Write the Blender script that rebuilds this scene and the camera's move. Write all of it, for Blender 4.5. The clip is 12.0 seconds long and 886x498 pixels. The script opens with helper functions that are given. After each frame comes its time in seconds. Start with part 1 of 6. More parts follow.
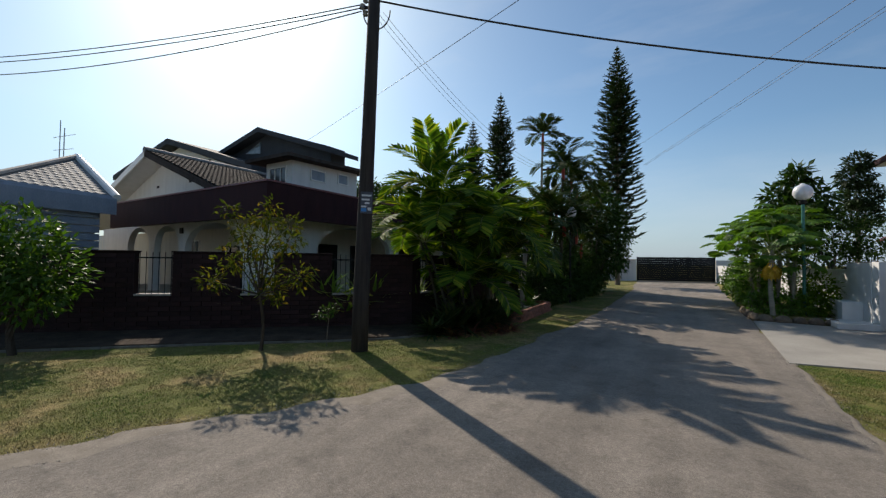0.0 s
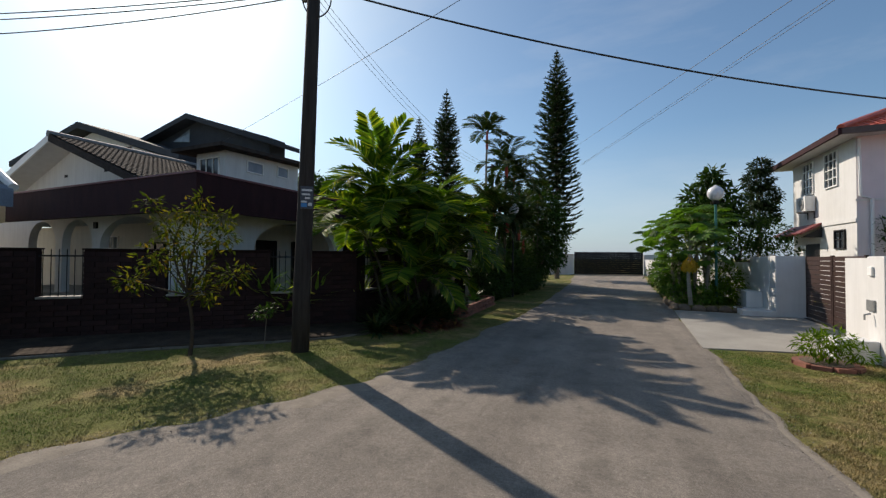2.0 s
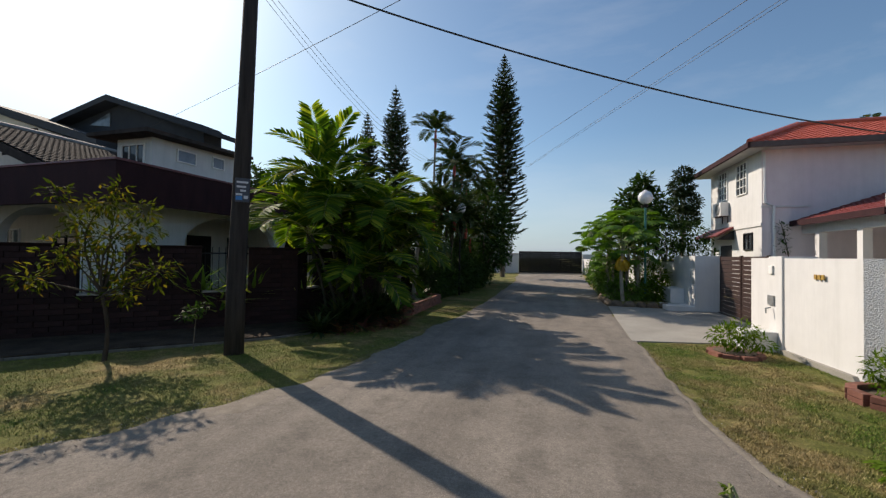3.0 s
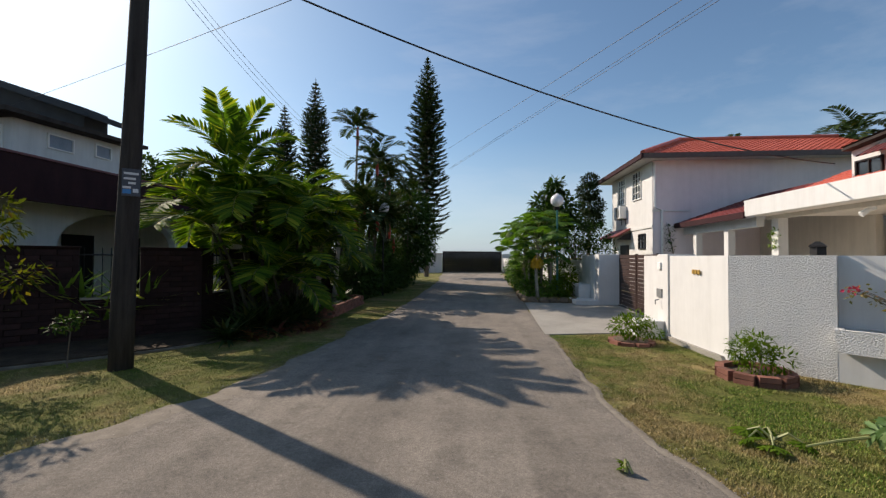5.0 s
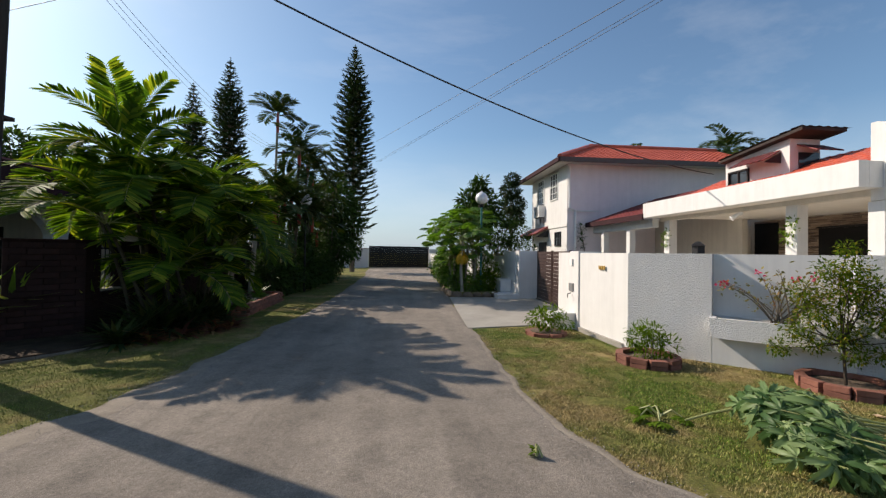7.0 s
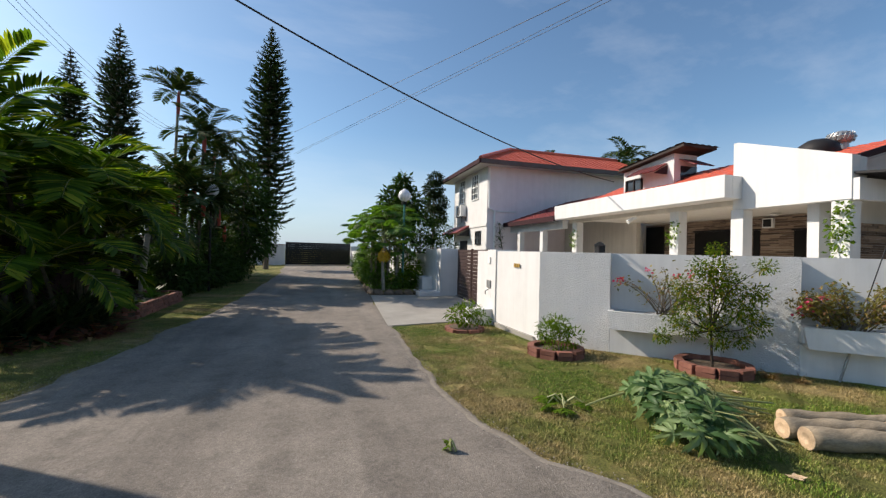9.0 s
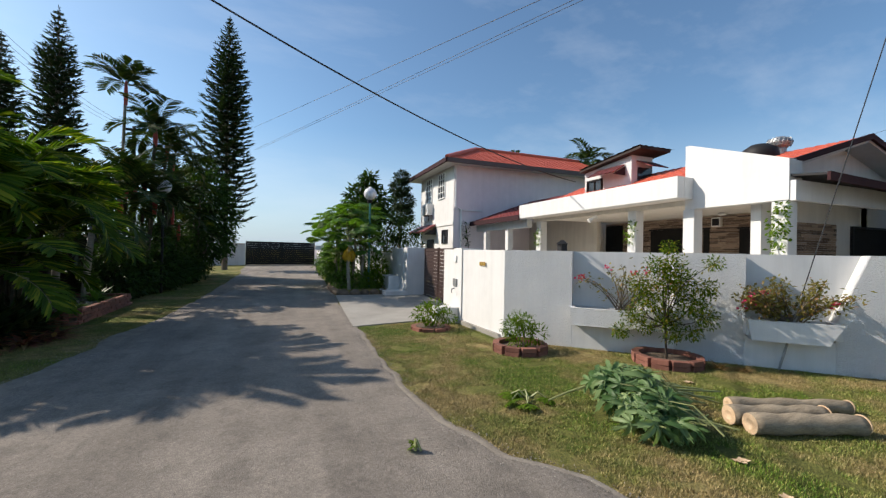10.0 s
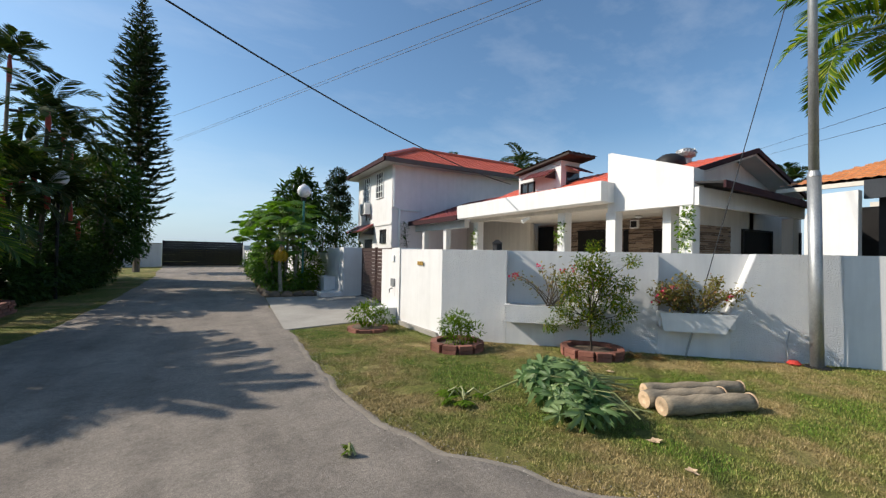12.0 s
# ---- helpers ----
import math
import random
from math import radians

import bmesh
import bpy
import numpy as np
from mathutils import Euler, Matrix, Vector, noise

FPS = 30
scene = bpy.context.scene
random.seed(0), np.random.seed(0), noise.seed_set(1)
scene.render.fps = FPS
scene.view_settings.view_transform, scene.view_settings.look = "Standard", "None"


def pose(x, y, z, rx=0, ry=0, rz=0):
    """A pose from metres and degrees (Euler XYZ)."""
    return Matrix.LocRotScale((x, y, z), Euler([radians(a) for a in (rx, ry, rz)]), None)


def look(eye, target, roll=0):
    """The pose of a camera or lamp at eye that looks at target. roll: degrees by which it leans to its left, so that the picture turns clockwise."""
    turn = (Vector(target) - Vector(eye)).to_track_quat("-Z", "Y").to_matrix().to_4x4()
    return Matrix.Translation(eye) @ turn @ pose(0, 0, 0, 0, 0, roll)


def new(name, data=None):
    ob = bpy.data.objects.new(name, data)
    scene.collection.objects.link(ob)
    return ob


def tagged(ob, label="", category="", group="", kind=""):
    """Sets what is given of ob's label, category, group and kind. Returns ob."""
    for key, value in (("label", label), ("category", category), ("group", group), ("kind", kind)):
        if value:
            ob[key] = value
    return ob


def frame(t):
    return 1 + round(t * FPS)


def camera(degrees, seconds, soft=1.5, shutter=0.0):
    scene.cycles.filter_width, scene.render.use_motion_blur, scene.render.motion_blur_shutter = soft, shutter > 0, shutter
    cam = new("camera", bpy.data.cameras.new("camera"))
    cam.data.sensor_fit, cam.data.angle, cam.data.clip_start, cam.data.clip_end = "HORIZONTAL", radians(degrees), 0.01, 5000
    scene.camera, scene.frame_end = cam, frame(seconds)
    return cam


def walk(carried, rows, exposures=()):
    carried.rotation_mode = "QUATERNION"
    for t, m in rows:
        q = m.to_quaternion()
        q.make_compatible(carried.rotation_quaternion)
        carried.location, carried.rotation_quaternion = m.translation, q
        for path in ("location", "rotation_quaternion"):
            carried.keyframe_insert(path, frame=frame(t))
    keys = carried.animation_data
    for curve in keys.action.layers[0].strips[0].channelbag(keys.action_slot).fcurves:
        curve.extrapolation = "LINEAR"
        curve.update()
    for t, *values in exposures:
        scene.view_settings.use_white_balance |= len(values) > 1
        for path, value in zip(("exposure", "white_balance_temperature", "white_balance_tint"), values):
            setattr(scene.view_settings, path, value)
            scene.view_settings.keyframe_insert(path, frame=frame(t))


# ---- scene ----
cam = camera(96.44, 12.0, 1.3)
# seconds, eye, heading, pitch and lean: a slow pan at eye height, the road runs along +y
PATH = [
    (0.0, 0.000, 0.000, 1.550, 31.33, 1.78, 0.68),
    (0.5, 0.007, -0.003, 1.567, 30.04, 1.55, 0.54),
    (1.0, 0.003, -0.000, 1.577, 28.50, 1.38, 0.44),
    (1.5, 0.018, 0.006, 1.566, 26.51, 1.59, 0.45),
    (2.0, 0.025, 0.029, 1.570, 23.64, 1.19, 0.33),
    (2.5, 0.050, 0.058, 1.569, 19.88, 1.00, 0.43),
    (3.0, 0.070, 0.078, 1.554, 16.24, 1.04, 0.72),
    (5.0, 0.109, 0.118, 1.542, 5.37, 1.18, 0.29),
    (5.5, 0.119, 0.137, 1.535, 2.51, 1.05, 0.47),
    (6.0, 0.138, 0.153, 1.530, -0.15, 0.95, 0.19),
    (6.5, 0.149, 0.145, 1.548, -2.56, 0.78, 0.32),
    (7.0, 0.151, 0.135, 1.553, -5.08, 0.55, 0.75),
    (9.0, 0.207, 0.171, 1.540, -16.12, 0.45, 1.38),
    (9.5, 0.224, 0.185, 1.538, -18.70, 0.22, 1.22),
    (10.0, 0.236, 0.184, 1.539, -20.86, 0.38, 1.10),
    (10.5, 0.248, 0.184, 1.536, -23.19, 0.33, 1.11),
    (11.0, 0.262, 0.216, 1.524, -25.67, 0.17, 1.26),
    (11.5, 0.270, 0.222, 1.519, -27.96, 0.45, 1.06),
    (12.0, 0.267, 0.197, 1.522, -29.67, 0.59, 1.02),
]
# the phone brightens its picture a little as it turns from the sun
EXPOSURES = [(0.0, 0.15, 6800, 13), (2.5, 0.21, 7000, 15), (5.5, 0.34, 7100, 16), (7.0, 0.39, 7050, 16), (9.5, 0.48, 6750, 14), (12.0, 0.48, 6600, 12)]
walk(cam, [(t, pose(x, y, z, 90 + pitch, 0, yaw) @ pose(0, 0, 0, 0, 0, lean)) for t, x, y, z, yaw, pitch, lean in PATH], EXPOSURES)

# ---- light: a clear, slightly hazy morning, the sun ahead and to the west ----
SUN_AZ, SUN_EL = radians(59.4), radians(36.1)      # heading west of +y, height
world = bpy.data.worlds.new("world")
scene.world = world
world.use_nodes = True
wn, wl = world.node_tree.nodes, world.node_tree.links
sky = wn.new("ShaderNodeTexSky")
sky.sky_type, sky.sun_disc = "NISHITA", False
sky.sun_elevation, sky.sun_rotation = SUN_EL, -SUN_AZ
sky.air_density, sky.dust_density, sky.ozone_density, sky.altitude = 1.0, 1.0, 1.6, 0
# pale haze low down and thin high cloud over the clear sky
geo = wn.new("ShaderNodeTexCoord")
sep = wn.new("ShaderNodeSeparateXYZ")
wl.new(geo.outputs["Generated"], sep.inputs[0])
haze = wn.new("ShaderNodeValToRGB")
wl.new(sep.outputs["Z"], haze.inputs[0])
haze.color_ramp.elements[0].position, haze.color_ramp.elements[0].color = 0.0, (0.75, 0.75, 0.75, 1)
haze.color_ramp.elements[1].position, haze.color_ramp.elements[1].color = 0.28, (0.0, 0.0, 0.0, 1)
mix1 = wn.new("ShaderNodeMix")
mix1.data_type = "RGBA"
wl.new(haze.outputs[0], mix1.inputs[0])
tint = wn.new("ShaderNodeMix")
tint.data_type, tint.blend_type = "RGBA", "MULTIPLY"
tint.inputs[0].default_value, tint.inputs[7].default_value = 1.0, (0.83, 1.07, 1.16, 1)
wl.new(sky.outputs[0], tint.inputs[6])
wl.new(tint.outputs[2], mix1.inputs[6])
mix1.inputs[7].default_value = (3.9, 5.0, 6.3, 1)
stretch = wn.new("ShaderNodeMapping")
stretch.inputs["Scale"].default_value, stretch.inputs["Rotation"].default_value = (1.0, 3.2, 5.0), (0.3, 0.2, 0.6)
wl.new(geo.outputs["Generated"], stretch.inputs["Vector"])
wisp = wn.new("ShaderNodeTexNoise")
wisp.inputs["Scale"].default_value, wisp.inputs["Detail"].default_value, wisp.inputs["Roughness"].default_value = 1.6, 7, 0.6
wl.new(stretch.outputs[0], wisp.inputs["Vector"])
veil = wn.new("ShaderNodeValToRGB")
wl.new(wisp.outputs["Fac"], veil.inputs[0])
veil.color_ramp.elements[0].position, veil.color_ramp.elements[0].color = 0.48, (0, 0, 0, 1)
veil.color_ramp.elements[1].position, veil.color_ramp.elements[1].color = 0.86, (0.24, 0.24, 0.24, 1)
mix2 = wn.new("ShaderNodeMix")
mix2.data_type = "RGBA"
wl.new(veil.outputs[0], mix2.inputs[0])
wl.new(mix1.outputs[2], mix2.inputs[6])
mix2.inputs[7].default_value = (7.0, 7.6, 8.2, 1)
wl.new(mix2.outputs[2], wn["Background"].inputs["Color"])
wn["Background"].inputs["Strength"].default_value = 0.096
sun = new("sun", bpy.data.lights.new("sun", "SUN"))
sun.data.energy, sun.data.angle, sun.data.color = 4.25, radians(0.6), (1.0, 0.925, 0.81)
sun_way = Vector((-math.sin(SUN_AZ) * math.cos(SUN_EL), math.cos(SUN_AZ) * math.cos(SUN_EL), math.sin(SUN_EL)))
sun.matrix_world = look(sun_way * 60, (0, 0, 0))


# ---- materials ----
class Mat:
    """A small builder for node materials."""

    def __init__(self, name, rough=0.7, metal=0.0, spec=0.5):
        self.m = bpy.data.materials.new(name)
        self.m.use_nodes = True
        self.t = self.m.node_tree
        self.b = self.t.nodes["Principled BSDF"]
        self.b.inputs["Roughness"].default_value = rough
        self.b.inputs["Metallic"].default_value = metal
        self.b.inputs["Specular IOR Level"].default_value = spec
        self.co = self.t.nodes.new("ShaderNodeTexCoord").outputs["Object"]

    def link(self, a, b):
        self.t.links.new(a, b)

    def world_coords(self):
        self.co = self.t.nodes.new("ShaderNodeNewGeometry").outputs["Position"]
        return self

    def scaled(self, s):
        n = self.t.nodes.new("ShaderNodeMapping")
        self.link(self.co, n.inputs["Vector"])
        n.inputs["Scale"].default_value = s if hasattr(s, "__len__") else (s, s, s)
        return n.outputs[0]

    def noise(self, scale, detail=4.0, rough=0.55, stretch=(1, 1, 1)):
        n = self.t.nodes.new("ShaderNodeTexNoise")
        self.link(self.scaled(stretch), n.inputs["Vector"])
        n.inputs["Scale"].default_value, n.inputs["Detail"].default_value, n.inputs["Roughness"].default_value = scale, detail, rough
        return n.outputs["Fac"]

    def voronoi(self, scale, feature="F1", out="Distance"):
        n = self.t.nodes.new("ShaderNodeTexVoronoi")
        self.link(self.co, n.inputs["Vector"])
        n.feature = feature
        n.inputs["Scale"].default_value = scale
        return n.outputs[out]

    def random(self):
        return self.t.nodes.new("ShaderNodeObjectInfo").outputs["Random"]

    def island(self):
        return self.t.nodes.new("ShaderNodeNewGeometry").outputs["Random Per Island"]

    def ramp(self, fac, stops):
        n = self.t.nodes.new("ShaderNodeValToRGB")
        self.link(fac, n.inputs[0])
        e = n.color_ramp.elements
        while len(e) < len(stops):
            e.new(0.5)
        for k, (at, c) in zip(e, stops):
            k.position = at
            k.color = (*c, 1) if hasattr(c, "__len__") else (c, c, c, 1)
        return n.outputs[0]

    def mix(self, fac, a, b, mode="MIX"):
        n = self.t.nodes.new("ShaderNodeMix")
        n.data_type, n.blend_type = "RGBA", mode
        for sock, v in ((n.inputs[0], fac), (n.inputs[6], a), (n.inputs[7], b)):
            if hasattr(v, "is_linked"):
                self.link(v, sock)
            elif hasattr(v, "__len__"):
                sock.default_value = (*v, 1)
            else:
                sock.default_value = v
        return n.outputs[2]

    def color(self, c):
        if hasattr(c, "is_linked"):
            self.link(c, self.b.inputs["Base Color"])
        else:
            self.b.inputs["Base Color"].default_value = (*c, 1)
        return self

    def roughness(self, s):
        self.link(s, self.b.inputs["Roughness"])
        return self

    def bump(self, h, strength=0.3, dist=0.01):
        n = self.t.nodes.new("ShaderNodeBump")
        n.inputs["Strength"].default_value, n.inputs["Distance"].default_value = strength, dist
        self.link(h, n.inputs["Height"])
        self.link(n.outputs[0], self.b.inputs["Normal"])
        return self


def mottled(name, a, b, scale=6.0, rough=0.7, bump=0.2, dist=0.004, fine=60.0, stretch=(1, 1, 1), metal=0.0, spec=0.5, pick=False):
    """Two tones over a coarse and a fine noise, with relief; pick adds a tone per object."""
    m = Mat(name, rough, metal, spec)
    coarse = m.ramp(m.noise(scale, 5, 0.6, stretch), [(0.3, a), (0.7, b)])
    grain = m.ramp(m.noise(fine, 3, 0.6, stretch), [(0.25, 0.78), (0.75, 1.12)])
    c = m.mix(1.0, coarse, grain, "MULTIPLY")
    if pick:
        c = m.mix(1.0, c, m.ramp(m.random(), [(0, 0.7), (1, 1.25)]), "MULTIPLY")
    m.color(c)
    m.bump(m.noise(fine, 4, 0.6, stretch), bump, dist)
    return m.m


def leaf_mat(name, dark, light, rough=0.42, through_light=0.35, yellow=None, spec=0.45):
    """A leaf with its own tone per leaf, gloss, and light that shines through."""
    m = Mat(name, rough, 0, spec)
    stops = [(0.0, dark), (0.75, light)] + ([(0.97, yellow)] if yellow else [(1.0, light)])
    tone = m.ramp(m.island(), stops)
    tone = m.mix(1.0, tone, m.ramp(m.noise(1.3, 2), [(0.3, 0.75), (0.7, 1.2)]), "MULTIPLY")
    m.color(tone)
    tr = m.t.nodes.new("ShaderNodeBsdfTranslucent")
    m.link(m.mix(1.0, tone, (1.5, 1.6, 0.6), "MULTIPLY"), tr.inputs["Color"])
    mx = m.t.nodes.new("ShaderNodeMixShader")
    mx.inputs[0].default_value = through_light
    m.link(m.b.outputs[0], mx.inputs[1])
    m.link(tr.outputs[0], mx.inputs[2])
    m.link(mx.outputs[0], m.t.nodes["Material Output"].inputs["Surface"])
    return m.m


def road_mat():
    m = Mat("road_surface", 0.9, 0, 0.3).world_coords()
    base = m.ramp(m.noise(0.55, 6, 0.62), [(0.3, (0.155, 0.135, 0.113)), (0.5, (0.21, 0.182, 0.152)), (0.72, (0.262, 0.228, 0.19))])
    wheel = m.ramp(m.noise(0.9, 4, 0.5, (3.0, 0.25, 1)), [(0.35, 0.86), (0.65, 1.1)])
    grit = m.ramp(m.voronoi(150), [(0.0, 0.62), (0.45, 1.0), (0.9, 1.3)])
    stain = m.ramp(m.noise(2.7, 5, 0.7), [(0.36, 0.8), (0.5, 1.0)])
    speck = m.ramp(m.noise(38, 6, 0.8), [(0.3, 0.66), (0.5, 1.0), (0.72, 1.38)])
    base = m.mix(1.0, base, speck, "MULTIPLY")
    c = m.mix(1.0, m.mix(1.0, m.mix(1.0, base, wheel, "MULTIPLY"), grit, "MULTIPLY"), stain, "MULTIPLY")
    m.color(c)
    return m.bump(m.noise(70, 6, 0.8), 0.8, 0.012).m


def soil_mat():
    m = Mat("lawn_soil", 0.95, 0, 0.2).world_coords()
    a = m.ramp(m.noise(0.8, 6, 0.65), [(0.3, (0.07, 0.088, 0.016)), (0.5, (0.13, 0.13, 0.034)), (0.62, (0.25, 0.19, 0.08)), (0.78, (0.32, 0.24, 0.12))])
    b = m.mix(1.0, m.ramp(m.noise(45, 5, 0.7), [(0.25, 0.4), (0.75, 1.55)]), m.ramp(m.noise(7, 5, 0.7), [(0.3, 0.8), (0.65, 1.4)]), "MULTIPLY")
    m.color(m.mix(1.0, a, b, "MULTIPLY"))
    return m.bump(m.noise(60, 5, 0.7), 0.9, 0.03).m


def grass_mat():
    m = Mat("grass_blades", 0.6, 0, 0.25)
    patch = Mat.noise(m.world_coords(), 0.8, 6, 0.65)
    green = m.ramp(m.island(), [(0.0, (0.045, 0.1, 0.006)), (0.7, (0.12, 0.2, 0.014)), (1.0, (0.3, 0.27, 0.08))])
    dry = m.ramp(m.island(), [(0.0, (0.13, 0.11, 0.03)), (0.5, (0.25, 0.185, 0.075)), (1.0, (0.36, 0.27, 0.13))])
    tuft = m.ramp(m.noise(7, 5, 0.7), [(0.3, 0.8), (0.65, 1.45)])
    m.color(m.mix(1.0, m.mix(m.ramp(patch, [(0.40, 0.0), (0.57, 1.0)]), green, dry), tuft, "MULTIPLY"))
    return m.m


def stucco_mat():
    m = Mat("trowelled_white_stucco", 0.75, 0, 0.35)
    m.co = m.t.nodes.new("ShaderNodeNewGeometry").outputs["Position"]
    m.color(m.mix(1.0, m.ramp(m.noise(1.2, 6, 0.65), [(0.3, (0.63, 0.64, 0.65)), (0.65, (0.72, 0.72, 0.71))]),
                  m.ramp(m.noise(0.8, 5, 0.7, (6, 6, 0.5)), [(0.3, 0.93), (0.6, 1.0)]), "MULTIPLY"))
    h = m.ramp(m.noise(58, 3, 0.55), [(0.36, 0.0), (0.52, 0.45), (0.62, 1.0)])
    return m.bump(h, 0.9, 0.012).m


def white_mat(name, tint=(0.67, 0.665, 0.65), worn=0.9, rough=0.7):
    m = Mat(name, rough, 0, 0.35)
    m.co = m.t.nodes.new("ShaderNodeNewGeometry").outputs["Position"]
    low = [c * worn for c in tint]
    streak = m.ramp(m.noise(1.1, 6, 0.7, (4, 4, 0.35)), [(0.3, low), (0.58, tint)])
    m.color(m.mix(1.0, streak, m.ramp(m.noise(3.0, 6, 0.65), [(0.3, 0.94), (0.65, 1.0)]), "MULTIPLY"))
    return m.bump(m.noise(45, 4, 0.6), 0.25, 0.004).m


def glass_mat(name, tint=(0.02, 0.025, 0.03)):
    m = Mat(name, 0.06, 0, 0.6)
    m.color(m.ramp(m.noise(2.0, 2), [(0.3, tint), (0.7, [c * 1.8 for c in tint])]))
    return m.m


ROAD, SOIL, GRASS = road_mat(), soil_mat(), grass_mat()
STUCCO = stucco_mat()
WHITE = white_mat("white_wall_paint")
CREAM = white_mat("cream_wall_paint", (0.66, 0.62, 0.55), 0.88)
# white paint with the shade on the bungalow's walls put into its tone
SHADEWHITE = white_mat("shade_toned_weathered_white", (0.64, 0.64, 0.63), 0.87)
# white paint tinted with the pink-lilac shade on the house's south side
PINKSHADE = white_mat("white_paint_pink_shade", (0.74, 0.67, 0.68), 0.93)
TRIMWHITE = white_mat("white_trim_paint", (0.8, 0.8, 0.78), 0.92, 0.5)
CONCRETE = mottled("drive_concrete", (0.255, 0.238, 0.208), (0.34, 0.322, 0.284), 1.4, 0.88, 0.3, 0.004, 50)
REDTILE = mottled("red_glazed_tile", (0.5, 0.095, 0.055), (0.64, 0.15, 0.09), 2.0, 0.5, 0.15, 0.003, 40)
MAROONTILE = mottled("dark_maroon_tile", (0.15, 0.025, 0.025), (0.22, 0.045, 0.04), 2.0, 0.6, 0.15, 0.003, 40)
ORANGETILE = mottled("orange_clay_tile", (0.48, 0.19, 0.07), (0.6, 0.27, 0.11), 3.0, 0.6, 0.2, 0.003, 40)
GREYTILE = mottled("grey_weathered_tile", (0.17, 0.17, 0.168), (0.27, 0.268, 0.262), 3.0, 0.75, 0.2, 0.003, 40, spec=0.2)
DARKTILE = mottled("dark_brown_roof_tile", (0.04, 0.033, 0.03), (0.075, 0.062, 0.056), 3.0, 0.95, 0.2, 0.003, 40, spec=0.08)
MAROON = mottled("maroon_fascia_paint", (0.03, 0.011, 0.014), (0.05, 0.018, 0.02), 4.0, 0.8, 0.15, 0.002, 60, (1, 1, 0.3), spec=0.2)
BROWNSTONE = mottled("dark_brown_wall_brick", (0.021, 0.0112, 0.011), (0.038, 0.0185, 0.0175), 5.0, 0.9, 0.4, 0.004, 50, (1, 1, 1), spec=0.25, pick=True)
BROWNJOINT = mottled("dark_wall_mortar", (0.018, 0.0105, 0.0102), (0.03, 0.0165, 0.0155), 5.0, 0.95, 0.3, 0.003, 60, spec=0.1)
BRICK = mottled("terracotta_brick", (0.17, 0.06, 0.04), (0.27, 0.11, 0.075), 9.0, 0.85, 0.4, 0.003, 90, pick=True)
GATEWOOD = mottled("dark_brown_gate_slat", (0.032, 0.017, 0.0145), (0.056, 0.029, 0.023), 3.0, 0.5, 0.25, 0.002, 60, (1, 0.15, 1))
DARKMETAL = mottled("black_painted_metal", (0.012, 0.012, 0.013), (0.022, 0.021, 0.022), 8.0, 0.6, 0.15, 0.001, 90, spec=0.25)
GALV = mottled("galvanised_steel", (0.3, 0.31, 0.31), (0.42, 0.43, 0.43), 7.0, 0.5, 0.1, 0.001, 90, (1, 1, 0.4), metal=0.7)
POLE = mottled("weathered_dark_timber_pole", (0.026, 0.021, 0.019), (0.055, 0.046, 0.04), 6.0, 0.9, 0.5, 0.004, 70, (3, 3, 0.25), spec=0.2)
CABLE = mottled("black_cable_sheath", (0.012, 0.012, 0.013), (0.02, 0.02, 0.021), 5.0, 0.6, 0.05, 0.001, 80)
GATEBLACK = mottled("blue_black_gate_paint", (0.006, 0.007, 0.010), (0.011, 0.013, 0.018), 8.0, 0.9, 0.15, 0.001, 90, spec=0.05)
KERBSTONE = mottled("worn_dirty_kerb", (0.10, 0.088, 0.072), (0.2, 0.178, 0.148), 6.0, 0.92, 0.5, 0.006, 50)
BARESOIL = mottled("dark_bare_soil", (0.035, 0.026, 0.019), (0.085, 0.064, 0.046), 3.0, 0.97, 0.9, 0.03, 40, spec=0.15)
DARKROOF = mottled("dark_grey_building_render", (0.025, 0.03, 0.038), (0.04, 0.046, 0.055), 2.0, 0.85, 0.15, 0.002, 40)
SOFFIT = white_mat("grey_soffit_board", (0.55, 0.55, 0.54), 0.9)
BLUESTEEL = mottled("blue_grey_metal_cladding", (0.20, 0.24, 0.30), (0.27, 0.31, 0.37), 3.0, 0.5, 0.1, 0.001, 50, (1, 1, 0.3))
GLASS = glass_mat("dark_window_glass")
GLASSPALE = glass_mat("pale_window_glass", (0.10, 0.12, 0.13))
# near-black colour holds the gloom of openings, dark panes and the neighbour's carport
DARKROOM = mottled("gloom_coloured_panel", (0.008, 0.0075, 0.0075), (0.014, 0.013, 0.013), 4.0, 0.7, 0.1, 0.002, 40, spec=0.2)
BARK = mottled("grey_brown_bark", (0.10, 0.08, 0.06), (0.2, 0.165, 0.125), 9.0, 0.9, 0.7, 0.01, 45, (1, 1, 0.3))
DARKBARK = mottled("dark_brown_bark", (0.035, 0.027, 0.02), (0.085, 0.066, 0.05), 9.0, 0.9, 0.7, 0.01, 45, (1, 1, 0.3), spec=0.2)
PALEBARK = mottled("pale_palm_trunk", (0.2, 0.18, 0.14), (0.33, 0.3, 0.24), 7.0, 0.85, 0.5, 0.006, 40, (0.4, 0.4, 3))


# ---- building helpers ----
def mesh_of(bm, name, mat, smooth=False):
    me = bpy.data.meshes.new(name)
    bm.to_mesh(me)
    bm.free()
    for m in mat if isinstance(mat, (list, tuple)) else [mat]:
        me.materials.append(m)
    if smooth:
        me.polygons.foreach_set("use_smooth", [True] * len(me.polygons))
    return me


def part(name, bm, mat, parent=None, label="", smooth=False):
    """Links a bmesh as one mesh object, under a thing or under a part."""
    ob = new(name, mesh_of(bm, name, mat, smooth))
    ob.parent = parent
    return tagged(ob, label)


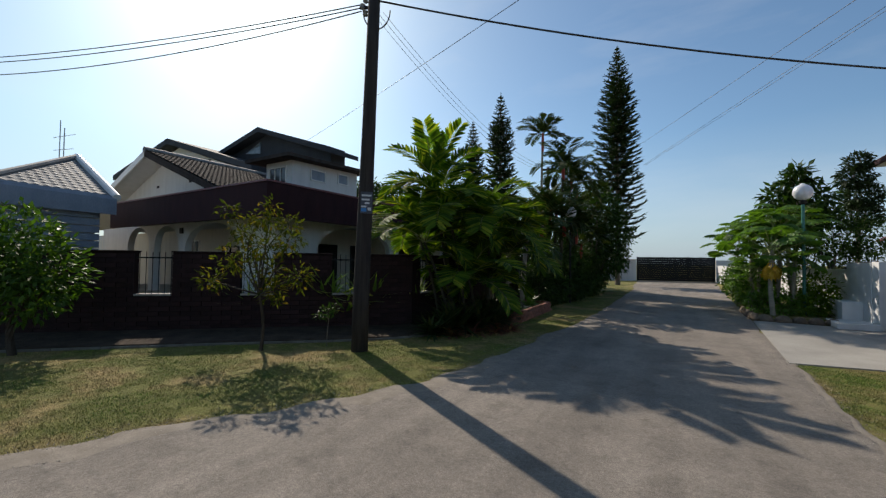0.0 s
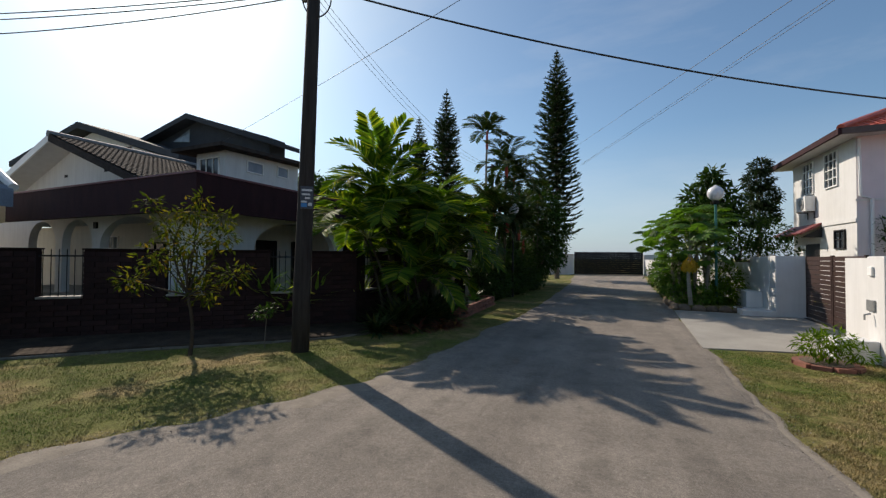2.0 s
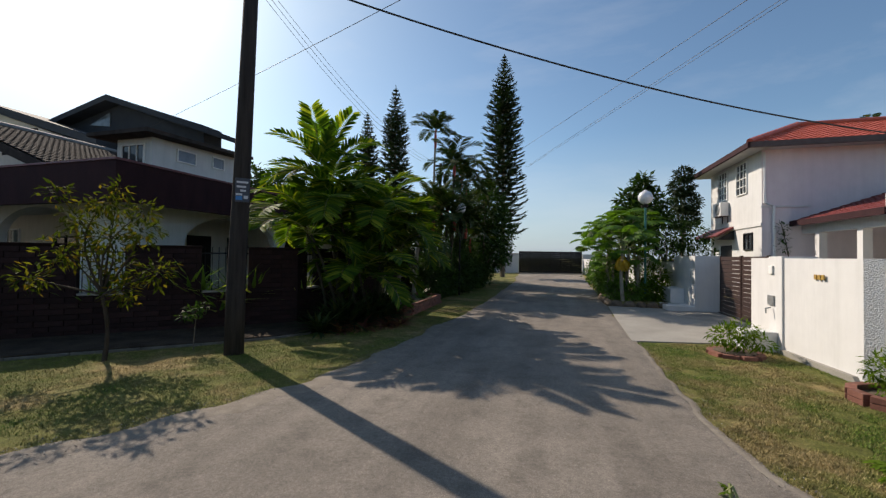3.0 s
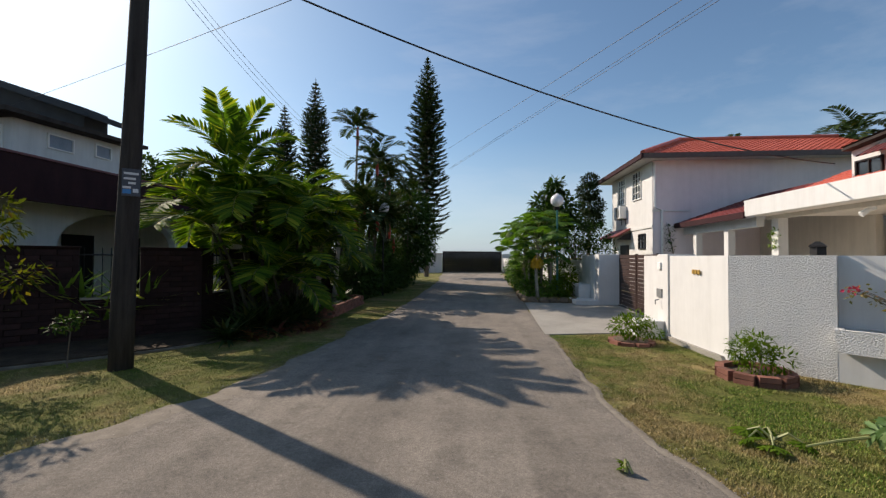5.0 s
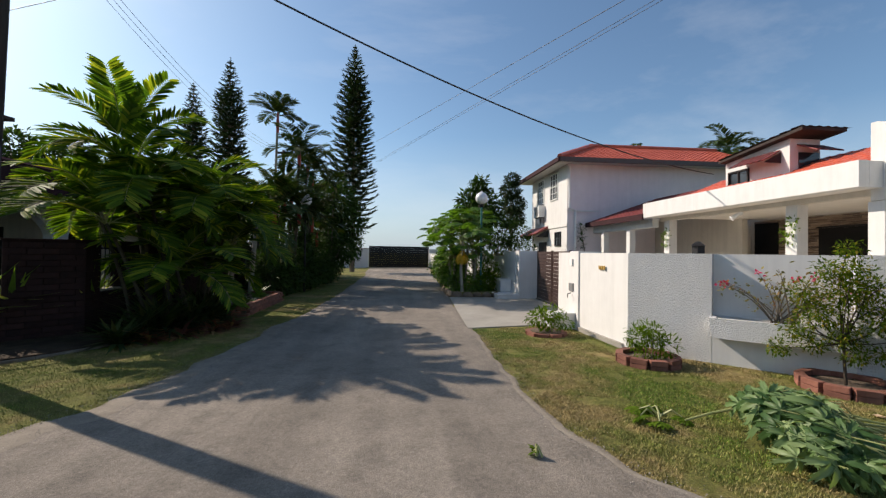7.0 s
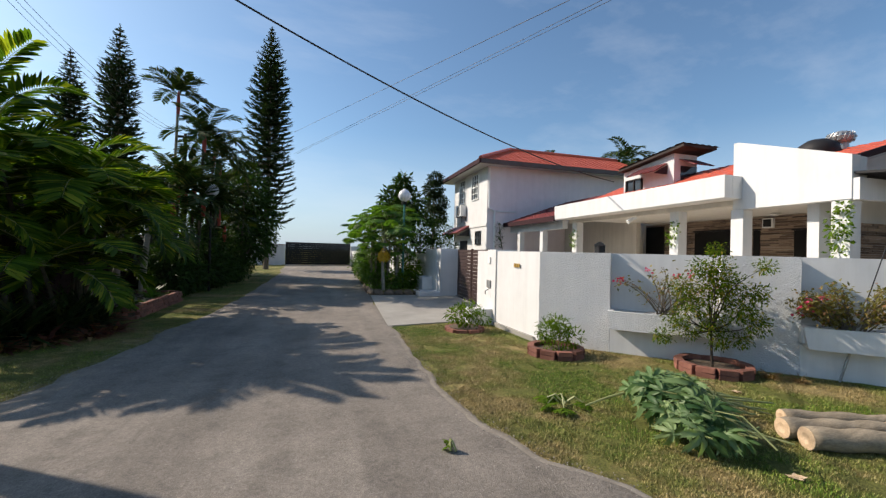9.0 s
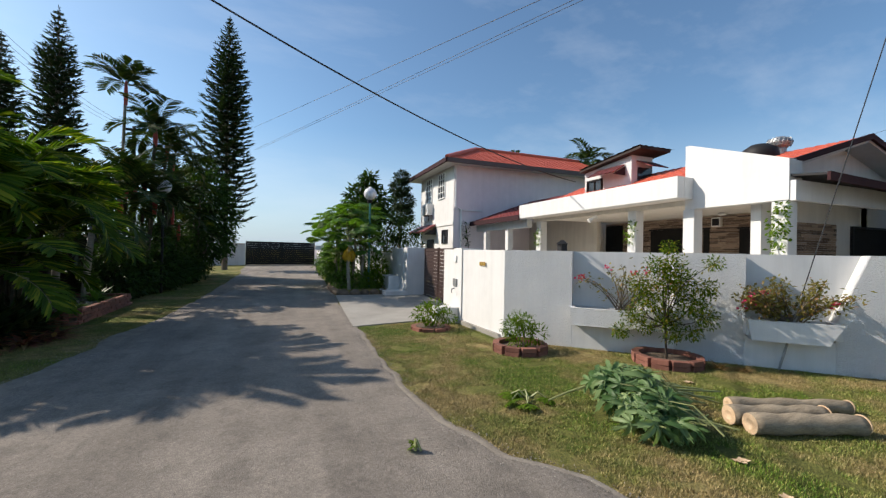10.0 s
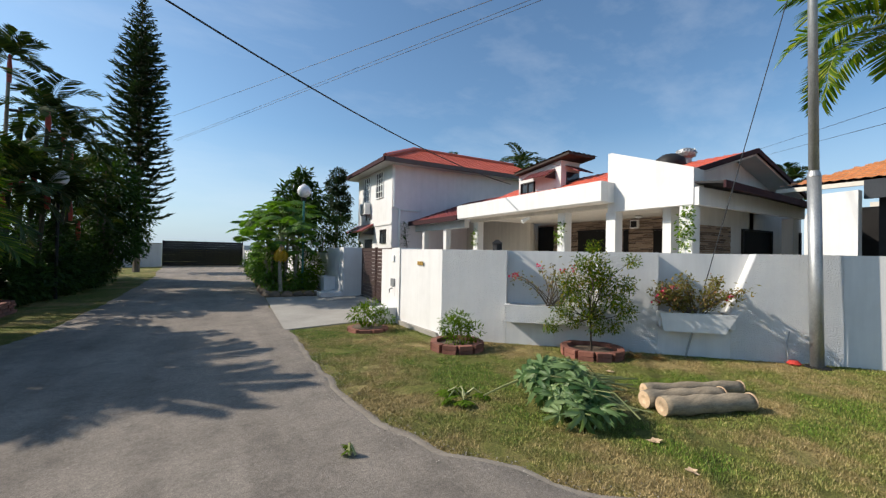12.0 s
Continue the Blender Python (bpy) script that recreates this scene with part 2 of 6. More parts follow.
def piece(name, me, m, parent):
    """A repeated piece that shares its mesh."""
    ob = new(name, me)
    ob.matrix_basis = m
    ob.parent = parent
    return ob


def thing(name, label, category, at=(0, 0, 0), turn=0.0, group="", kind=""):
    ob = new(name)
    ob.empty_display_size = 0.1
    ob.matrix_basis = pose(*at, 0, 0, turn)
    return tagged(ob, label, category, group, kind)


def box(x0, x1, y0, y1, z0, z1, bm=None, bevel=0.0, m=None):
    bm = bm or bmesh.new()
    vs = [bm.verts.new((x, y, z)) for z in (z0, z1) for y in (y0, y1) for x in (x0, x1)]
    fs = [bm.faces.new([vs[i] for i in f]) for f in ((0, 2, 3, 1), (4, 5, 7, 6), (0, 1, 5, 4), (2, 6, 7, 3), (0, 4, 6, 2), (1, 3, 7, 5))]
    if bevel:
        es = {e for f in fs for e in f.edges}
        r = bmesh.ops.bevel(bm, geom=list(es), offset=bevel, segments=2, affect="EDGES", profile=0.6)
        vs = list({v for f in r["faces"] for v in f.verts} | {v for v in vs if v.is_valid})
    if m is not None:
        bmesh.ops.transform(bm, matrix=m, verts=[v for v in vs if v.is_valid])
    return bm


def prism(outline, a, b, axis="z", bm=None):
    """An outline of 2D points drawn out from a to b along an axis; z: (x, y), y: (x, z), x: (y, z)."""
    bm = bm or bmesh.new()
    put = {"z": lambda p, h: (p[0], p[1], h), "y": lambda p, h: (p[0], h, p[1]), "x": lambda p, h: (h, p[0], p[1])}[axis]
    lo, hi = [bm.verts.new(put(p, a)) for p in outline], [bm.verts.new(put(p, b)) for p in outline]
    n = len(outline)
    fs = [bm.faces.new(lo[::-1]), bm.faces.new(hi)] + [bm.faces.new((lo[i], lo[(i + 1) % n], hi[(i + 1) % n], hi[i])) for i in range(n)]
    bmesh.ops.recalc_face_normals(bm, faces=fs)
    return bm


def slab(corners, thick, bm=None):
    """A flat plate through 3D corners, given thickness against its normal."""
    bm = bm or bmesh.new()
    c = [Vector(p) for p in corners]
    n = (c[1] - c[0]).cross(c[2] - c[0]).normalized()
    top, low = [bm.verts.new(p) for p in c], [bm.verts.new(p - n * thick) for p in c]
    k = len(c)
    fs = [bm.faces.new(top), bm.faces.new(low[::-1])] + [bm.faces.new((top[(i + 1) % k], top[i], low[i], low[(i + 1) % k])) for i in range(k)]
    bmesh.ops.recalc_face_normals(bm, faces=fs)
    return bm


def tube(points, radius, sides=8, bm=None, cap=True):
    """A round bar through points; radius may be one number or one for each point."""
    bm = bm or bmesh.new()
    pts = [Vector(p) for p in points]
    rs = radius if hasattr(radius, "__len__") else [radius] * len(pts)
    rings = []
    for i, (p, r) in enumerate(zip(pts, rs)):
        d = (pts[min(i + 1, len(pts) - 1)] - pts[max(i - 1, 0)]).normalized()
        q = d.to_track_quat("Z", "Y")
        rings.append([bm.verts.new(p + q @ Vector((r * math.cos(a), r * math.sin(a), 0))) for a in (2 * math.pi * k / sides for k in range(sides))])
    for a, b in zip(rings, rings[1:]):
        for k in range(sides):
            bm.faces.new((a[k], a[(k + 1) % sides], b[(k + 1) % sides], b[k]))
    if cap:
        bm.faces.new(rings[0][::-1])
        bm.faces.new(rings[-1])
    return bm


def lathe(profile, sides=16, bm=None, at=(0, 0, 0)):
    """A turned shape from (radius, height) pairs."""
    bm = bm or bmesh.new()
    rings = [[bm.verts.new((at[0] + r * math.cos(2 * math.pi * k / sides), at[1] + r * math.sin(2 * math.pi * k / sides), at[2] + z)) for k in range(sides)] for r, z in profile]
    for a, b in zip(rings, rings[1:]):
        for k in range(sides):
            bm.faces.new((a[k], a[(k + 1) % sides], b[(k + 1) % sides], b[k]))
    bm.faces.new(rings[0][::-1])
    bm.faces.new(rings[-1])
    return bm


def frame_on(p, q):
    """A wall's own axes: x runs from p to q, y goes to the left of that, z up; and its length."""
    d = Vector((q[0] - p[0], q[1] - p[1], 0))
    return Matrix.Translation((p[0], p[1], 0)) @ Matrix.Rotation(math.atan2(d.y, d.x), 4, "Z"), d.length


def wall_thing(name, p, q, label, kind="structure", category=""):
    m, n = frame_on(p, q)
    ob = new(name)
    ob.empty_display_size = 0.1
    ob.matrix_basis = m
    return tagged(ob, label, category, "", kind), n


# ---- ground, road, drive ----
ROAD_L = [(-60, -18.0), (-20, -7.0), (-9.0, -2.2), (-6.2, -0.6), (-4.6, 0.55), (-4.2, 1.3), (-4.02, 1.85), (-3.4, 2.8), (-2.82, 4.1), (-2.62, 5.1), (-2.48, 7.4), (-2.35, 10.1), (-2.3, 14), (-2.6, 26.8), (-3.0, 30), (-3.5, 39.2)]
ROAD_R = [(2.3, 40.6), (1.9, 29), (1.72, 20), (1.6, 15), (1.46, 8.4), (1.43, 6.0), (1.45, 4.25), (1.56, 3.35), (1.82, 2.8), (2.4, 1.9), (3.2, 1.1), (5.0, -0.4), (9, -2.8), (20, -8), (60, -24)]


def wavy(line, step, amount, seed):
    """A polyline cut into short steps with an uneven edge."""
    out = []
    for (x0, y0), (x1, y1) in zip(line, line[1:]):
        n = max(1, min(60, int(math.hypot(x1 - x0, y1 - y0) / step)))
        for k in range(n):
            x, y = x0 + (x1 - x0) * k / n, y0 + (y1 - y0) * k / n
            out.append((x + amount * noise.noise((x * 2.3, y * 2.3, seed)) + 0.4 * amount * noise.noise((x * 9, y * 9, seed)),
                        y + amount * noise.noise((x * 2.3, y * 2.3, seed + 7))))
    return out + [line[-1]]


ROAD_EDGE_L, ROAD_EDGE_R = wavy(ROAD_L, 0.12, 0.09, 3.0), wavy(ROAD_R, 0.12, 0.07, 5.0)
bm = bmesh.new()
bmesh.ops.create_grid(bm, x_segments=8, y_segments=8, size=2500)
ground = tagged(part("ground", bm, SOIL), "green and straw-dry mown lawn ground", "lawn", "", "structure")

bm = prism(ROAD_EDGE_L + ROAD_EDGE_R, -0.15, 0.012)
road = tagged(part("road", bm, ROAD), "worn grey asphalt lane with sandy edges", "road", "", "structure")
bm = prism([(1.40, 8.18), (2.72, 8.45), (3.7, 8.62), (4.75, 8.9), (4.75, 13.6), (3.6, 13.7), (1.62, 13.8), (1.5, 11.0)], -0.1, 0.022)
drive = tagged(part("pavement", bm, CONCRETE), "pale concrete drive in front of the brown gate", "pavement", "", "structure")


# ---- shared pieces of buildings ----
def tiles(o, u, v, nu, nv, mat, parent, name="roof_tiles", lift=0.026, inside=None):
    """Rows of rolled roof tiles on the plane from o along u (across) and v (up the slope); inside(a, b) with a, b in 0..1 trims it."""
    o, u, v = Vector(o), Vector(u), Vector(v)
    nrm = u.cross(v).normalized()
    if nrm.z < 0:
        nrm = -nrm
    verts, faces = [], []
    k = 4
    for r in range(nv):
        for e in (0, 1):
            for c in range(nu * k + 1):
                a, b = c / (nu * k), (r + e * 1.0) / nv
                wave = lift * (0.5 + 0.5 * math.cos(2 * math.pi * c / k)) + lift * 0.9 * (1 - e)
                verts.append(o + u * a + v * b + nrm * wave)
        base = r * 2 * (nu * k + 1)
        for c in range(nu * k):
            a, b = (c + 0.5) / (nu * k), (r + 0.5) / nv
            if inside is None or inside(a, b):
                faces.append((base + c, base + c + 1, base + nu * k + 2 + c, base + nu * k + 1 + c))
                if r:
                    low = base - (nu * k + 1)
                    faces.append((low + c, low + c + 1, base + c + 1, base + c))
    me = bpy.data.meshes.new(name)
    me.from_pydata([tuple(p) for p in verts], [], faces)
    me.materials.append(mat)
    ob = new(name, me)
    ob.parent = parent
    return ob


def window(parent, m, w, h, bars_x=1, bars_z=3, mat_frame=None, mat_glass=None, depth=0.06):
    """A framed window with glazing bars in the xz plane of m, its face towards -y."""
    f = 0.045
    bm = bmesh.new()
    for a, b, c, d in ((0, w, 0, f), (0, w, h - f, h), (0, f, f, h - f), (w - f, w, f, h - f)):
        box(a, b, -depth, 0.0, c, d, bm, m=m)
    win = part("window", bm, mat_frame or TRIMWHITE, parent)
    part("pane", box(f, w - f, -0.012, 0.0, f, h - f, m=m), mat_glass or GLASS, win, "dark reflecting glass")
    for k in range(bars_x):
        x = w * (k + 1) / (bars_x + 1)
        part("glazing_bar", box(x - 0.018, x + 0.018, -depth + 0.012, -0.012, f, h - f, m=m), mat_frame or TRIMWHITE, win)
    for k in range(bars_z):
        z = h * (k + 1) / (bars_z + 1)
        part("glazing_bar", box(f, w - f, -depth + 0.016, -0.013, z - 0.015, z + 0.015, m=m), mat_frame or TRIMWHITE, win)
    return win


def arch_wall(parent, m, length, top, spans, thick, mat, name="arcade_wall"):
    """A wall in the xz plane of m with round-headed openings (x0, x1, spring height, rise)."""
    bm = bmesh.new()
    edges = [0.0]
    for x0, x1, spring, rise in spans:
        edges += [x0, x1]
    edges.append(length)
    for a, b in zip(edges[::2], edges[1::2]):
        box(a, b, 0, thick, 0, top, bm, m=m)
    for x0, x1, spring, rise in spans:
        c, r, n = (x0 + x1) / 2, (x1 - x0) / 2, 18
        pts = [(c - r * math.cos(math.pi * k / n), spring + rise * math.sin(math.pi * k / n) ** 0.85) for k in range(n + 1)]
        for (xa, za), (xb, zb) in zip(pts, pts[1:]):
            vs = [bm.verts.new(m @ Vector(p)) for p in ((xa, 0, za), (xb, 0, zb), (xb, 0, top), (xa, 0, top), (xa, thick, za), (xb, thick, zb), (xb, thick, top), (xa, thick, top))]
            for f in ((0, 1, 2, 3), (5, 4, 7, 6), (4, 5, 1, 0)):
                bm.faces.new([vs[i] for i in f])
    return part(name, bm, mat, parent)


# ---- white garden wall of the corner house ----
WC, WE, WH = (3.75, 6.33), (8.05, 2.27), 1.59
chamfer, n = wall_thing("wall_east", WC, WE, "white garden wall of rough trowelled stucco with planter niches", category="wall")
NICHES = [(1.14, 2.62), (3.50, 4.5)]
cuts = [0, *[v for c in NICHES for v in c], n]
bm, bm2 = bmesh.new(), bmesh.new()
for a, b in list(zip(cuts[::2], cuts[1::2]))[:2]:
    box(a, b, 0, 0.13, -0.1, WH, bm)
    box(a, b, 0.13, 0.42, -0.1, WH - 0.004, bm2)
# the second niche widens upwards with a slanting cheek
prism([(4.5, -0.1), (n, -0.1), (n, WH), (4.84, WH), (4.5, 0.66)], 0, 0.13, "y", bm)
prism([(4.5, -0.1), (n, -0.1), (n, WH - 0.004), (4.84, WH - 0.004), (4.5, 0.66)], 0.13, 0.42, "y", bm2)
for a, b in NICHES:
    part("niche_apron", box(a, b, 0.002, 0.219, -0.1, 0.42), WHITE, chamfer, "smooth white wall under the planter box")
part("stucco_face", bm, STUCCO, chamfer)
part("wall_core", bm2, WHITE, chamfer)
for a, b in NICHES:
    part("niche_wall", box(a, b + 0.45 * (a > 3), 0.22, 0.41, -0.1, WH - 0.003), WHITE, chamfer, "smooth white niche wall")
for k, (a, b) in enumerate(NICHES):
    bm = bmesh.new()
    low, slope = 0.40, (0.03, 0.14)[k]
    prism([(a - 0.02, 0.68), (a + (0.02, 0.03)[k], low), (b - slope, low), (b + 0.02, 0.68)], -0.2, -0.13, "y", bm)
    prism([(a - 0.02, 0.68), (a + (0.02, 0.03)[k], low), (b - slope, low), (b + 0.02, 0.68)], 0.13, 0.215, "y", bm)
    box(a + 0.03, b - slope, -0.13, 0.13, low, low + 0.06, bm)
    box(a - 0.02, a + 0.06, -0.13, 0.13, low + 0.06, 0.68, bm)
    box(b - 0.06, b + 0.02, -0.13, 0.13, low + 0.06, 0.68, bm)
    part("planter_box", bm, (STUCCO, WHITE)[k], chamfer, "white planter box on the wall")
    part("planter_soil", box(a + 0.06, b - 0.06, -0.13, 0.13, low + 0.06, 0.64), mottled("dark_planter_soil", (0.05, 0.035, 0.025), (0.11, 0.08, 0.06), 20, 0.95, 0.8, 0.02, 60), chamfer, "dark soil with pebbles")
end_wall, n = wall_thing("wall_corner", WE, (10.4, -1.2), "white smooth garden wall past the lamp column", category="wall")
part("wall_face", box(0.0, n, 0.02, 0.4, -0.1, WH - 0.002), WHITE, end_wall)
road_wall, n = wall_thing("wall_south", WC, (3.66, 7.95), "white smooth-painted garden wall beside the brown gate", category="wall")
part("wall_face", box(0.001, n, -0.28, -0.001, -0.1, WH - 0.002), WHITE, road_wall)
part("plinth", prism([(0.02, 0), (0.1, 0.085), (n, 0.085), (n, 0)], 0.0, 0.06, "y"), CONCRETE, road_wall, "narrow concrete foot of the wall")
# drain gap under the pillar step
gp = thing("gate_pillar", "white gate pillar with letter slot and step", "pillar", (3.63, 7.95, 0))
part("shaft", box(0, 0.5, 0.004, 0.44, -0.1, 1.62, bevel=0.012), WHITE, gp)
part("return_wall", box(0.5, 0.8, 0.3, 2.34, -0.1, 1.6), WHITE, gp)
part("step", box(-0.5, -0.002, 0.12, 0.5, 0, 0.34, bevel=0.015), WHITE, gp)
part("letter_box", box(-0.03, -0.002, 0.22, 0.42, 0.78, 0.95, bevel=0.008), GALV, gp, "small metal letter flap")
part("bell", box(-0.035, -0.002, 0.25, 0.37, 1.32, 1.46, bevel=0.01), TRIMWHITE, gp, "white door bell box")
part("tap", tube([(-0.03, 0.3, 0.74), (-0.1, 0.3, 0.72), (-0.1, 0.3, 0.64)], 0.014, 6), GALV, gp, "small metal tap")
bars = thing("house_number", "small gold number plates fixed to the wall", "sign", (3.70, 7.2, 1.28))
GOLD = mottled("gold_plastic", (0.36, 0.22, 0.05), (0.46, 0.3, 0.08), 20, 0.4, 0.1, 0.001, 90)
for k in range(3):
    part("plate", box(-0.022, -0.006, -0.085 * k - 0.06, -0.085 * k, 0, 0.075, bevel=0.006), GOLD, bars)

# ---- brown slatted drive gate and its far pillar ----
GX0, GY0, GX1, GY1 = 4.48, 10.32, 4.6, 13.36
gate = thing("drive_gate", "dark brown slatted double drive gate, closed", "gate")
gm, gn = frame_on((GX0, GY0), (GX1, GY1))
for leaf in range(2):
    a, b = leaf * gn / 2 + 0.01, (leaf + 1) * gn / 2 - 0.01
    lf = part("gate_stile", box(a, a + 0.05, -0.02, 0.03, 0.06, 1.66, m=gm), GATEWOOD, gate)
    part("gate_stile", box(b - 0.05, b, -0.02, 0.03, 0.06, 1.66, m=gm), GATEWOOD, gate)
    for k in range(14):
        z = 0.08 + k * 0.112
        part("slat", box(a + 0.05, b - 0.05, -0.012, 0.018, z, z + 0.1, m=gm), GATEWOOD, lf)
part("gate_track", box(-0.05, gn + 0.05, -0.05, 0.06, 0.0, 0.04, m=gm), DARKMETAL, gate)
for z in (0.25, 1.42):
    part("hinge", box(gn - 0.03, gn + 0.06, -0.06, -0.021, z, z + 0.14, m=gm), DARKMETAL, gate, "black steel hinge")
fp = thing("gate_pillar", "white gate pillar with a low step, far side of gate", "pillar", (3.95, 13.4, 0))
part("shaft", box(0, 0.7, 0, 0.42, -0.1, 1.66, bevel=0.012), WHITE, fp)
part("wing_wall", box(-0.02, 0.1, 0.42, 2.1, -0.1, 1.64), WHITE, fp)
part("step", box(-0.75, -0.003, -0.08, 0.9, 0, 0.16, bevel=0.012), WHITE, fp)
part("side_ledge", box(-0.42, -0.023, 0.92, 2.0, 0, 0.62, bevel=0.015), WHITE, fp)
lane_wall, n = wall_thing("wall_garden", (4.0, 15.5), (2.35, 40.6), "white garden wall behind the shrubs", category="wall")
part("wall_face", box(0, n, -0.2, 0, -0.1, 1.45), WHITE, lane_wall)

# ---- two-storey house with carport ----
house = thing("house", "white two-storey house with red tile roofs and carport", "house")
HX, HY, HZ = 7.5, 17.9, 5.75
FX = 23.1
part("wall", box(HX, 16.5, HY, FX, -0.1, HZ), PINKSHADE, house)
# thin untinted white sheet, as the lane side carries no pink shade
part("front_wall", box(HX - 0.006, HX - 0.0005, HY, FX, -0.1, HZ - 0.06), WHITE, house)
part("string_course", box(HX - 0.05, HX - 0.002, HY - 0.04, FX, 2.86, 2.98), WHITE, house)
part("side_ledge", box(HX - 0.05, 9.0, HY - 0.05, HY - 0.003, 3.55, 3.62), WHITE, house)
part("corner_pipe", tube([(HX + 0.06, HY - 0.05, HZ - 0.1), (HX + 0.06, HY - 0.09, 3.72), (HX + 0.35, HY - 0.09, 3.6), (HX + 0.35, HY - 0.09, 0)], 0.05, 8), TRIMWHITE, house, "white rainwater pipe")
WM = Matrix(((0, 1, 0, HX - 0.003), (-1, 0, 0, 0), (0, 0, 1, 0), (0, 0, 0, 1)))     # wall facing the lane: x' runs to -y
for y1, y0 in ((22.0, 21.0), (20.05, 19.05)):
    window(house, Matrix.Translation((0, y1, 4.28)) @ WM, y1 - y0, 1.34, 2, 3)
window(house, Matrix.Translation((0, 19.35, 1.95)) @ WM, 0.75, 0.7, 1, 1, DARKMETAL)
roof_low, roof_up, over = HZ, HZ + 1.55, 0.65
x0, y0, y1 = HX - over, HY - over, FX + over
ridge = ((x0 + 3.05, (y0 + y1) / 2, roof_up), (15.6, (y0 + y1) / 2, roof_up))
bm = bmesh.new()
slab([(x0, y0, roof_low), (17, y0, roof_low), (17, y1, roof_low), (x0, y1, roof_low)][::-1], 0.06, bm)
part("soffit", bm, SOFFIT, house)
half = (y1 - y0) / 2
tiles((x0, y0, roof_low + 0.12), (17.0 - x0, 0, 0), (0, half, 1.45), 42, 15, REDTILE, house, inside=lambda a, b: a * (17.0 - x0) > b * 3.05)
tiles((x0, y1, roof_low + 0.12), (0, y0 - y1, 0), (3.05, 0, 1.45), 26, 14, REDTILE, house, inside=lambda a, b: b / 2 < a < 1 - b / 2)
part("gutter", box(x0 - 0.02, 17.0, y0 - 0.1, y0 + 0.02, roof_low - 0.04, roof_low + 0.16), mottled("brown_gutter", (0.07, 0.045, 0.04), (0.1, 0.07, 0.06), 6, 0.5, 0.1, 0.001, 60), house, "dark brown gutter")
part("gutter", box(x0 - 0.1, x0, y0 - 0.1, y1, roof_low - 0.04, roof_low + 0.16), MAROON, house, "dark brown gutter")
part("hip_cap", tube([(x0, y0, roof_low + 0.2), (ridge[0][0], ridge[0][1], roof_up + 0.1)], 0.11, 8), REDTILE, house)
part("ridge_cap", tube([(ridge[0][0], ridge[0][1], roof_up + 0.08), (17, ridge[1][1], roof_up + 0.08)], 0.11, 8), REDTILE, house)
# canopy over the side door
cn = part("door_canopy", slab([(HX - 0.7, 20.3, 2.55), (HX - 0.7, 23.2, 2.55), (HX - 0.01, 23.2, 2.95), (HX - 0.01, 20.3, 2.95)], 0.08), MAROONTILE, house, "red tiled door canopy")
for yy in (20.32, 23.12):
    part("canopy_cheek", prism([(HX - 0.68, 2.44), (HX - 0.02, 2.44), (HX - 0.02, 2.84)], yy, yy + 0.06, "y"), DARKMETAL, cn)
part("side_door", box(HX - 0.03, HX - 0.004, 20.6, 21.8, 0.0, 2.2), DARKROOM, house, "dark side door")
# air conditioner on its bracket
ac = thing("air_conditioner", "white outdoor air conditioner unit on wall bracket", "air conditioner", (HX, 21.3, 3.55))
part("casing", box(-0.36, -0.03, -0.45, 0.45, 0.0, 0.62, bevel=0.02), TRIMWHITE, ac)
part("fan_grille", lathe([(0.25, 0), (0.25, 0.02), (0.2, 0.03), (0.05, 0.03), (0.04, 0.045)], 20, at=(0, 0, 0)), GALV, ac, "round fan grille").matrix_basis = pose(-0.362, -0.1, 0.3, 0, -90, 0)
for yy in (-0.3, 0.3):
    part("bracket", tube([(-0.34, yy, -0.02), (-0.02, yy, -0.02), (-0.02, yy, -0.3)], 0.02, 6), DARKMETAL, ac)
# link roof between house and carport
part("link_roof", slab([(8.5, 13.4, 2.95), (8.5, 17.89, 2.95), (12.0, 17.89, 4.2), (12.0, 13.4, 4.2)][::-1], 0.07), MAROON, house)
tiles((8.4, 17.89, 2.98), (0, -4.5, 0), (3.6, 0, 1.28), 16, 12, MAROONTILE, house)
part("link_fascia", box(8.36, 8.44, 13.4, 17.89, 2.82, 3.02), MAROON, house)
part("link_wall", box(11.8, 12.0, 13.0, 17.89, -0.1, 3.2), CREAM, house)
part("link_beam", box(8.75, 8.98, 13.4, 17.89, 2.55, 2.86), WHITE, house)
for yy in (14.85, 16.9):
    part("link_post", box(8.76, 8.99, yy, yy + 0.24, 0, 2.56), WHITE, house)
# carport slab with deep white fascia
part("carport_fascia", box(8.4, 8.62, 6.7, 13.42, 2.87, 3.37, bevel=0.01), WHITE, house)
part("carport_fascia", box(8.621, 8.9, 6.7, 6.9, 2.87, 3.36), WHITE, house)
bm = box(8.622, 13.0, 6.905, 13.4, 2.88, 3.02)
box(9.123, 13.0, 4.99, 6.9, 2.88, 3.02, bm)
part("carport_ceiling", bm, white_mat("ceiling_paint", (0.78, 0.74, 0.68), 0.93), house, "cream carport ceiling")
part("carport_beam", box(9.02, 9.2, 6.96, 13.4, 2.76, 2.877), CREAM, house)
part("parapet_wall", prism([(4.8, 2.64), (6.9, 2.64), (6.9, 4.13), (6.79, 4.13), (4.8, 3.42)], 8.9, 9.12, "x"), WHITE, house, "tall white sloping parapet")
part("parapet_return", box(9.121, 9.3, 4.8, 4.98, 2.64, 3.4), WHITE, house)
for yy, xx in ((8.42, 9.0), (6.68, 8.92), (12.85, 9.0), (4.82, 8.92)):
    part("post", box(xx, xx + 0.28, yy, yy + 0.28, 0, 2.76 if xx > 8.95 else 2.637, bevel=0.01), WHITE, house)
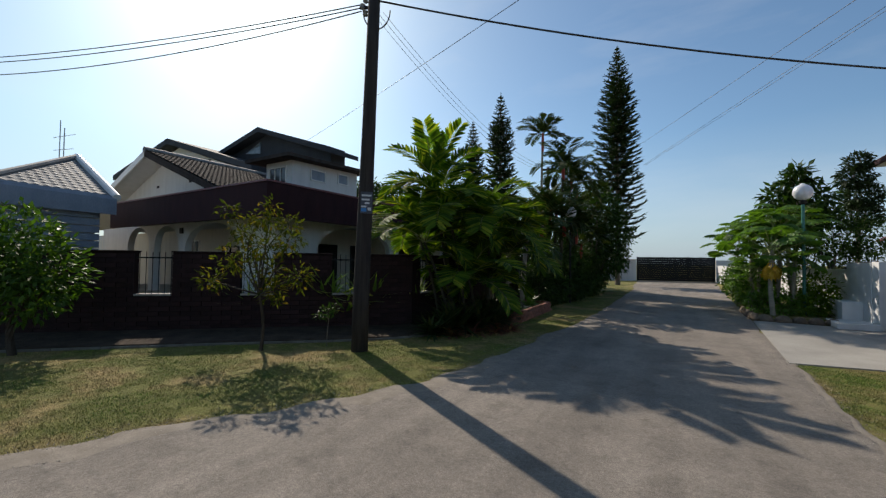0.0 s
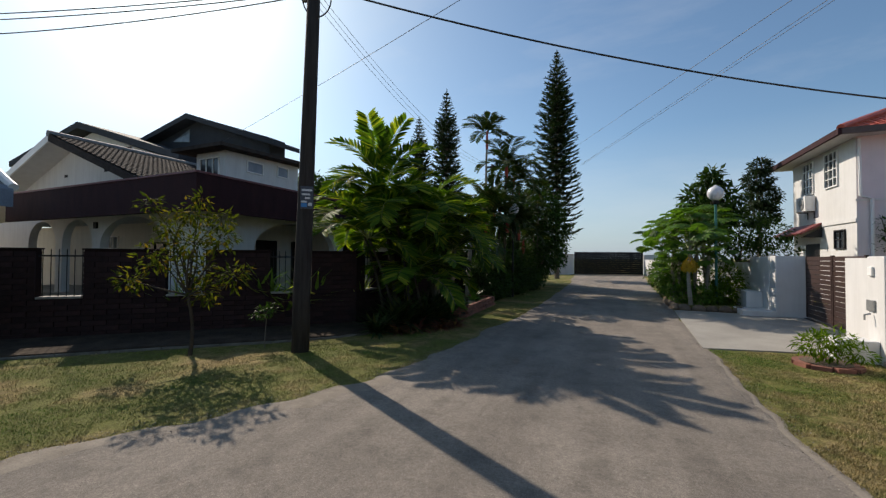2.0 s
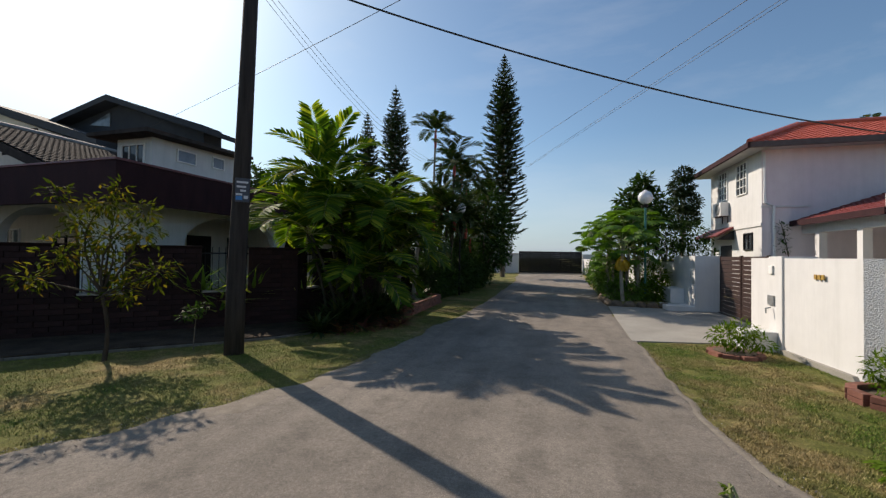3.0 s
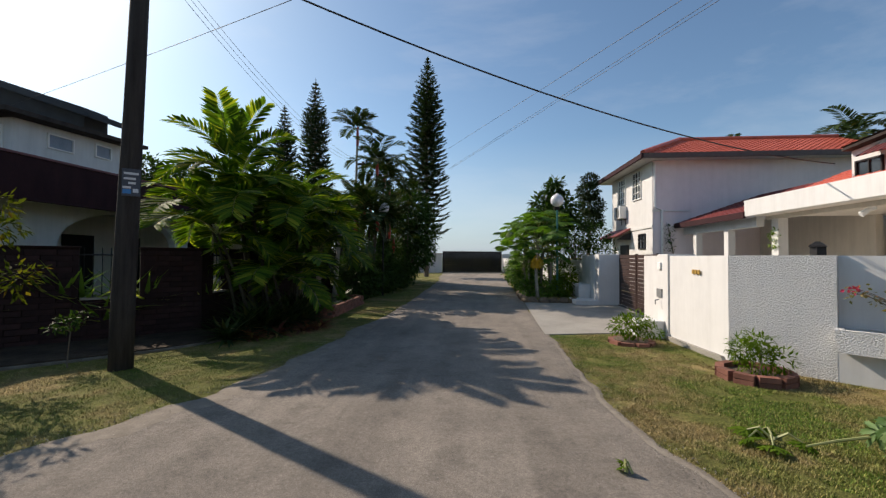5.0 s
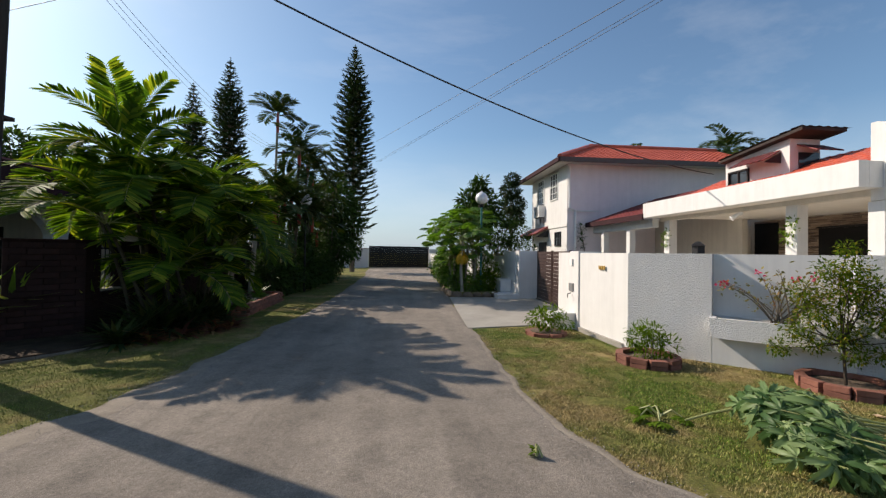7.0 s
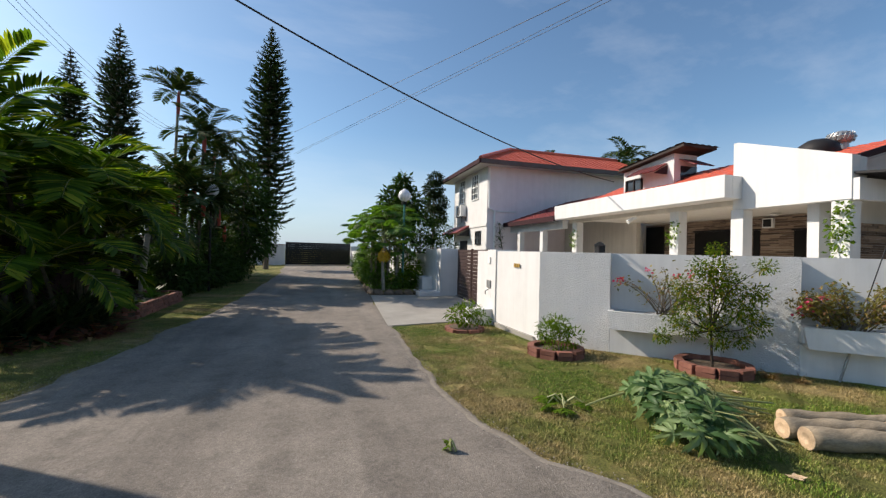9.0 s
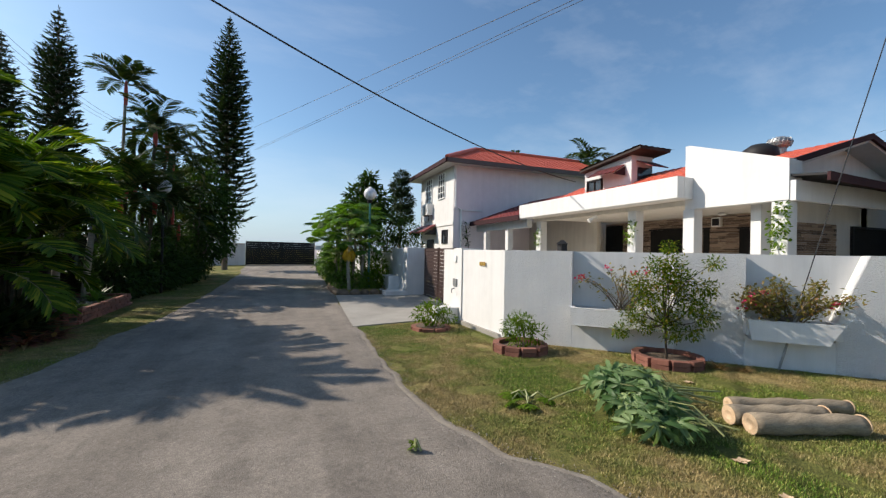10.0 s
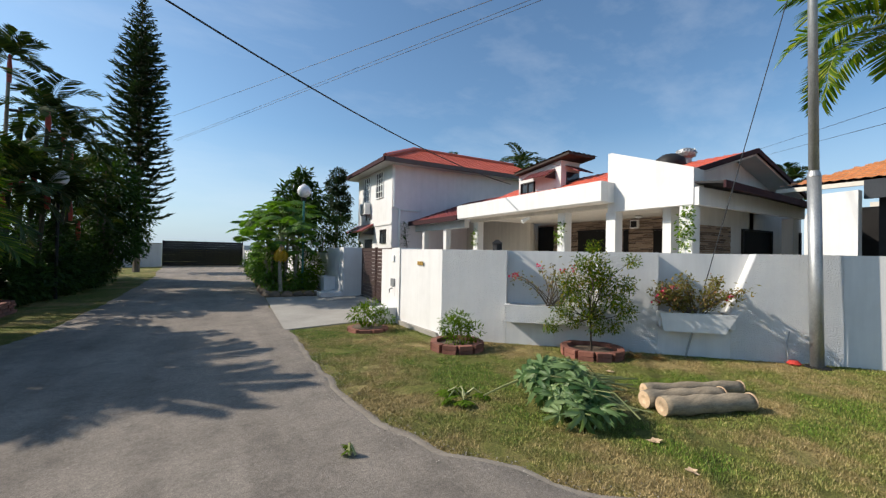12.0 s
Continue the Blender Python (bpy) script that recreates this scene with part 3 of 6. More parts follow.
# floor hidden by the garden wall; pale tone added to bounce light inside
part("carport_floor", prism([(4.8, 6.2), (8.4, 2.9), (13.0, 2.9), (13.0, 17.8), (4.8, 17.8)], -0.2, 0.03), white_mat("bounce_floor_tone", (0.6, 0.56, 0.49), 0.9, 0.4), house, "carport floor, pale to bounce light upwards")
CLAD = Mat("stacked_stone_cladding", 0.8)
CLAD.color(CLAD.ramp(CLAD.island(), [(0, (0.07, 0.046, 0.034)), (0.5, (0.2, 0.14, 0.1)), (1.0, (0.36, 0.27, 0.2))]))
CLAD.bump(CLAD.noise(30, 4), 0.5, 0.006)
CLAD = CLAD.m
part("back_wall", box(13.0, 13.25, 5.5, 17.8, -0.1, 3.0), CREAM, house)
# dark openings of the back wall: flat panels with the gloom in their colour
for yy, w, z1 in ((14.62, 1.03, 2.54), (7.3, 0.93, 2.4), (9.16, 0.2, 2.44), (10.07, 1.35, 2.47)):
    dr = part("door", box(12.94, 12.998, yy + 0.002, yy + w - 0.002, 0.03, z1), DARKROOM, house, "near-black panel painted as an opening's gloom")
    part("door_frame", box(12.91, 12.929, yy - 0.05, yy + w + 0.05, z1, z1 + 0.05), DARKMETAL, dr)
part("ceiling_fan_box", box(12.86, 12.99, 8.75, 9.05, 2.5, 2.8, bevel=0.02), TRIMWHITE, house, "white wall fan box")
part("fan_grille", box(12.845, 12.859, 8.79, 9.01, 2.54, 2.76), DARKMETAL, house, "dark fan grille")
part("dark_doorway", box(12.94, 12.998, 12.79, 13.7, 0.03, 2.76), DARKROOM, house, "near-black panel painted as doorway gloom")
part("partition_wall", box(12.0, 12.99, 13.9, 14.1, 0.03, 2.875), CREAM, house)
part("wall_lamp", lathe([(0.05, 0), (0.13, 0.04), (0.13, 0.06), (0.06, 0.09)], 12, at=(12.4, 8.4, 2.79)), TRIMWHITE, house, "round ceiling lamp")
part("spot_lamp", tube([(8.98, 9.9, 2.7), (8.85, 9.9, 2.66), (8.72, 9.95, 2.56)], [0.05, 0.05, 0.07], 8), TRIMWHITE, house, "white spot lamp under the fascia")
# wall under the gable with windows
part("gable_wall", prism([(9.3, -0.1), (16.4, -0.1), (16.4, 2.8), (15.0, 3.35), (12.1, 4.2), (9.3, 3.35)], 5.5, 5.7, "y"), WHITE, house)
GM = Matrix.Translation((0, 5.497, 0))


def stone_strips(x0, x1, z0, z1, m, gaps=()):
    """Stacked strips of dark stone in the xz plane of m, proud by different amounts."""
    bm = bmesh.new()
    z = z0
    while z < z1 - 0.02:
        h = random.uniform(0.035, 0.07)
        x = x0
        while x < x1 - 0.02:
            w = min(random.uniform(0.2, 0.6), x1 - x)
            for g in gaps:
                if z < g[2] and g[0] - 0.001 <= x < g[1]:
                    x = g[1]
                elif z < g[2] and x < g[0] < x + w:
                    w = g[0] - x
            w = min(w, x1 - x)
            if w > 0.01:
                box(x, x + w - 0.006, -random.uniform(0.025, 0.05), 0.0, z, min(z + h - 0.006, z1), bm, m=m)
            x += w
        z += h
    return tagged(part("stone_cladding", bm, CLAD, house, "dark brown stacked stone cladding"), "", "", "", "stuff")


stone_strips(10.35, 11.9, 0.0, 2.35, GM)
BM_ = Matrix(((0, 1, 0, 12.997), (-1, 0, 0, 13.74), (0, 0, 1, 0), (0, 0, 0, 1)))
stone_strips(0.0, 8.1, 0.0, 2.85, BM_, [(13.74 - y - w, 13.74 - y, z1) for y, w, z1 in ((12.77, 0.95, 2.76), (10.07, 1.35, 2.47), (9.16, 0.2, 2.44), (7.3, 0.93, 2.4))])
# matt near-black panes carry the gloom of the rooms behind
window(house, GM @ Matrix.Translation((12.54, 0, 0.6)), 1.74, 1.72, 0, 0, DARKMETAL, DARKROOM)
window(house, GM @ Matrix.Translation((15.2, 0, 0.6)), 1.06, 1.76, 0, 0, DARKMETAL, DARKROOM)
part("post", box(13.75, 14.1, 4.8, 5.05, 0, 2.62), WHITE, house)
part("porch_beam", box(8.921, 14.2, 4.7, 4.8, 2.62, 3.0), WHITE, house)
part("awning", slab([(8.95, 4.25, 3.02), (14.3, 4.25, 2.86), (14.3, 5.49, 3.02), (8.95, 5.49, 3.16)][::-1], 0.04), DARKMETAL, house, "dark brown awning roof")
part("awning_fascia", prism([(8.93, 2.92), (14.32, 2.76), (14.32, 2.9), (8.93, 3.07)], 4.2, 4.25, "y"), MAROON, house)
part("awning_flashing", prism([(9.3, 3.2), (14.2, 3.08), (14.2, 3.14), (9.3, 3.28)], 5.3, 5.46, "y"), TRIMWHITE, house)
bm = slab([(9.2, 5.0, 3.36), (12.1, 5.0, 4.22), (12.1, 11.5, 4.22), (9.2, 11.5, 3.36)], 0.08)
slab([(15.05, 5.0, 3.36), (12.1, 5.0, 4.22), (12.1, 11.5, 4.22), (15.05, 11.5, 3.36)][::-1], 0.08, bm)
part("gable_roof", bm, SOFFIT, house)
tiles((9.15, 11.5, 3.38), (0, -6.55, 0), (2.97, 0, 0.88), 30, 12, REDTILE, house)
part("verge_board", prism([(9.15, 3.32), (12.1, 4.19), (15.1, 3.3), (15.1, 3.42), (12.1, 4.32), (9.15, 3.44)], 4.93, 4.99, "y"), MAROON, house)
# red roof behind the carport and the dormer
tiles((8.95, 13.5, 3.2), (0, -6.6, 0), (2.6, 0, 1.1), 24, 10, REDTILE, house)
DX, DY = 10.4, 9.94
part("dormer_wall", prism([(DY, 3.2), (12.1, 3.2), (12.1, 4.54), (DY, 4.77)], DX, 11.3, "x"), WHITE, house)
droof = part("dormer_roof", prism([(9.4, 4.84), (12.15, 4.56), (12.15, 4.63), (9.4, 4.92)], DX - 0.22, 11.45, "x"), DARKTILE, house, "dark tiled dormer roof")
tiles((DX - 0.24, 12.17, 4.635), (1.45, 0, 0), (0, -2.79, 0.295), 6, 9, DARKTILE, droof)
window(house, Matrix.Translation((DX - HX, 11.95, 3.78)) @ WM, 0.75, 0.45, 1, 0, DARKMETAL)
for k in range(12):
    y = 10.2 + k * 0.1
    part("dormer_awning", slab([(DX - 0.5, y, 4.22), (DX - 0.5, y + 0.096, 4.22), (DX - 0.01, y + 0.096, 4.5), (DX - 0.01, y, 4.5)], 0.03), (MAROONTILE, MAROON)[k % 2], house, "striped maroon awning")
part("awning_end", prism([(DX - 0.5, 4.16), (DX - 0.02, 4.16), (DX - 0.02, 4.45), (DX - 0.5, 4.18)], 10.17, 10.195, "y"), MAROON, house)
for k in range(7):
    x = DX + 0.2 + k * 0.11
    part("dormer_awning", slab([(x, DY - 0.55, 4.36), (x + 0.105, DY - 0.55, 4.36), (x + 0.105, DY - 0.01, 4.62), (x, DY - 0.01, 4.62)], 0.03), (MAROONTILE, MAROON)[k % 2], house, "striped maroon awning")
part("dormer_window", box(DX + 0.25, DX + 0.85, DY - 0.02, DY - 0.003, 3.95, 4.4), GLASS, house, "dark window under the awning")
tank = thing("water_tank", "black round water tank on the roof", "water tank", (11.35, 6.75, 3.85))
part("tank_body", lathe([(0.36, -0.1), (0.4, 0.3), (0.37, 0.44), (0.2, 0.56), (0.07, 0.59)], 20), DARKMETAL, tank, smooth=True)
vent = thing("roof_ventilator", "silver turbine roof ventilator", "ventilator", (11.9, 6.62, 4.05))
vent.scale = (0.75, 0.75, 0.75)
part("neck", lathe([(0.2, -0.1), (0.2, 0.42)], 16), GALV, vent)
bm = lathe([(0.2, 0.4), (0.3, 0.48), (0.34, 0.6), (0.3, 0.72), (0.12, 0.8)], 20)
part("turbine", bm, GALV, vent, "finned silver turbine head")
for k in range(20):
    a = 2 * math.pi * k / 20
    part("fin", tube([(0.31 * math.cos(a), 0.31 * math.sin(a), 0.46), (0.365 * math.cos(a + 0.15), 0.365 * math.sin(a + 0.15), 0.6), (0.31 * math.cos(a + 0.3), 0.31 * math.sin(a + 0.3), 0.74)], 0.012, 4), GALV, vent)

# ---- neighbour with the orange roof, past the lamp column ----
nb = thing("neighbour_house", "white neighbouring house with an orange tile roof", "house")
part("wall", box(16.5, 20, -6.0, 4.0, -0.1, 3.2), CREAM, nb)
part("roof", slab([(12.6, -6, 3.28), (12.6, 4.6, 3.28), (17, 2.0, 4.75), (17, -6, 4.75)][::-1], 0.08), MAROON, nb)
tiles((12.5, 4.7, 3.3), (0, -11, 0), (4.5, 0, 1.45), 56, 20, ORANGETILE, nb, inside=lambda a, b: a * 11 > b * 2.6)
part("eave_gutter", box(12.42, 12.5, -6, 4.7, 3.16, 3.26), CREAM, nb)
part("side_parapet", prism([(2.62, -0.1), (3.35, -0.1), (3.35, 2.3), (3.2, 2.74), (2.62, 2.76)], 10.0, 10.2, "x"), WHITE, nb)
part("carport_roof", box(10.3, 16.4, -6.0, 2.6, 2.78, 2.9), DARKROOF, nb)
part("carport_fascia", box(10.2, 10.29, -6.0, 2.6, 2.62, 2.95), DARKROOF, nb)
# back wall coloured near-black to stand for the carport's deep shade
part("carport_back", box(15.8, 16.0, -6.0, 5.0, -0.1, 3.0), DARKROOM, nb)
for yy in (0.6, 2.3):
    part("post", box(10.5, 10.68, yy, yy + 0.18, 0, 2.78), DARKMETAL, nb)
part("side_gutter", box(14.4, 15.8, 4.3, 4.5, 2.55, 2.7), GALV, nb, "grey zinc gutter")

# ---- black gate at the lane's end ----
far = thing("lane_gate", "black slatted metal gate closing the lane", "gate", (-3.6, 39.25, 0), 14.6)
for k in range(7):
    part("upright", box(k * 1.0, k * 1.0 + 0.08, -0.03, 0.05, 0.02, 2.16), GATEBLACK, far)
for k in range(11):
    part("slat", box(0.08, 5.99, -0.012, 0.018, 0.06 + k * 0.189, 0.243 + k * 0.189), GATEBLACK, far)
part("sill", box(-0.3, 6.3, -0.1, 0.12, 0.0, 0.05), CONCRETE, far)
fw, n = wall_thing("wall_north", (-9.5, 37.7), (-3.62, 39.2), "low white wall beside the black gate", category="wall")
part("wall_face", box(0, n, 0, 0.25, -0.1, 1.85), WHITE, fw)
part("coping", box(-0.05, n, -0.04, 0.29, 1.85, 1.93), CONCRETE, fw)
fe, n = wall_thing("wall_far_east", (2.33, 40.8), (4.5, 41.3), "white gate post wall at the lane's end", category="wall")
part("wall_face", box(0, n, 0, 0.25, -0.1, 1.9), WHITE, fe)

# ---- dark brown brick garden wall ----
BA, BB, BC = (-13.51, 0.05), (-5.5, 7.64), (-5.6, 24.0)
BW, SILL = 1.70, 0.79
SPANS_A = [(5.26, 5.97), (7.28, 7.98), (9.2, 10.05)]                # barred openings
SPANS_B = [(0.33, 0.88), (4.1, 4.65), (6.1, 6.7), (8.6, 9.2)]
brown = []
for name, p, q, spans in (("wall_west", BA, BB, SPANS_A), ("wall_lane", BB, BC, SPANS_B)):
    w, n = wall_thing(name, p, q, "dark brown brick garden wall with barred openings", category="wall")
    brown.append((w, n, spans))
    bm = bmesh.new()
    edges = [0.0] + [v for s in spans for v in s] + [n]
    for a, b in zip(edges[::2], edges[1::2]):
        box(a, b, 0.02, 0.2, -0.1, BW - 0.03, bm)
    for a, b in spans:
        box(a, b, 0.02, 0.2, -0.1, SILL - 0.03, bm)
    part("mortar_core", bm, BROWNJOINT, w)
    for a, b in zip(edges[::2], edges[1::2]):
        part("coping", box(a - 0.02, b + 0.02, -0.03, 0.24, BW - 0.03, BW, bevel=0.006), BROWNJOINT, w, "dark coping")
    for a, b in spans:
        part("sill", box(a + 0.021, b - 0.021, -0.03, 0.24, SILL - 0.03, SILL + 0.01), CONCRETE, w, "pale concrete sill")
        grille = part("grille", box(a, b, 0.09, 0.12, BW - 0.16, BW - 0.13), DARKMETAL, w, "black iron bars")
        k = int((b - a) / 0.11)
        for i in range(k):
            x = a + (b - a) * (i + 0.5) / k
            part("bar", tube([(x, 0.105, SILL), (x, 0.105, BW - 0.02)], 0.008, 6), DARKMETAL, grille)

# narrow concrete kerb between lawn and the bare strip under the wall
KERB = [(-13.2, -1.85), (-9.36, 1.74), (-6.9, 4.2), (-5.62, 5.36), (-4.95, 6.1), (-4.55, 6.75), (-4.45, 7.4)]
kerb = tagged(new("kerb"), "narrow worn concrete kerb along the lawn", "kerb", "", "structure")
for p, q in zip(KERB, KERB[1:]):
    m, n = frame_on(p, q)
    k = max(1, int(n / 0.6))
    for i in range(k):
        part("kerb_stone", box(i * n / k + 0.004, (i + 1) * n / k - 0.004, 0.02, 0.085, -0.1, 0.04, bevel=0.012, m=m), KERBSTONE, kerb)
strip = [(x - 0.04, y + 0.04) for x, y in KERB] + [BB, BA]
part("bare_soil", slab([(x, y, 0.012) for x, y in strip][::-1], 0.05), BARESOIL, tagged(new("ground_strip"), "dark bare soil strip at the foot of the brown wall", "soil", "", "structure"))

# ---- white bungalow with arches behind the brown wall ----
left = thing("bungalow", "white bungalow with arches and a deep maroon roof fascia", "house")
LX, LY = -9.9, 6.8
AM = Matrix.Translation((-24.0, LY + 1.0, 0))
arch_wall(left, AM, 24.0 - 10.9, 2.9, [(2.7, 4.75, 1.9, 0.95), (5.2, 7.2, 1.9, 0.95), (7.66, 11.3, 1.75, 1.1)], 0.25, SHADEWHITE)
SM = Matrix(((0, -1, 0, -10.9), (1, 0, 0, LY + 1.26), (0, 0, 1, 0), (0, 0, 0, 1)))
arch_wall(left, SM, 16.0, 2.9, [(1.4, 5.45, 1.7, 1.1), (6.0, 10.0, 1.7, 1.1), (10.6, 14.6, 1.7, 1.1)], 0.25, SHADEWHITE)
bm = bmesh.new()
prism([(LX, LY), (LX, 24), (LX - 0.12, 24), (LX - 0.12, LY + 0.12), (-20.3, LY + 0.12), (-20.3, LY)], 2.76, 3.74, "z", bm)
part("fascia", bm, MAROON, left, "deep dark maroon roof fascia")
part("fascia_cap", prism([(LX + 0.03, LY - 0.03), (LX + 0.03, 24), (LX - 0.18, 24), (LX - 0.18, LY + 0.18), (-20.3, LY + 0.18), (-20.3, LY - 0.03)], 3.741, 3.79), mottled("maroon_cap", (0.16, 0.05, 0.055), (0.22, 0.07, 0.075), 4, 0.45, 0.1, 0.002, 60), left, "worn red edge capping")
part("flat_roof", box(-20.3, LX - 0.13, LY + 0.13, 24, 2.9, 3.1), SOFFIT, left, "pale porch ceiling")
part("inner_wall", box(-36, -13.0, LY + 3.2, LY + 3.45, -0.1, 2.9), CREAM, left)
part("inner_wall", box(-13.0, -12.8, LY + 3.2, 24, -0.1, 2.9), CREAM, left)
part("porch_floor", box(-24, -10.7, LY + 0.8, 24, -0.1, 0.2), CONCRETE, left)
IM = Matrix.Translation((0, LY + 3.197, 0))
window(left, IM @ Matrix.Translation((-21.0, 0, 0.3)), 1.5, 2.1, 3, 3, TRIMWHITE, GLASSPALE)
window(left, IM @ Matrix.Translation((-17.6, 0, 1.0)), 1.8, 1.1, 2, 0, DARKMETAL)
window(left, IM @ Matrix.Translation((-15.2, 0, 1.0)), 1.4, 1.1, 1, 0, DARKMETAL)
for yy in (11.2, 13.0, 16.5):
    part("side_window", box(-12.799, -12.75, yy, yy + 1.0, 0.3, 2.2), DARKROOM, left, "dark side window")
part("arch_lamp", box(-16.62, -16.45, LY + 0.93, LY + 0.999, 2.5, 2.72), DARKMETAL, left, "small dark lamp")
# main gable roof
RX, RZ, GY = -19.35, 6.05, 8.5
part("gable_wall", prism([(RX - 5.4, 3.0), (RX + 6.2, 3.0), (RX + 6.2, RZ - 2.37), (RX, RZ - 0.1), (RX - 5.4, RZ - 2.08)], GY, GY + 0.25, "y"), SHADEWHITE, left)
for xx in (-17.6, -20.4, -16.2):
    part("vent_brick", box(xx, xx + 0.22, GY - 0.012, GY - 0.002, 4.7, 4.8), DARKROOM, left)
RE = 17.5
for s in (1, -1):
    part("roof_slope", slab([(RX, GY - 0.9, RZ), (RX + s * 8.0, GY - 0.9, RZ - 2.93), (RX + s * 8.0, RE, RZ - 2.93), (RX, RE, RZ)][::s], 0.1), SOFFIT, left)
    part("barge_board", prism([(RX, RZ - 0.24), (RX + s * 8.0, RZ - 3.17), (RX + s * 8.0, RZ - 2.9), (RX, RZ + 0.03)], GY - 0.96, GY - 0.905, "y"), (DARKTILE, TRIMWHITE)[s < 0], left)
tiles((RX + 8.05, GY - 0.95, RZ - 2.91), (0, RE - GY + 1, 0), (-8.05, 0, 2.95), 60, 28, DARKTILE, left)
part("ridge_cap", tube([(RX, GY - 0.97, RZ + 0.05), (RX, RE, RZ + 0.05)], 0.13, 8), GREYTILE, left)
part("porch_roof_slope", slab([(RX + 8.0, GY - 0.8, 3.76), (LX - 0.2, LY + 0.2, 3.76), (LX - 0.2, 24, 3.76), (RX + 8.0, 24, 3.9)], 0.05), DARKTILE, left)
# upper room
ux = -14.0
part("upper_room", prism([(10.75, 3.7), (14.6, 3.7), (14.6, 5.86), (10.75, 5.74)], -15.7, ux, "x"), SHADEWHITE, left)
part("upper_roof", prism([(10.1, 5.70), (15.0, 5.87), (15.0, 6.0), (10.1, 5.84)], -16.3, ux + 0.6, "x"), DARKTILE, left)
UM = Matrix(((0, -1, 0, ux + 0.003), (1, 0, 0, 0), (0, 0, 1, 0), (0, 0, 0, 1)))
for yy, w, zz, h in ((11.7, 0.85, 5.05, 0.5), (13.3, 0.65, 5.15, 0.5)):
    window(left, Matrix.Translation((0, yy, zz)) @ UM, w, h, 0, 0, TRIMWHITE, BLUESTEEL)
window(left, Matrix.Translation((-15.45, 10.747, 4.75)), 1.15, 0.75, 2, 0, TRIMWHITE, GLASS)

# ---- tall dark building behind the bungalow ----
tall = thing("dark_building", "dark grey two-storey building with shallow pitched roofs", "building")
part("wall", box(-37.5, -24.9, 15.0, 22.0, -0.1, 7.6), WHITE, tall)
part("roof", prism([(-41.3, 8.1), (-32.1, 9.85), (-21.8, 6.8), (-21.8, 7.2), (-32.1, 10.27), (-41.3, 8.5)], 13.9, 22, "y"), DARKROOF, tall)
part("gable_band", prism([(-38.0, 6.4), (-25.0, 6.4), (-25.0, 7.6), (-31.8, 9.7), (-38.0, 8.5)], 14.6, 14.99, "y"), WHITE, tall)
for xx in (-32.6, -29.8):
    part("window", box(xx, xx + 2.4, 14.55, 14.595, 7.7, 8.3), DARKROOM, tall, "dark strip window")
part("upper_wall", prism([(-27.4, 3.0), (-17.4, 3.0), (-17.4, 8.1), (-23.8, 10.2), (-27.4, 9.35)], 16.0, 17.1, "y"), DARKROOF, tall)
part("upper_roof", prism([(-29.0, 8.5), (-23.4, 9.75), (-16.4, 7.4), (-16.4, 7.65), (-23.4, 10.06), (-29.0, 8.8)], 15.3, 17.2, "y"), DARKROOF, tall)
part("window", prism([(-25.6, 8.75), (-24.0, 8.55), (-24.0, 9.35)], 15.93, 15.99, "y"), GLASSPALE, tall, "pale triangular window")
part("white_ledge", box(-22.6, -20.6, 15.8, 15.99, 7.7, 7.8), TRIMWHITE, tall)

# ---- neighbour with a grey tile roof at the far side ----
gn_ = thing("grey_roof_house", "neighbouring house with a grey tile hip roof", "house")
E1, E2, EA = Vector((-17.45, 6.0, 3.62)), Vector((-16.95, 2.6, 3.66)), Vector((-21.5, 6.0, 5.6))
part("wall", prism([(-18.0, 5.6), (-17.5, 2.0), (-30, 0.5), (-30, 6.2)], -0.1, 3.4), CREAM, gn_)
part("fascia", slab([E1 + Vector((0.05, 0, 0)), E2 + Vector((0.05, 0, 0)), E2 + Vector((0.3, -2.0, 0)), E2 + Vector((0.3, -2.0, -0.55)), E1 + Vector((0.05, 0, -0.55))], 0.15), BLUESTEEL, gn_, "grey painted roof fascia")
part("roof_board", slab([E1, EA, E2][::-1], 0.05), GREYTILE, gn_)
part("eave_soffit", slab([E1 + Vector((0, 0, -0.5)), E2 + Vector((0, 0, -0.5)), Vector((-22, 2.6, 3.36)), Vector((-22, 6.0, 3.36))], 0.05), SOFFIT, gn_)
tiles(E2 + Vector((0, 0, 0.03)), E1 - E2, EA - E1, 13, 16, GREYTILE, gn_, inside=lambda a, b: a > b)
part("hip_cap", tube([E1 + Vector((0.05, 0, 0.08)), EA + Vector((0, 0, 0.12))], 0.13, 8), TRIMWHITE, gn_)
part("hip_cap", tube([E2 + Vector((0.05, 0, 0.06)), EA + Vector((0, 0, 0.12))], 0.1, 8), GREYTILE, gn_)
for k in range(8):
    part("shutter_slat", prism([(-17.6, 5.6), (-17.1, 2.0), (-17.15, 2.0), (-17.65, 5.6)], 1.1 + k * 0.26, 1.1 + k * 0.26 + 0.23), BLUESTEEL, gn_, "blue-grey metal shutter slat")
ant = thing("tv_antenna", "thin roof television aerials on masts", "antenna", (-24.0, 6.1, 5.4))
for dx in (0.0, 0.55):
    part("mast", tube([(dx, 0, -0.2), (dx, 0, 2.3 - dx * 0.8)], 0.02, 6), GALV, ant)
for z, w in ((1.55, 1.7), (0.95, 1.5)):
    part("boom", tube([(-w * 0.5, 0, z + 0.1), (w * 0.9, 0.1, z - 0.1)], 0.012, 5), GALV, ant)
part("foot", tube([(0.35, 0, -0.1), (0.55, 0, 0.5), (0.75, 0, -0.1)], 0.02, 5), GALV, ant)


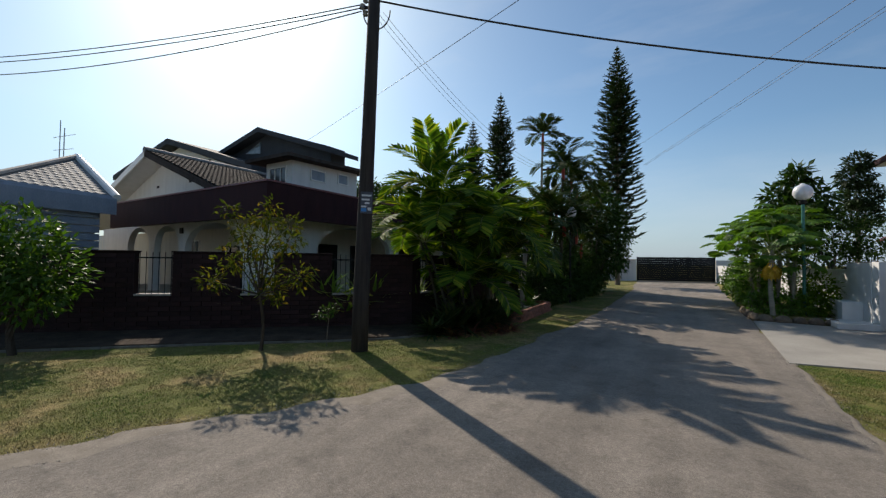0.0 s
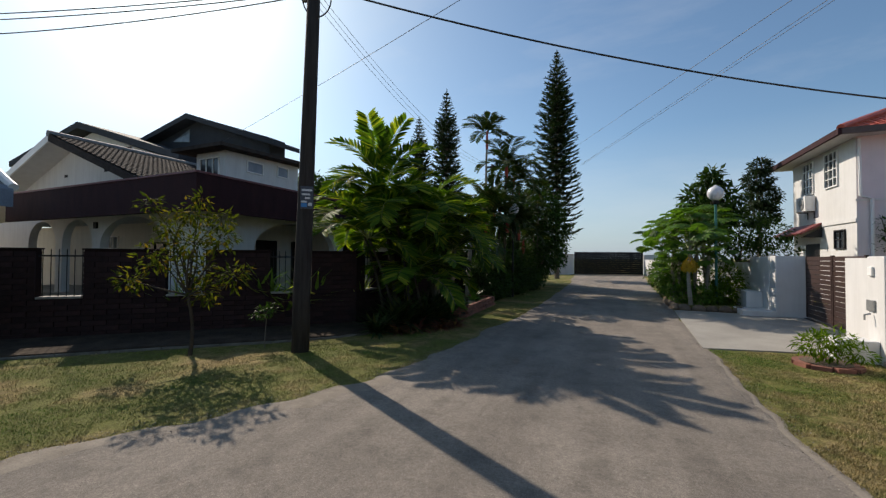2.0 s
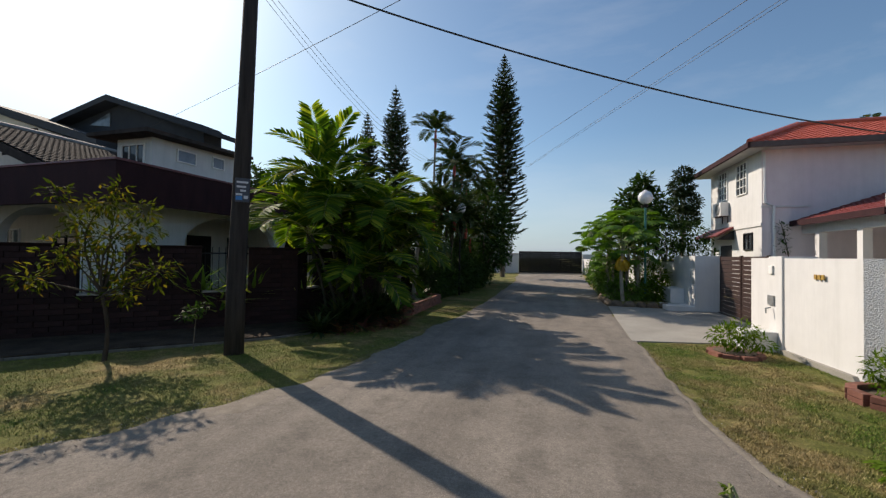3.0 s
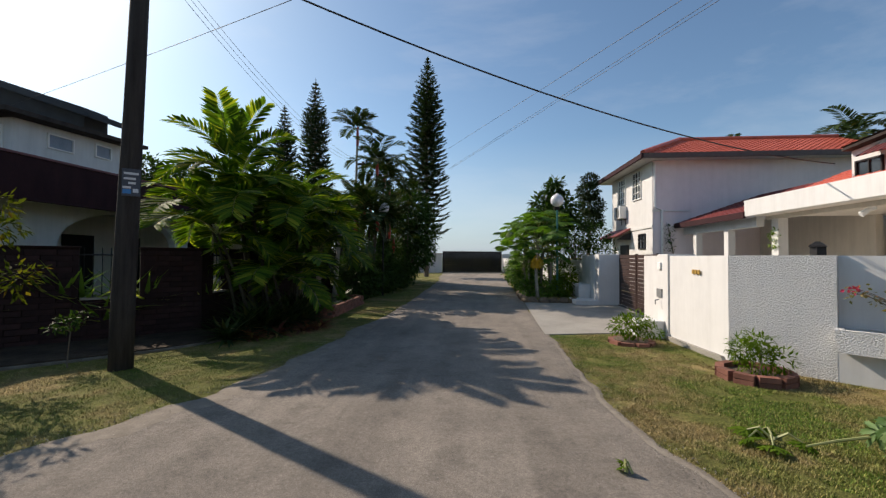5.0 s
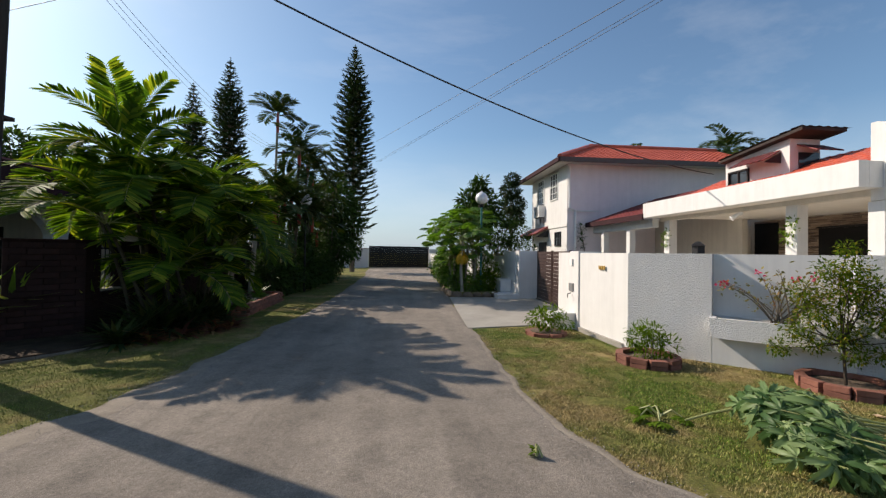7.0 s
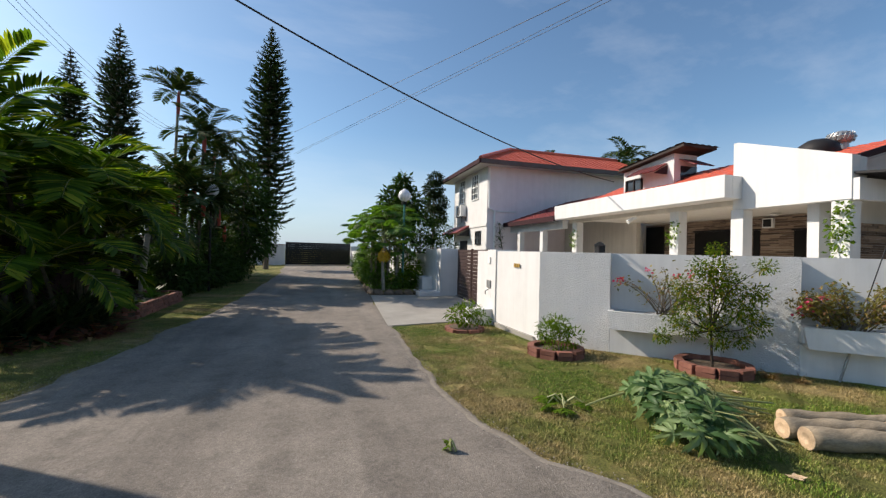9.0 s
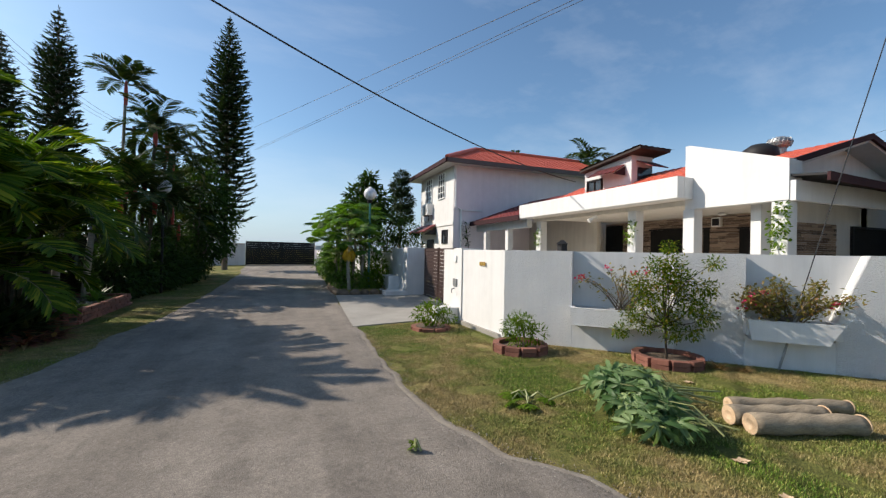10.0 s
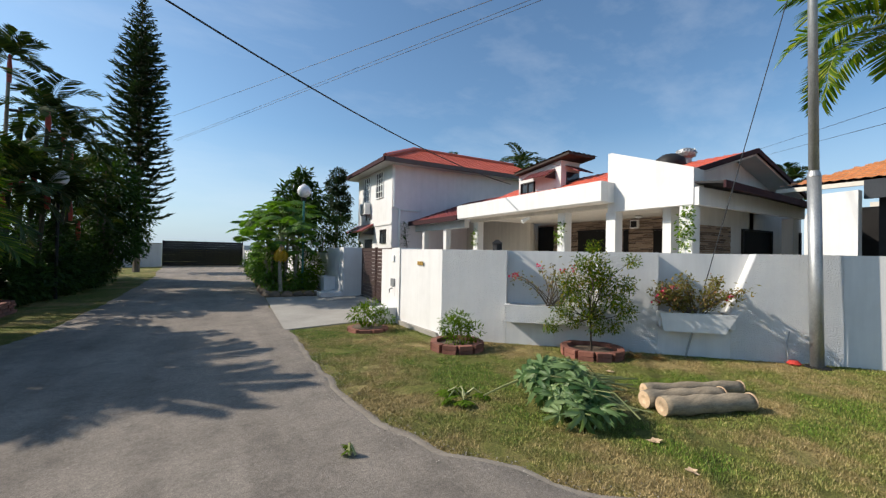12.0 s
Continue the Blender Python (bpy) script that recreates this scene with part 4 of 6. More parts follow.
# ---- poles and cables ----
def cable(points, sag, radius, label, name="overhead_cable", group="overhead cables"):
    """A hanging cable between two ends."""
    a, b = Vector(points[0]), Vector(points[1])
    pts = [a.lerp(b, k / 40) - Vector((0, 0, sag * 4 * (k / 40) * (1 - k / 40))) for k in range(41)]
    return tagged(part(name, tube(pts, radius, 5), CABLE, None, "", True), label, "cable", group)


up = thing("utility_pole", "dark weathered utility pole leaning slightly on the verge", "pole")
part("shaft", tube([(-4.765, 5.105, -0.3), (-4.755, 5.12, 1.0), (-4.70, 5.165, 3.6), (-4.63, 5.22, 7.2)], [0.145, 0.138, 0.118, 0.098], 16), POLE, up, smooth=True)
PT = Vector((-4.65, 5.21, 6.02))
side = Vector((0.86, 0.5, 0))
part("cable_bracket", tube([PT - side * 0.26, PT - side * 0.06], 0.03, 6), DARKMETAL, up, "black cable bracket")
for k in range(3):
    part("insulator", lathe([(0.03, -0.05), (0.05, -0.03), (0.03, 0), (0.05, 0.03), (0.02, 0.05)], 10, at=tuple(PT - side * (0.16 + 0.05 * (k % 2)) + Vector((0, 0, 0.12 * k - 0.1)))), GALV, up, "small grey insulator")
loop = [PT - side * 0.2 + Vector((0, 0, -0.05)) + (side * 0.24 * (1 - math.cos(a))) + Vector((0, 0, -0.34 * math.sin(a))) for a in [math.pi * k / 16 for k in range(17)]]
part("cable_loop", tube(loop, 0.012, 5), CABLE, up)
sgn = part("blue_sign", box(-0.1, 0.1, -0.012, 0.0, 2.35, 2.72), mottled("faded_dark_sheet", (0.03, 0.035, 0.05), (0.05, 0.055, 0.075), 12, 0.5, 0.1, 0.001, 60), up, "small dark printed sign")
sgn.matrix_basis = Matrix.Translation((-4.62, 5.06, 0)) @ Matrix.Rotation(math.radians(45), 4, "Z")
BLUE = mottled("blue_print", (0.02, 0.16, 0.42), (0.03, 0.22, 0.5), 20, 0.5, 0.05, 0.001, 60)
PRINT = mottled("white_print", (0.5, 0.5, 0.5), (0.6, 0.6, 0.6), 20, 0.5, 0.05, 0.001, 60)
for x0, x1, z0, z1, mt in ((-0.09, 0.0, 2.38, 2.44, BLUE), (-0.09, 0.0, 2.45, 2.48, PRINT), (-0.08, 0.08, 2.64, 2.67, PRINT), (-0.08, 0.05, 2.57, 2.6, PRINT), (0.02, 0.08, 2.4, 2.45, PRINT), (-0.03, 0.05, 2.51, 2.54, PRINT)):
    part("print_bar", box(x0, x1, -0.016, -0.013, z0, z1), mt, sgn)
fpole = thing("utility_pole", "slim dark service pole among the palms", "pole", (-5.25, 17.75, 0))
part("shaft", tube([(0, 0, -0.2), (0, 0, 5.9)], [0.085, 0.06], 10), POLE, fpole, smooth=True)
part("crossarm", box(-0.3, 0.3, -0.04, 0.04, 5.74, 5.82), DARKMETAL, fpole)
lc = thing("lamp_column", "grey galvanised steel column, stepped, on the verge", "pole")
part("lower_tube", tube([(7.62, 2.42, -0.3), (7.60, 2.47, 2.7)], [0.078, 0.078], 16), GALV, lc, smooth=True)
part("collar", tube([(7.6, 2.47, 2.7), (7.599, 2.472, 2.78)], [0.082, 0.062], 16), GALV, lc)
part("upper_tube", tube([(7.599, 2.472, 2.78), (7.57, 2.54, 9.0)], [0.06, 0.045], 16), GALV, lc, smooth=True)
part("base_plate", tube([(7.62, 2.42, 0.0), (7.62, 2.42, 0.02)], 0.15, 12), DARKMETAL, lc)
cable([(-4.58, 5.2, 6.12), (10.38, 12.6, 4.32)], 0.585, 0.016, "thick black service cable from pole to house")
cable([(-3.2, 39.9, 12.5), (13.0, -6.4, 7.4)], 0.0, 0.011, "thin overhead power line across the sky")
for dx in (0.0, 0.22):
    cable([(-3.1 + dx, 39.9, 10.5), (14.9 + dx, -9.0, 8.3)], 0.0, 0.009, "thin overhead power line across the sky")
for k, (dz, sag) in enumerate(((0.06, 0.5), (0.0, 0.56), (-0.06, 0.8))):
    cable([(-4.85, 5.1, 6.02 + dz), (-22.5, -0.4, 7.25 + dz)], sag, 0.010, "black cable leaving the pole")
for k in range(3):
    cable([(-4.78 + 0.13 * k, 5.3, 6.02 - 0.04 * k), (-5.5 + 0.25 * k, 17.7, 5.8)], 0.62, 0.004, "thin cable following the lane")
cable([(6.0, 5.6, 8.2), (-22.0, 16.3, 8.3)], 0.15, 0.009, "thin overhead line behind the bungalow")
cable([(53.94, 24.14, 13.61), (21.18, 4.01, 7.2)], 0.0, 0.012, "thin cable beyond the lamp column")
cable([(54.82, 22.2, 13.34), (21.32, 4.03, 6.61)], 0.0, 0.012, "thin cable beyond the lamp column")
stay = thing("stay_wire", "steel stay wire with guard rod anchored in lawn", "cable", group="")
part("wire", tube([(6.68, 3.45, 1.05), (7.57, 2.5, 6.5)], 0.007, 5), CABLE, stay)
part("guard_rod", tube([(6.51, 3.63, -0.05), (6.66, 3.47, 0.9), (6.68, 3.45, 1.06)], [0.014, 0.018, 0.01], 6), GALV, stay)


# ---- plants ----
rng = np.random.default_rng(7)


def unit(v):
    return v / np.maximum(np.linalg.norm(v, axis=-1, keepdims=True), 1e-9)


def leaf_mesh(name, base, way, face, length, width, mat, fold=0.25, curl=0.12, strap=False):
    """Many folded, pointed leaves in one mesh: arrays of base points, directions, facing normals, sizes; strap keeps them broad to near the tip."""
    base, way, face = np.asarray(base, float), unit(np.asarray(way, float)), np.asarray(face, float)
    n = len(base)
    L, W = np.broadcast_to(length, n)[:, None], np.broadcast_to(width, n)[:, None]
    side = unit(np.cross(way, face))
    up = np.cross(side, way)
    if strap:
        sag = lambda t: base + way * L * t - up * L * curl * t * t
        v = np.stack([base, sag(0.3) + side * W * 0.46, sag(0.3) - up * W * fold, sag(0.3) - side * W * 0.46,
                      sag(0.75) + side * W * 0.42, sag(0.75) - up * W * fold, sag(0.75) - side * W * 0.42, sag(1.0)], 1).reshape(-1, 3)
        tri = [(0, 1, 2), (0, 2, 3), (1, 4, 5), (1, 5, 2), (2, 5, 6), (2, 6, 3), (4, 7, 5), (5, 7, 6)]
        k = np.arange(n)[:, None] * 8
    else:
        mid = base + way * L * 0.45 - up * W * fold
        v = np.stack([base, base + way * L * 0.42 + side * W * 0.5, base + way * L - up * L * curl, base + way * L * 0.42 - side * W * 0.5, mid], 1).reshape(-1, 3)
        tri = [(0, 1, 4), (1, 2, 4), (2, 3, 4), (3, 0, 4)]
        k = np.arange(n)[:, None] * 5
    f = np.concatenate([k + np.array([t]) for t in tri], 1).reshape(-1)
    me = bpy.data.meshes.new(name)
    me.vertices.add(len(v))
    me.vertices.foreach_set("co", v.ravel())
    me.loops.add(len(f))
    me.loops.foreach_set("vertex_index", f.astype(np.int32))
    me.polygons.add(len(f) // 3)
    me.polygons.foreach_set("loop_start", np.arange(0, len(f), 3, dtype=np.int32))
    me.update(calc_edges=True)
    me.materials.append(mat)
    return me


class Leaves:
    """Gathers leaves, then makes one mesh of them."""

    def __init__(self):
        self.rows = []

    def add(self, base, way, face, length, width):
        base = np.atleast_2d(base)
        n = len(base)
        self.rows.append(np.concatenate([base, np.broadcast_to(way, (n, 3)), np.broadcast_to(face, (n, 3)), np.broadcast_to(np.reshape(length, (-1, 1)), (n, 1)), np.broadcast_to(np.reshape(width, (-1, 1)), (n, 1))], 1))

    def make(self, name, mat, parent, label="", fold=0.25, curl=0.12, strap=False):
        a = np.concatenate(self.rows)
        ob = new(name, leaf_mesh(name, a[:, :3], a[:, 3:6], a[:, 6:9], a[:, 9], a[:, 10], mat, fold, curl, strap))
        ob.parent = parent
        return tagged(ob, label)


def frond(leaves, stems, start, heading, rise, length, droop, pairs=26, leaf=0.5, width=0.045, vee=0.35, stalk=0.18, rad=0.012):
    """One feather palm frond: an arching rib with two rows of leaflets."""
    start = np.array(start, float)
    flat = np.array([math.cos(heading), math.sin(heading), 0.0])
    pts, p, ang = [start], start.copy(), rise
    steps = 16
    for k in range(steps):
        p = p + (flat * math.cos(ang) + np.array([0, 0, math.sin(ang)])) * length / steps
        ang -= droop / steps * (0.5 + 1.2 * k / steps)
        pts.append(p.copy())
    pts = np.array(pts)
    tube([tuple(q) for q in pts[::2]], [rad * (1 - 0.8 * k / 8) for k in range(9)], 4, stems, cap=False)
    s = np.linspace(stalk, 0.99, pairs)
    i = np.minimum((s * steps).astype(int), steps - 1)
    t = (s * steps - i)[:, None]
    q = pts[i] * (1 - t) + pts[i + 1] * t
    d = unit(pts[i + 1] - pts[i])
    side = unit(np.cross(d, np.array([0, 0, 1.0]) + 0.001))
    upn = np.cross(side, d)
    size = leaf * (0.55 + 0.45 * np.sin(np.pi * np.clip((s - stalk) / (1 - stalk) * 0.85 + 0.12, 0, 1))) * rng.uniform(0.85, 1.1, pairs)
    for sg in (1, -1):
        w = d * (0.4 + 0.4 * s[:, None]) + side * sg * 1.0 + upn * vee + np.array([0, 0, -0.2]) * s[:, None] + rng.normal(0, 0.05, (pairs, 3))
        leaves.add(q, unit(w), upn + side * sg * -0.3 + rng.normal(0, 0.15, (pairs, 3)), size, width * rng.uniform(0.8, 1.2, pairs))


def crown_points(blobs, n, shell=0.55):
    """Points in a union of balls, denser near their skins: points and outward ways."""
    w = np.array([b[3] ** 2 for b in blobs])
    pick = rng.choice(len(blobs), n, p=w / w.sum())
    b = np.array(blobs)[pick]
    d = unit(rng.normal(size=(n, 3)))
    r = b[:, 3] * (shell + (1 - shell) * rng.uniform(0, 1, n) ** 0.6) * rng.uniform(0.8, 1.12, n)
    sq = np.array([1, 1, 0.85])
    return b[:, :3] + d * r[:, None] * sq, d


def limb(bm, a, b, r0, r1, bend=0.15, sides=7):
    a, b = Vector(a), Vector(b)
    off = Vector(rng.normal(0, 1, 3).tolist()) * (b - a).length * bend * 0.4
    pts = [a.lerp(b, k / 5) + off * math.sin(math.pi * k / 5) for k in range(6)]
    tube(pts, [r0 + (r1 - r0) * k / 5 for k in range(6)], sides, bm)


def broadleaf(name, at, blobs, n, leaf, width, mat, bark, label, category="tree", trunk_h=None, r=0.07, droop=0.25, stems=1, shell=0.5, group=""):
    """A tree or shrub: tapered trunk with limbs to the clumps of its crown, and the leaves."""
    th = thing(name, label, category, at, 0, group)
    bm = bmesh.new()
    low = min(b[2] - b[3] * 0.6 for b in blobs)
    hgt = trunk_h if trunk_h is not None else max(low, 0.15)
    for s in range(stems):
        foot = (rng.uniform(-1, 1) * 0.05 * (stems > 1), rng.uniform(-1, 1) * 0.05 * (stems > 1), -0.05)
        fork = (foot[0] * 2 + rng.uniform(-0.05, 0.05), foot[1] * 2 + rng.uniform(-0.05, 0.05), hgt)
        limb(bm, foot, fork, r, r * 0.75, 0.08)
        for k, b in enumerate(blobs):
            if k % stems == s:
                limb(bm, fork, b[:3], r * 0.6, r * 0.12, 0.25, 6)
                for _ in range(3):
                    d = unit(rng.normal(size=3)) * b[3] * 0.8
                    limb(bm, b[:3], (b[0] + d[0], b[1] + d[1], b[2] + abs(d[2]) * 0.7), r * 0.16, r * 0.05, 0.3, 4)
    part("trunk", bm, bark, th)
    lv = Leaves()
    p, d = crown_points(blobs, n, shell)
    way = d + rng.normal(0, 0.6, (n, 3)) + np.array([0, 0, -droop])
    lv.add(p, unit(way), d * 0.4 + np.array([0, 0, 1.0]) + rng.normal(0, 0.45, (n, 3)), leaf * rng.uniform(0.65, 1.25, n), width * rng.uniform(0.7, 1.2, n))
    lv.make("crown", mat, th)
    return th


def palmate(leaves, stems, start, end, size, lobes=8, tilt=None):
    """A papaya leaf: a long stalk and a hand of pointed lobes."""
    start, end = np.array(start, float), np.array(end, float)
    mid = (start + end) / 2 + np.array([0, 0, 0.06])
    tube([tuple(start), tuple(mid), tuple(end)], [0.012, 0.01, 0.006], 4, stems, cap=False)
    out = unit(end - start)
    nrm = unit(np.array([0, 0, 1.0]) + 0.6 * out * rng.uniform(-0.2, 0.9) + rng.normal(0, 0.25, 3)) if tilt is None else unit(np.array(tilt, float))
    ex = unit(out - nrm * (out @ nrm))
    ey = np.cross(nrm, ex)
    for k in range(lobes):
        a = (k / (lobes - 1) - 0.5) * 2 * 2.35
        w = ex * math.cos(a) + ey * math.sin(a) - nrm * 0.22
        ln = size * (1 - 0.12 * abs(a)) * rng.uniform(0.85, 1.1)
        leaves.add(end, w, nrm, ln, ln * 0.42)
        for sg in (1, -1):
            leaves.add(end + unit(w) * ln * 0.45, unit(w) + sg * np.cross(nrm, unit(w)) * 0.75 - nrm * 0.1, nrm, ln * 0.5, ln * 0.2)


PALM = leaf_mat("palm_leaf", (0.024, 0.062, 0.009), (0.095, 0.17, 0.016), 0.62, 0.45, (0.3, 0.32, 0.035), 0.12)
DARKPALM = leaf_mat("dark_palm_leaf", (0.014, 0.033, 0.010), (0.036, 0.068, 0.016), 0.6, 0.2, (0.09, 0.09, 0.03), 0.18)
PINE = leaf_mat("pine_needles", (0.014, 0.03, 0.012), (0.03, 0.055, 0.02), 0.6, 0.12, None, 0.2)
GLOSSY = leaf_mat("glossy_shrub_leaf", (0.024, 0.064, 0.009), (0.062, 0.125, 0.016), 0.5, 0.3, None, 0.2)
OLIVE = leaf_mat("yellow_green_sapling_leaf", (0.026, 0.042, 0.009), (0.085, 0.095, 0.015), 0.75, 0.42, (0.15, 0.1, 0.02), 0.05)
PAPAYA = leaf_mat("papaya_leaf", (0.045, 0.11, 0.014), (0.11, 0.21, 0.03), 0.5, 0.4)
BUSH = leaf_mat("dark_bush_leaf", (0.014, 0.038, 0.008), (0.042, 0.085, 0.014), 0.6, 0.25, None, 0.2)
SHRUB = leaf_mat("soft_green_shrub_leaf", (0.05, 0.1, 0.010), (0.12, 0.19, 0.022), 0.75, 0.45, None, 0.05)
STRAP = leaf_mat("yellow_edged_strap_leaf", (0.1, 0.17, 0.03), (0.2, 0.3, 0.05), 0.5, 0.4, (0.42, 0.42, 0.12), 0.3)
DARKSTEM = mottled("dark_palm_stem", (0.03, 0.026, 0.014), (0.065, 0.055, 0.03), 6, 0.8, 0.3, 0.004, 50, (1, 1, 3))
TREEGREEN = leaf_mat("young_tree_leaf", (0.04, 0.085, 0.01), (0.13, 0.19, 0.02), 0.7, 0.45, (0.3, 0.24, 0.04), 0.03)
STALK = mottled("pale_leaf_stalk", (0.2, 0.24, 0.08), (0.3, 0.3, 0.12), 8, 0.6, 0.1, 0.002, 60)
WILT = leaf_mat("wilting_papaya_leaf", (0.03, 0.085, 0.02), (0.13, 0.21, 0.075), 0.5, 0.25, (0.3, 0.39, 0.17), 0.35)
BOUG = leaf_mat("bougainvillea_leaf", (0.12, 0.115, 0.03), (0.27, 0.225, 0.065), 0.5, 0.4, (0.36, 0.18, 0.09))
FLOWER = leaf_mat("magenta_flower_bract", (0.5, 0.03, 0.1), (0.62, 0.06, 0.16), 0.5, 0.4)
REDLEAF = leaf_mat("red_brown_dry_leaf", (0.1, 0.03, 0.02), (0.24, 0.08, 0.045), 0.6, 0.2, (0.34, 0.22, 0.1))
YELLOW = leaf_mat("yellow_dying_leaf", (0.5, 0.3, 0.02), (0.62, 0.42, 0.04), 0.5, 0.4)
REDSHAFT = mottled("red_crownshaft", (0.3, 0.03, 0.02), (0.42, 0.06, 0.035), 5, 0.45, 0.1, 0.002, 40)


def palm(name, at, height, fronds, label, mat, flen=1.6, leaf=0.5, width=0.05, trunk_r=0.045, rise=(0.2, 1.25), droop=1.6, shaft=None, lean=(0, 0), bark=None, pairs=26, group="", headings=None):
    """A feather palm: ringed trunk, an optional crownshaft, and a crown of arching fronds."""
    th = thing(name, label, "palm tree", at, 0, group)
    top = np.array([lean[0], lean[1], height])
    bm = bmesh.new()
    n = max(6, int(height / 0.16))
    tube([(lean[0] * (k / n) ** 1.5, lean[1] * (k / n) ** 1.5, -0.05 + (height + 0.05) * k / n) for k in range(n + 1)], [trunk_r * (1.12 - 0.3 * k / n + 0.05 * (k % 2)) for k in range(n + 1)], 9, bm)
    part("trunk", bm, bark or PALEBARK, th)
    if shaft:
        part("crownshaft", tube([tuple(top - [0, 0, shaft]), tuple(top - [0, 0, shaft * 0.5]), tuple(top + [0, 0, 0.12])], [trunk_r * 1.05, trunk_r * 1.35, trunk_r * 0.7], 9), REDSHAFT, th, "bright red crownshaft")
    lv, st = Leaves(), bmesh.new()
    for k in range(fronds):
        a = 2.4 * k + rng.uniform(-0.3, 0.3) if headings is None else headings[k % len(headings)] + rng.uniform(-0.3, 0.3)
        r = rise[0] + (rise[1] - rise[0]) * ((k + 0.5) / fronds) + rng.uniform(-0.12, 0.12)
        frond(lv, st, top + rng.normal(0, 0.02, 3), a, r, flen * rng.uniform(0.8, 1.12), droop * rng.uniform(0.75, 1.2), pairs, leaf, width)
    part("frond_ribs", st, STALK if mat is PALM else mat, th)
    lv.make("crown", mat, th, "", 0.15, 0.16, True)
    return th


# the lush clump of yellow-green palms at the brown wall
for x, y, h, nf, lx, ly, fl in [(-4.9, 8.5, 3.6, 7, -0.35, 0.1, 2.0), (-4.4, 8.3, 2.9, 7, -0.15, -0.3, 1.9), (-4.1, 8.9, 3.0, 7, 0.45, -0.1, 1.8), (-4.4, 9.4, 3.4, 7, 0.2, 0.2, 1.8), (-4.6, 7.9, 2.2, 7, -0.3, -0.5, 1.8), (-4.0, 9.5, 2.3, 7, 0.4, 0.35, 1.7), (-4.2, 8.5, 1.7, 8, 0.3, -0.4, 1.7), (-4.9, 9.0, 2.9, 6, -0.5, 0.2, 1.8), (-4.3, 9.9, 2.8, 7, 0.2, 0.5, 1.7), (-4.4, 9.2, 1.5, 8, 0.35, 0.1, 1.5), (-5.0, 8.1, 2.6, 5, -0.6, -0.2, 1.8)]:
    palm("areca_palm", (x, y, 0), h * 0.9 - (0.35 if lx > 0.15 else 0.0), nf + 2, "bushy yellow-green palm beside the brown wall", PALM, fl * 0.88, 0.52, 0.052, 0.032, (0.0, 1.4), 1.5, None, (lx * 0.6 - 0.22, ly), DARKSTEM, 44, "palm clump at the wall")
palm("areca_palm", (-5.0, 8.6, 0), 3.6, 4, "tall palm spear rising above the clump", PALM, 1.5, 0.5, 0.07, 0.04, (1.2, 1.5), 0.4, None, (-0.5, -0.1), DARKSTEM, 30, "palm clump at the wall")
# palms in the brick bed, with pale trunks
for x, y, h, lx, ly in [(-4.75, 11.6, 2.1, 0.2, -0.2), (-4.7, 12.9, 2.4, 0.1, 0.2), (-4.8, 10.6, 1.9, 0.15, -0.2)]:
    palm("bed_palm", (x, y, 0), h, 7, "young palm with pale trunk in the brick bed", DARKPALM, 1.5, 0.5, 0.055, 0.075, (-0.1, 1.2), 1.7, None, (lx, ly), None, 22, "palms in the brick bed")
# dark red-stemmed palms further down the lane
for x, y, h, lx, ly, nf in [(-4.7, 15.3, 3.0, 0.1, -0.2, 9), (-4.3, 16.2, 5.0, 0.1, 0.1, 11), (-5.2, 15.2, 2.6, -0.3, 0.0, 9), (-4.1, 17.0, 4.3, 0.2, 0.2, 9), (-4.5, 17.8, 4.8, 0.2, 0.2, 9), (-4.2, 15.6, 2.6, 0.3, -0.3, 9), (-4.2, 17.2, 2.4, 0.3, 0.1, 9), (-4.7, 14.6, 2.4, 0.2, -0.2, 9), (-4.5, 18.8, 3.5, 0.3, 0.1, 9), (-4.1, 18.2, 1.8, 0.2, 0.0, 9), (-4.6, 16.4, 3.2, 0.1, 0.0, 9), (-5.0, 17.0, 3.2, 0.0, 0.2, 9)]:
    palm("red_stem_palm", (x, y, 0), h + 0.5, nf, "dark green palm with red crownshaft beside the lane", DARKPALM, 1.5, 0.5, 0.05, 0.055, (-0.2, 1.45), 1.3, 0.55, (lx, ly), DARKSTEM, 30, "red-stemmed palms")
palm("red_stem_palm", (-5.25, 16.6, 0), 7.0, 11, "tall slender palm with red crownshaft above the rest", DARKPALM, 1.1, 0.46, 0.04, 0.05, (0.1, 1.5), 1.0, 0.7, (0.1, 0.0), None, 30, "red-stemmed palms")


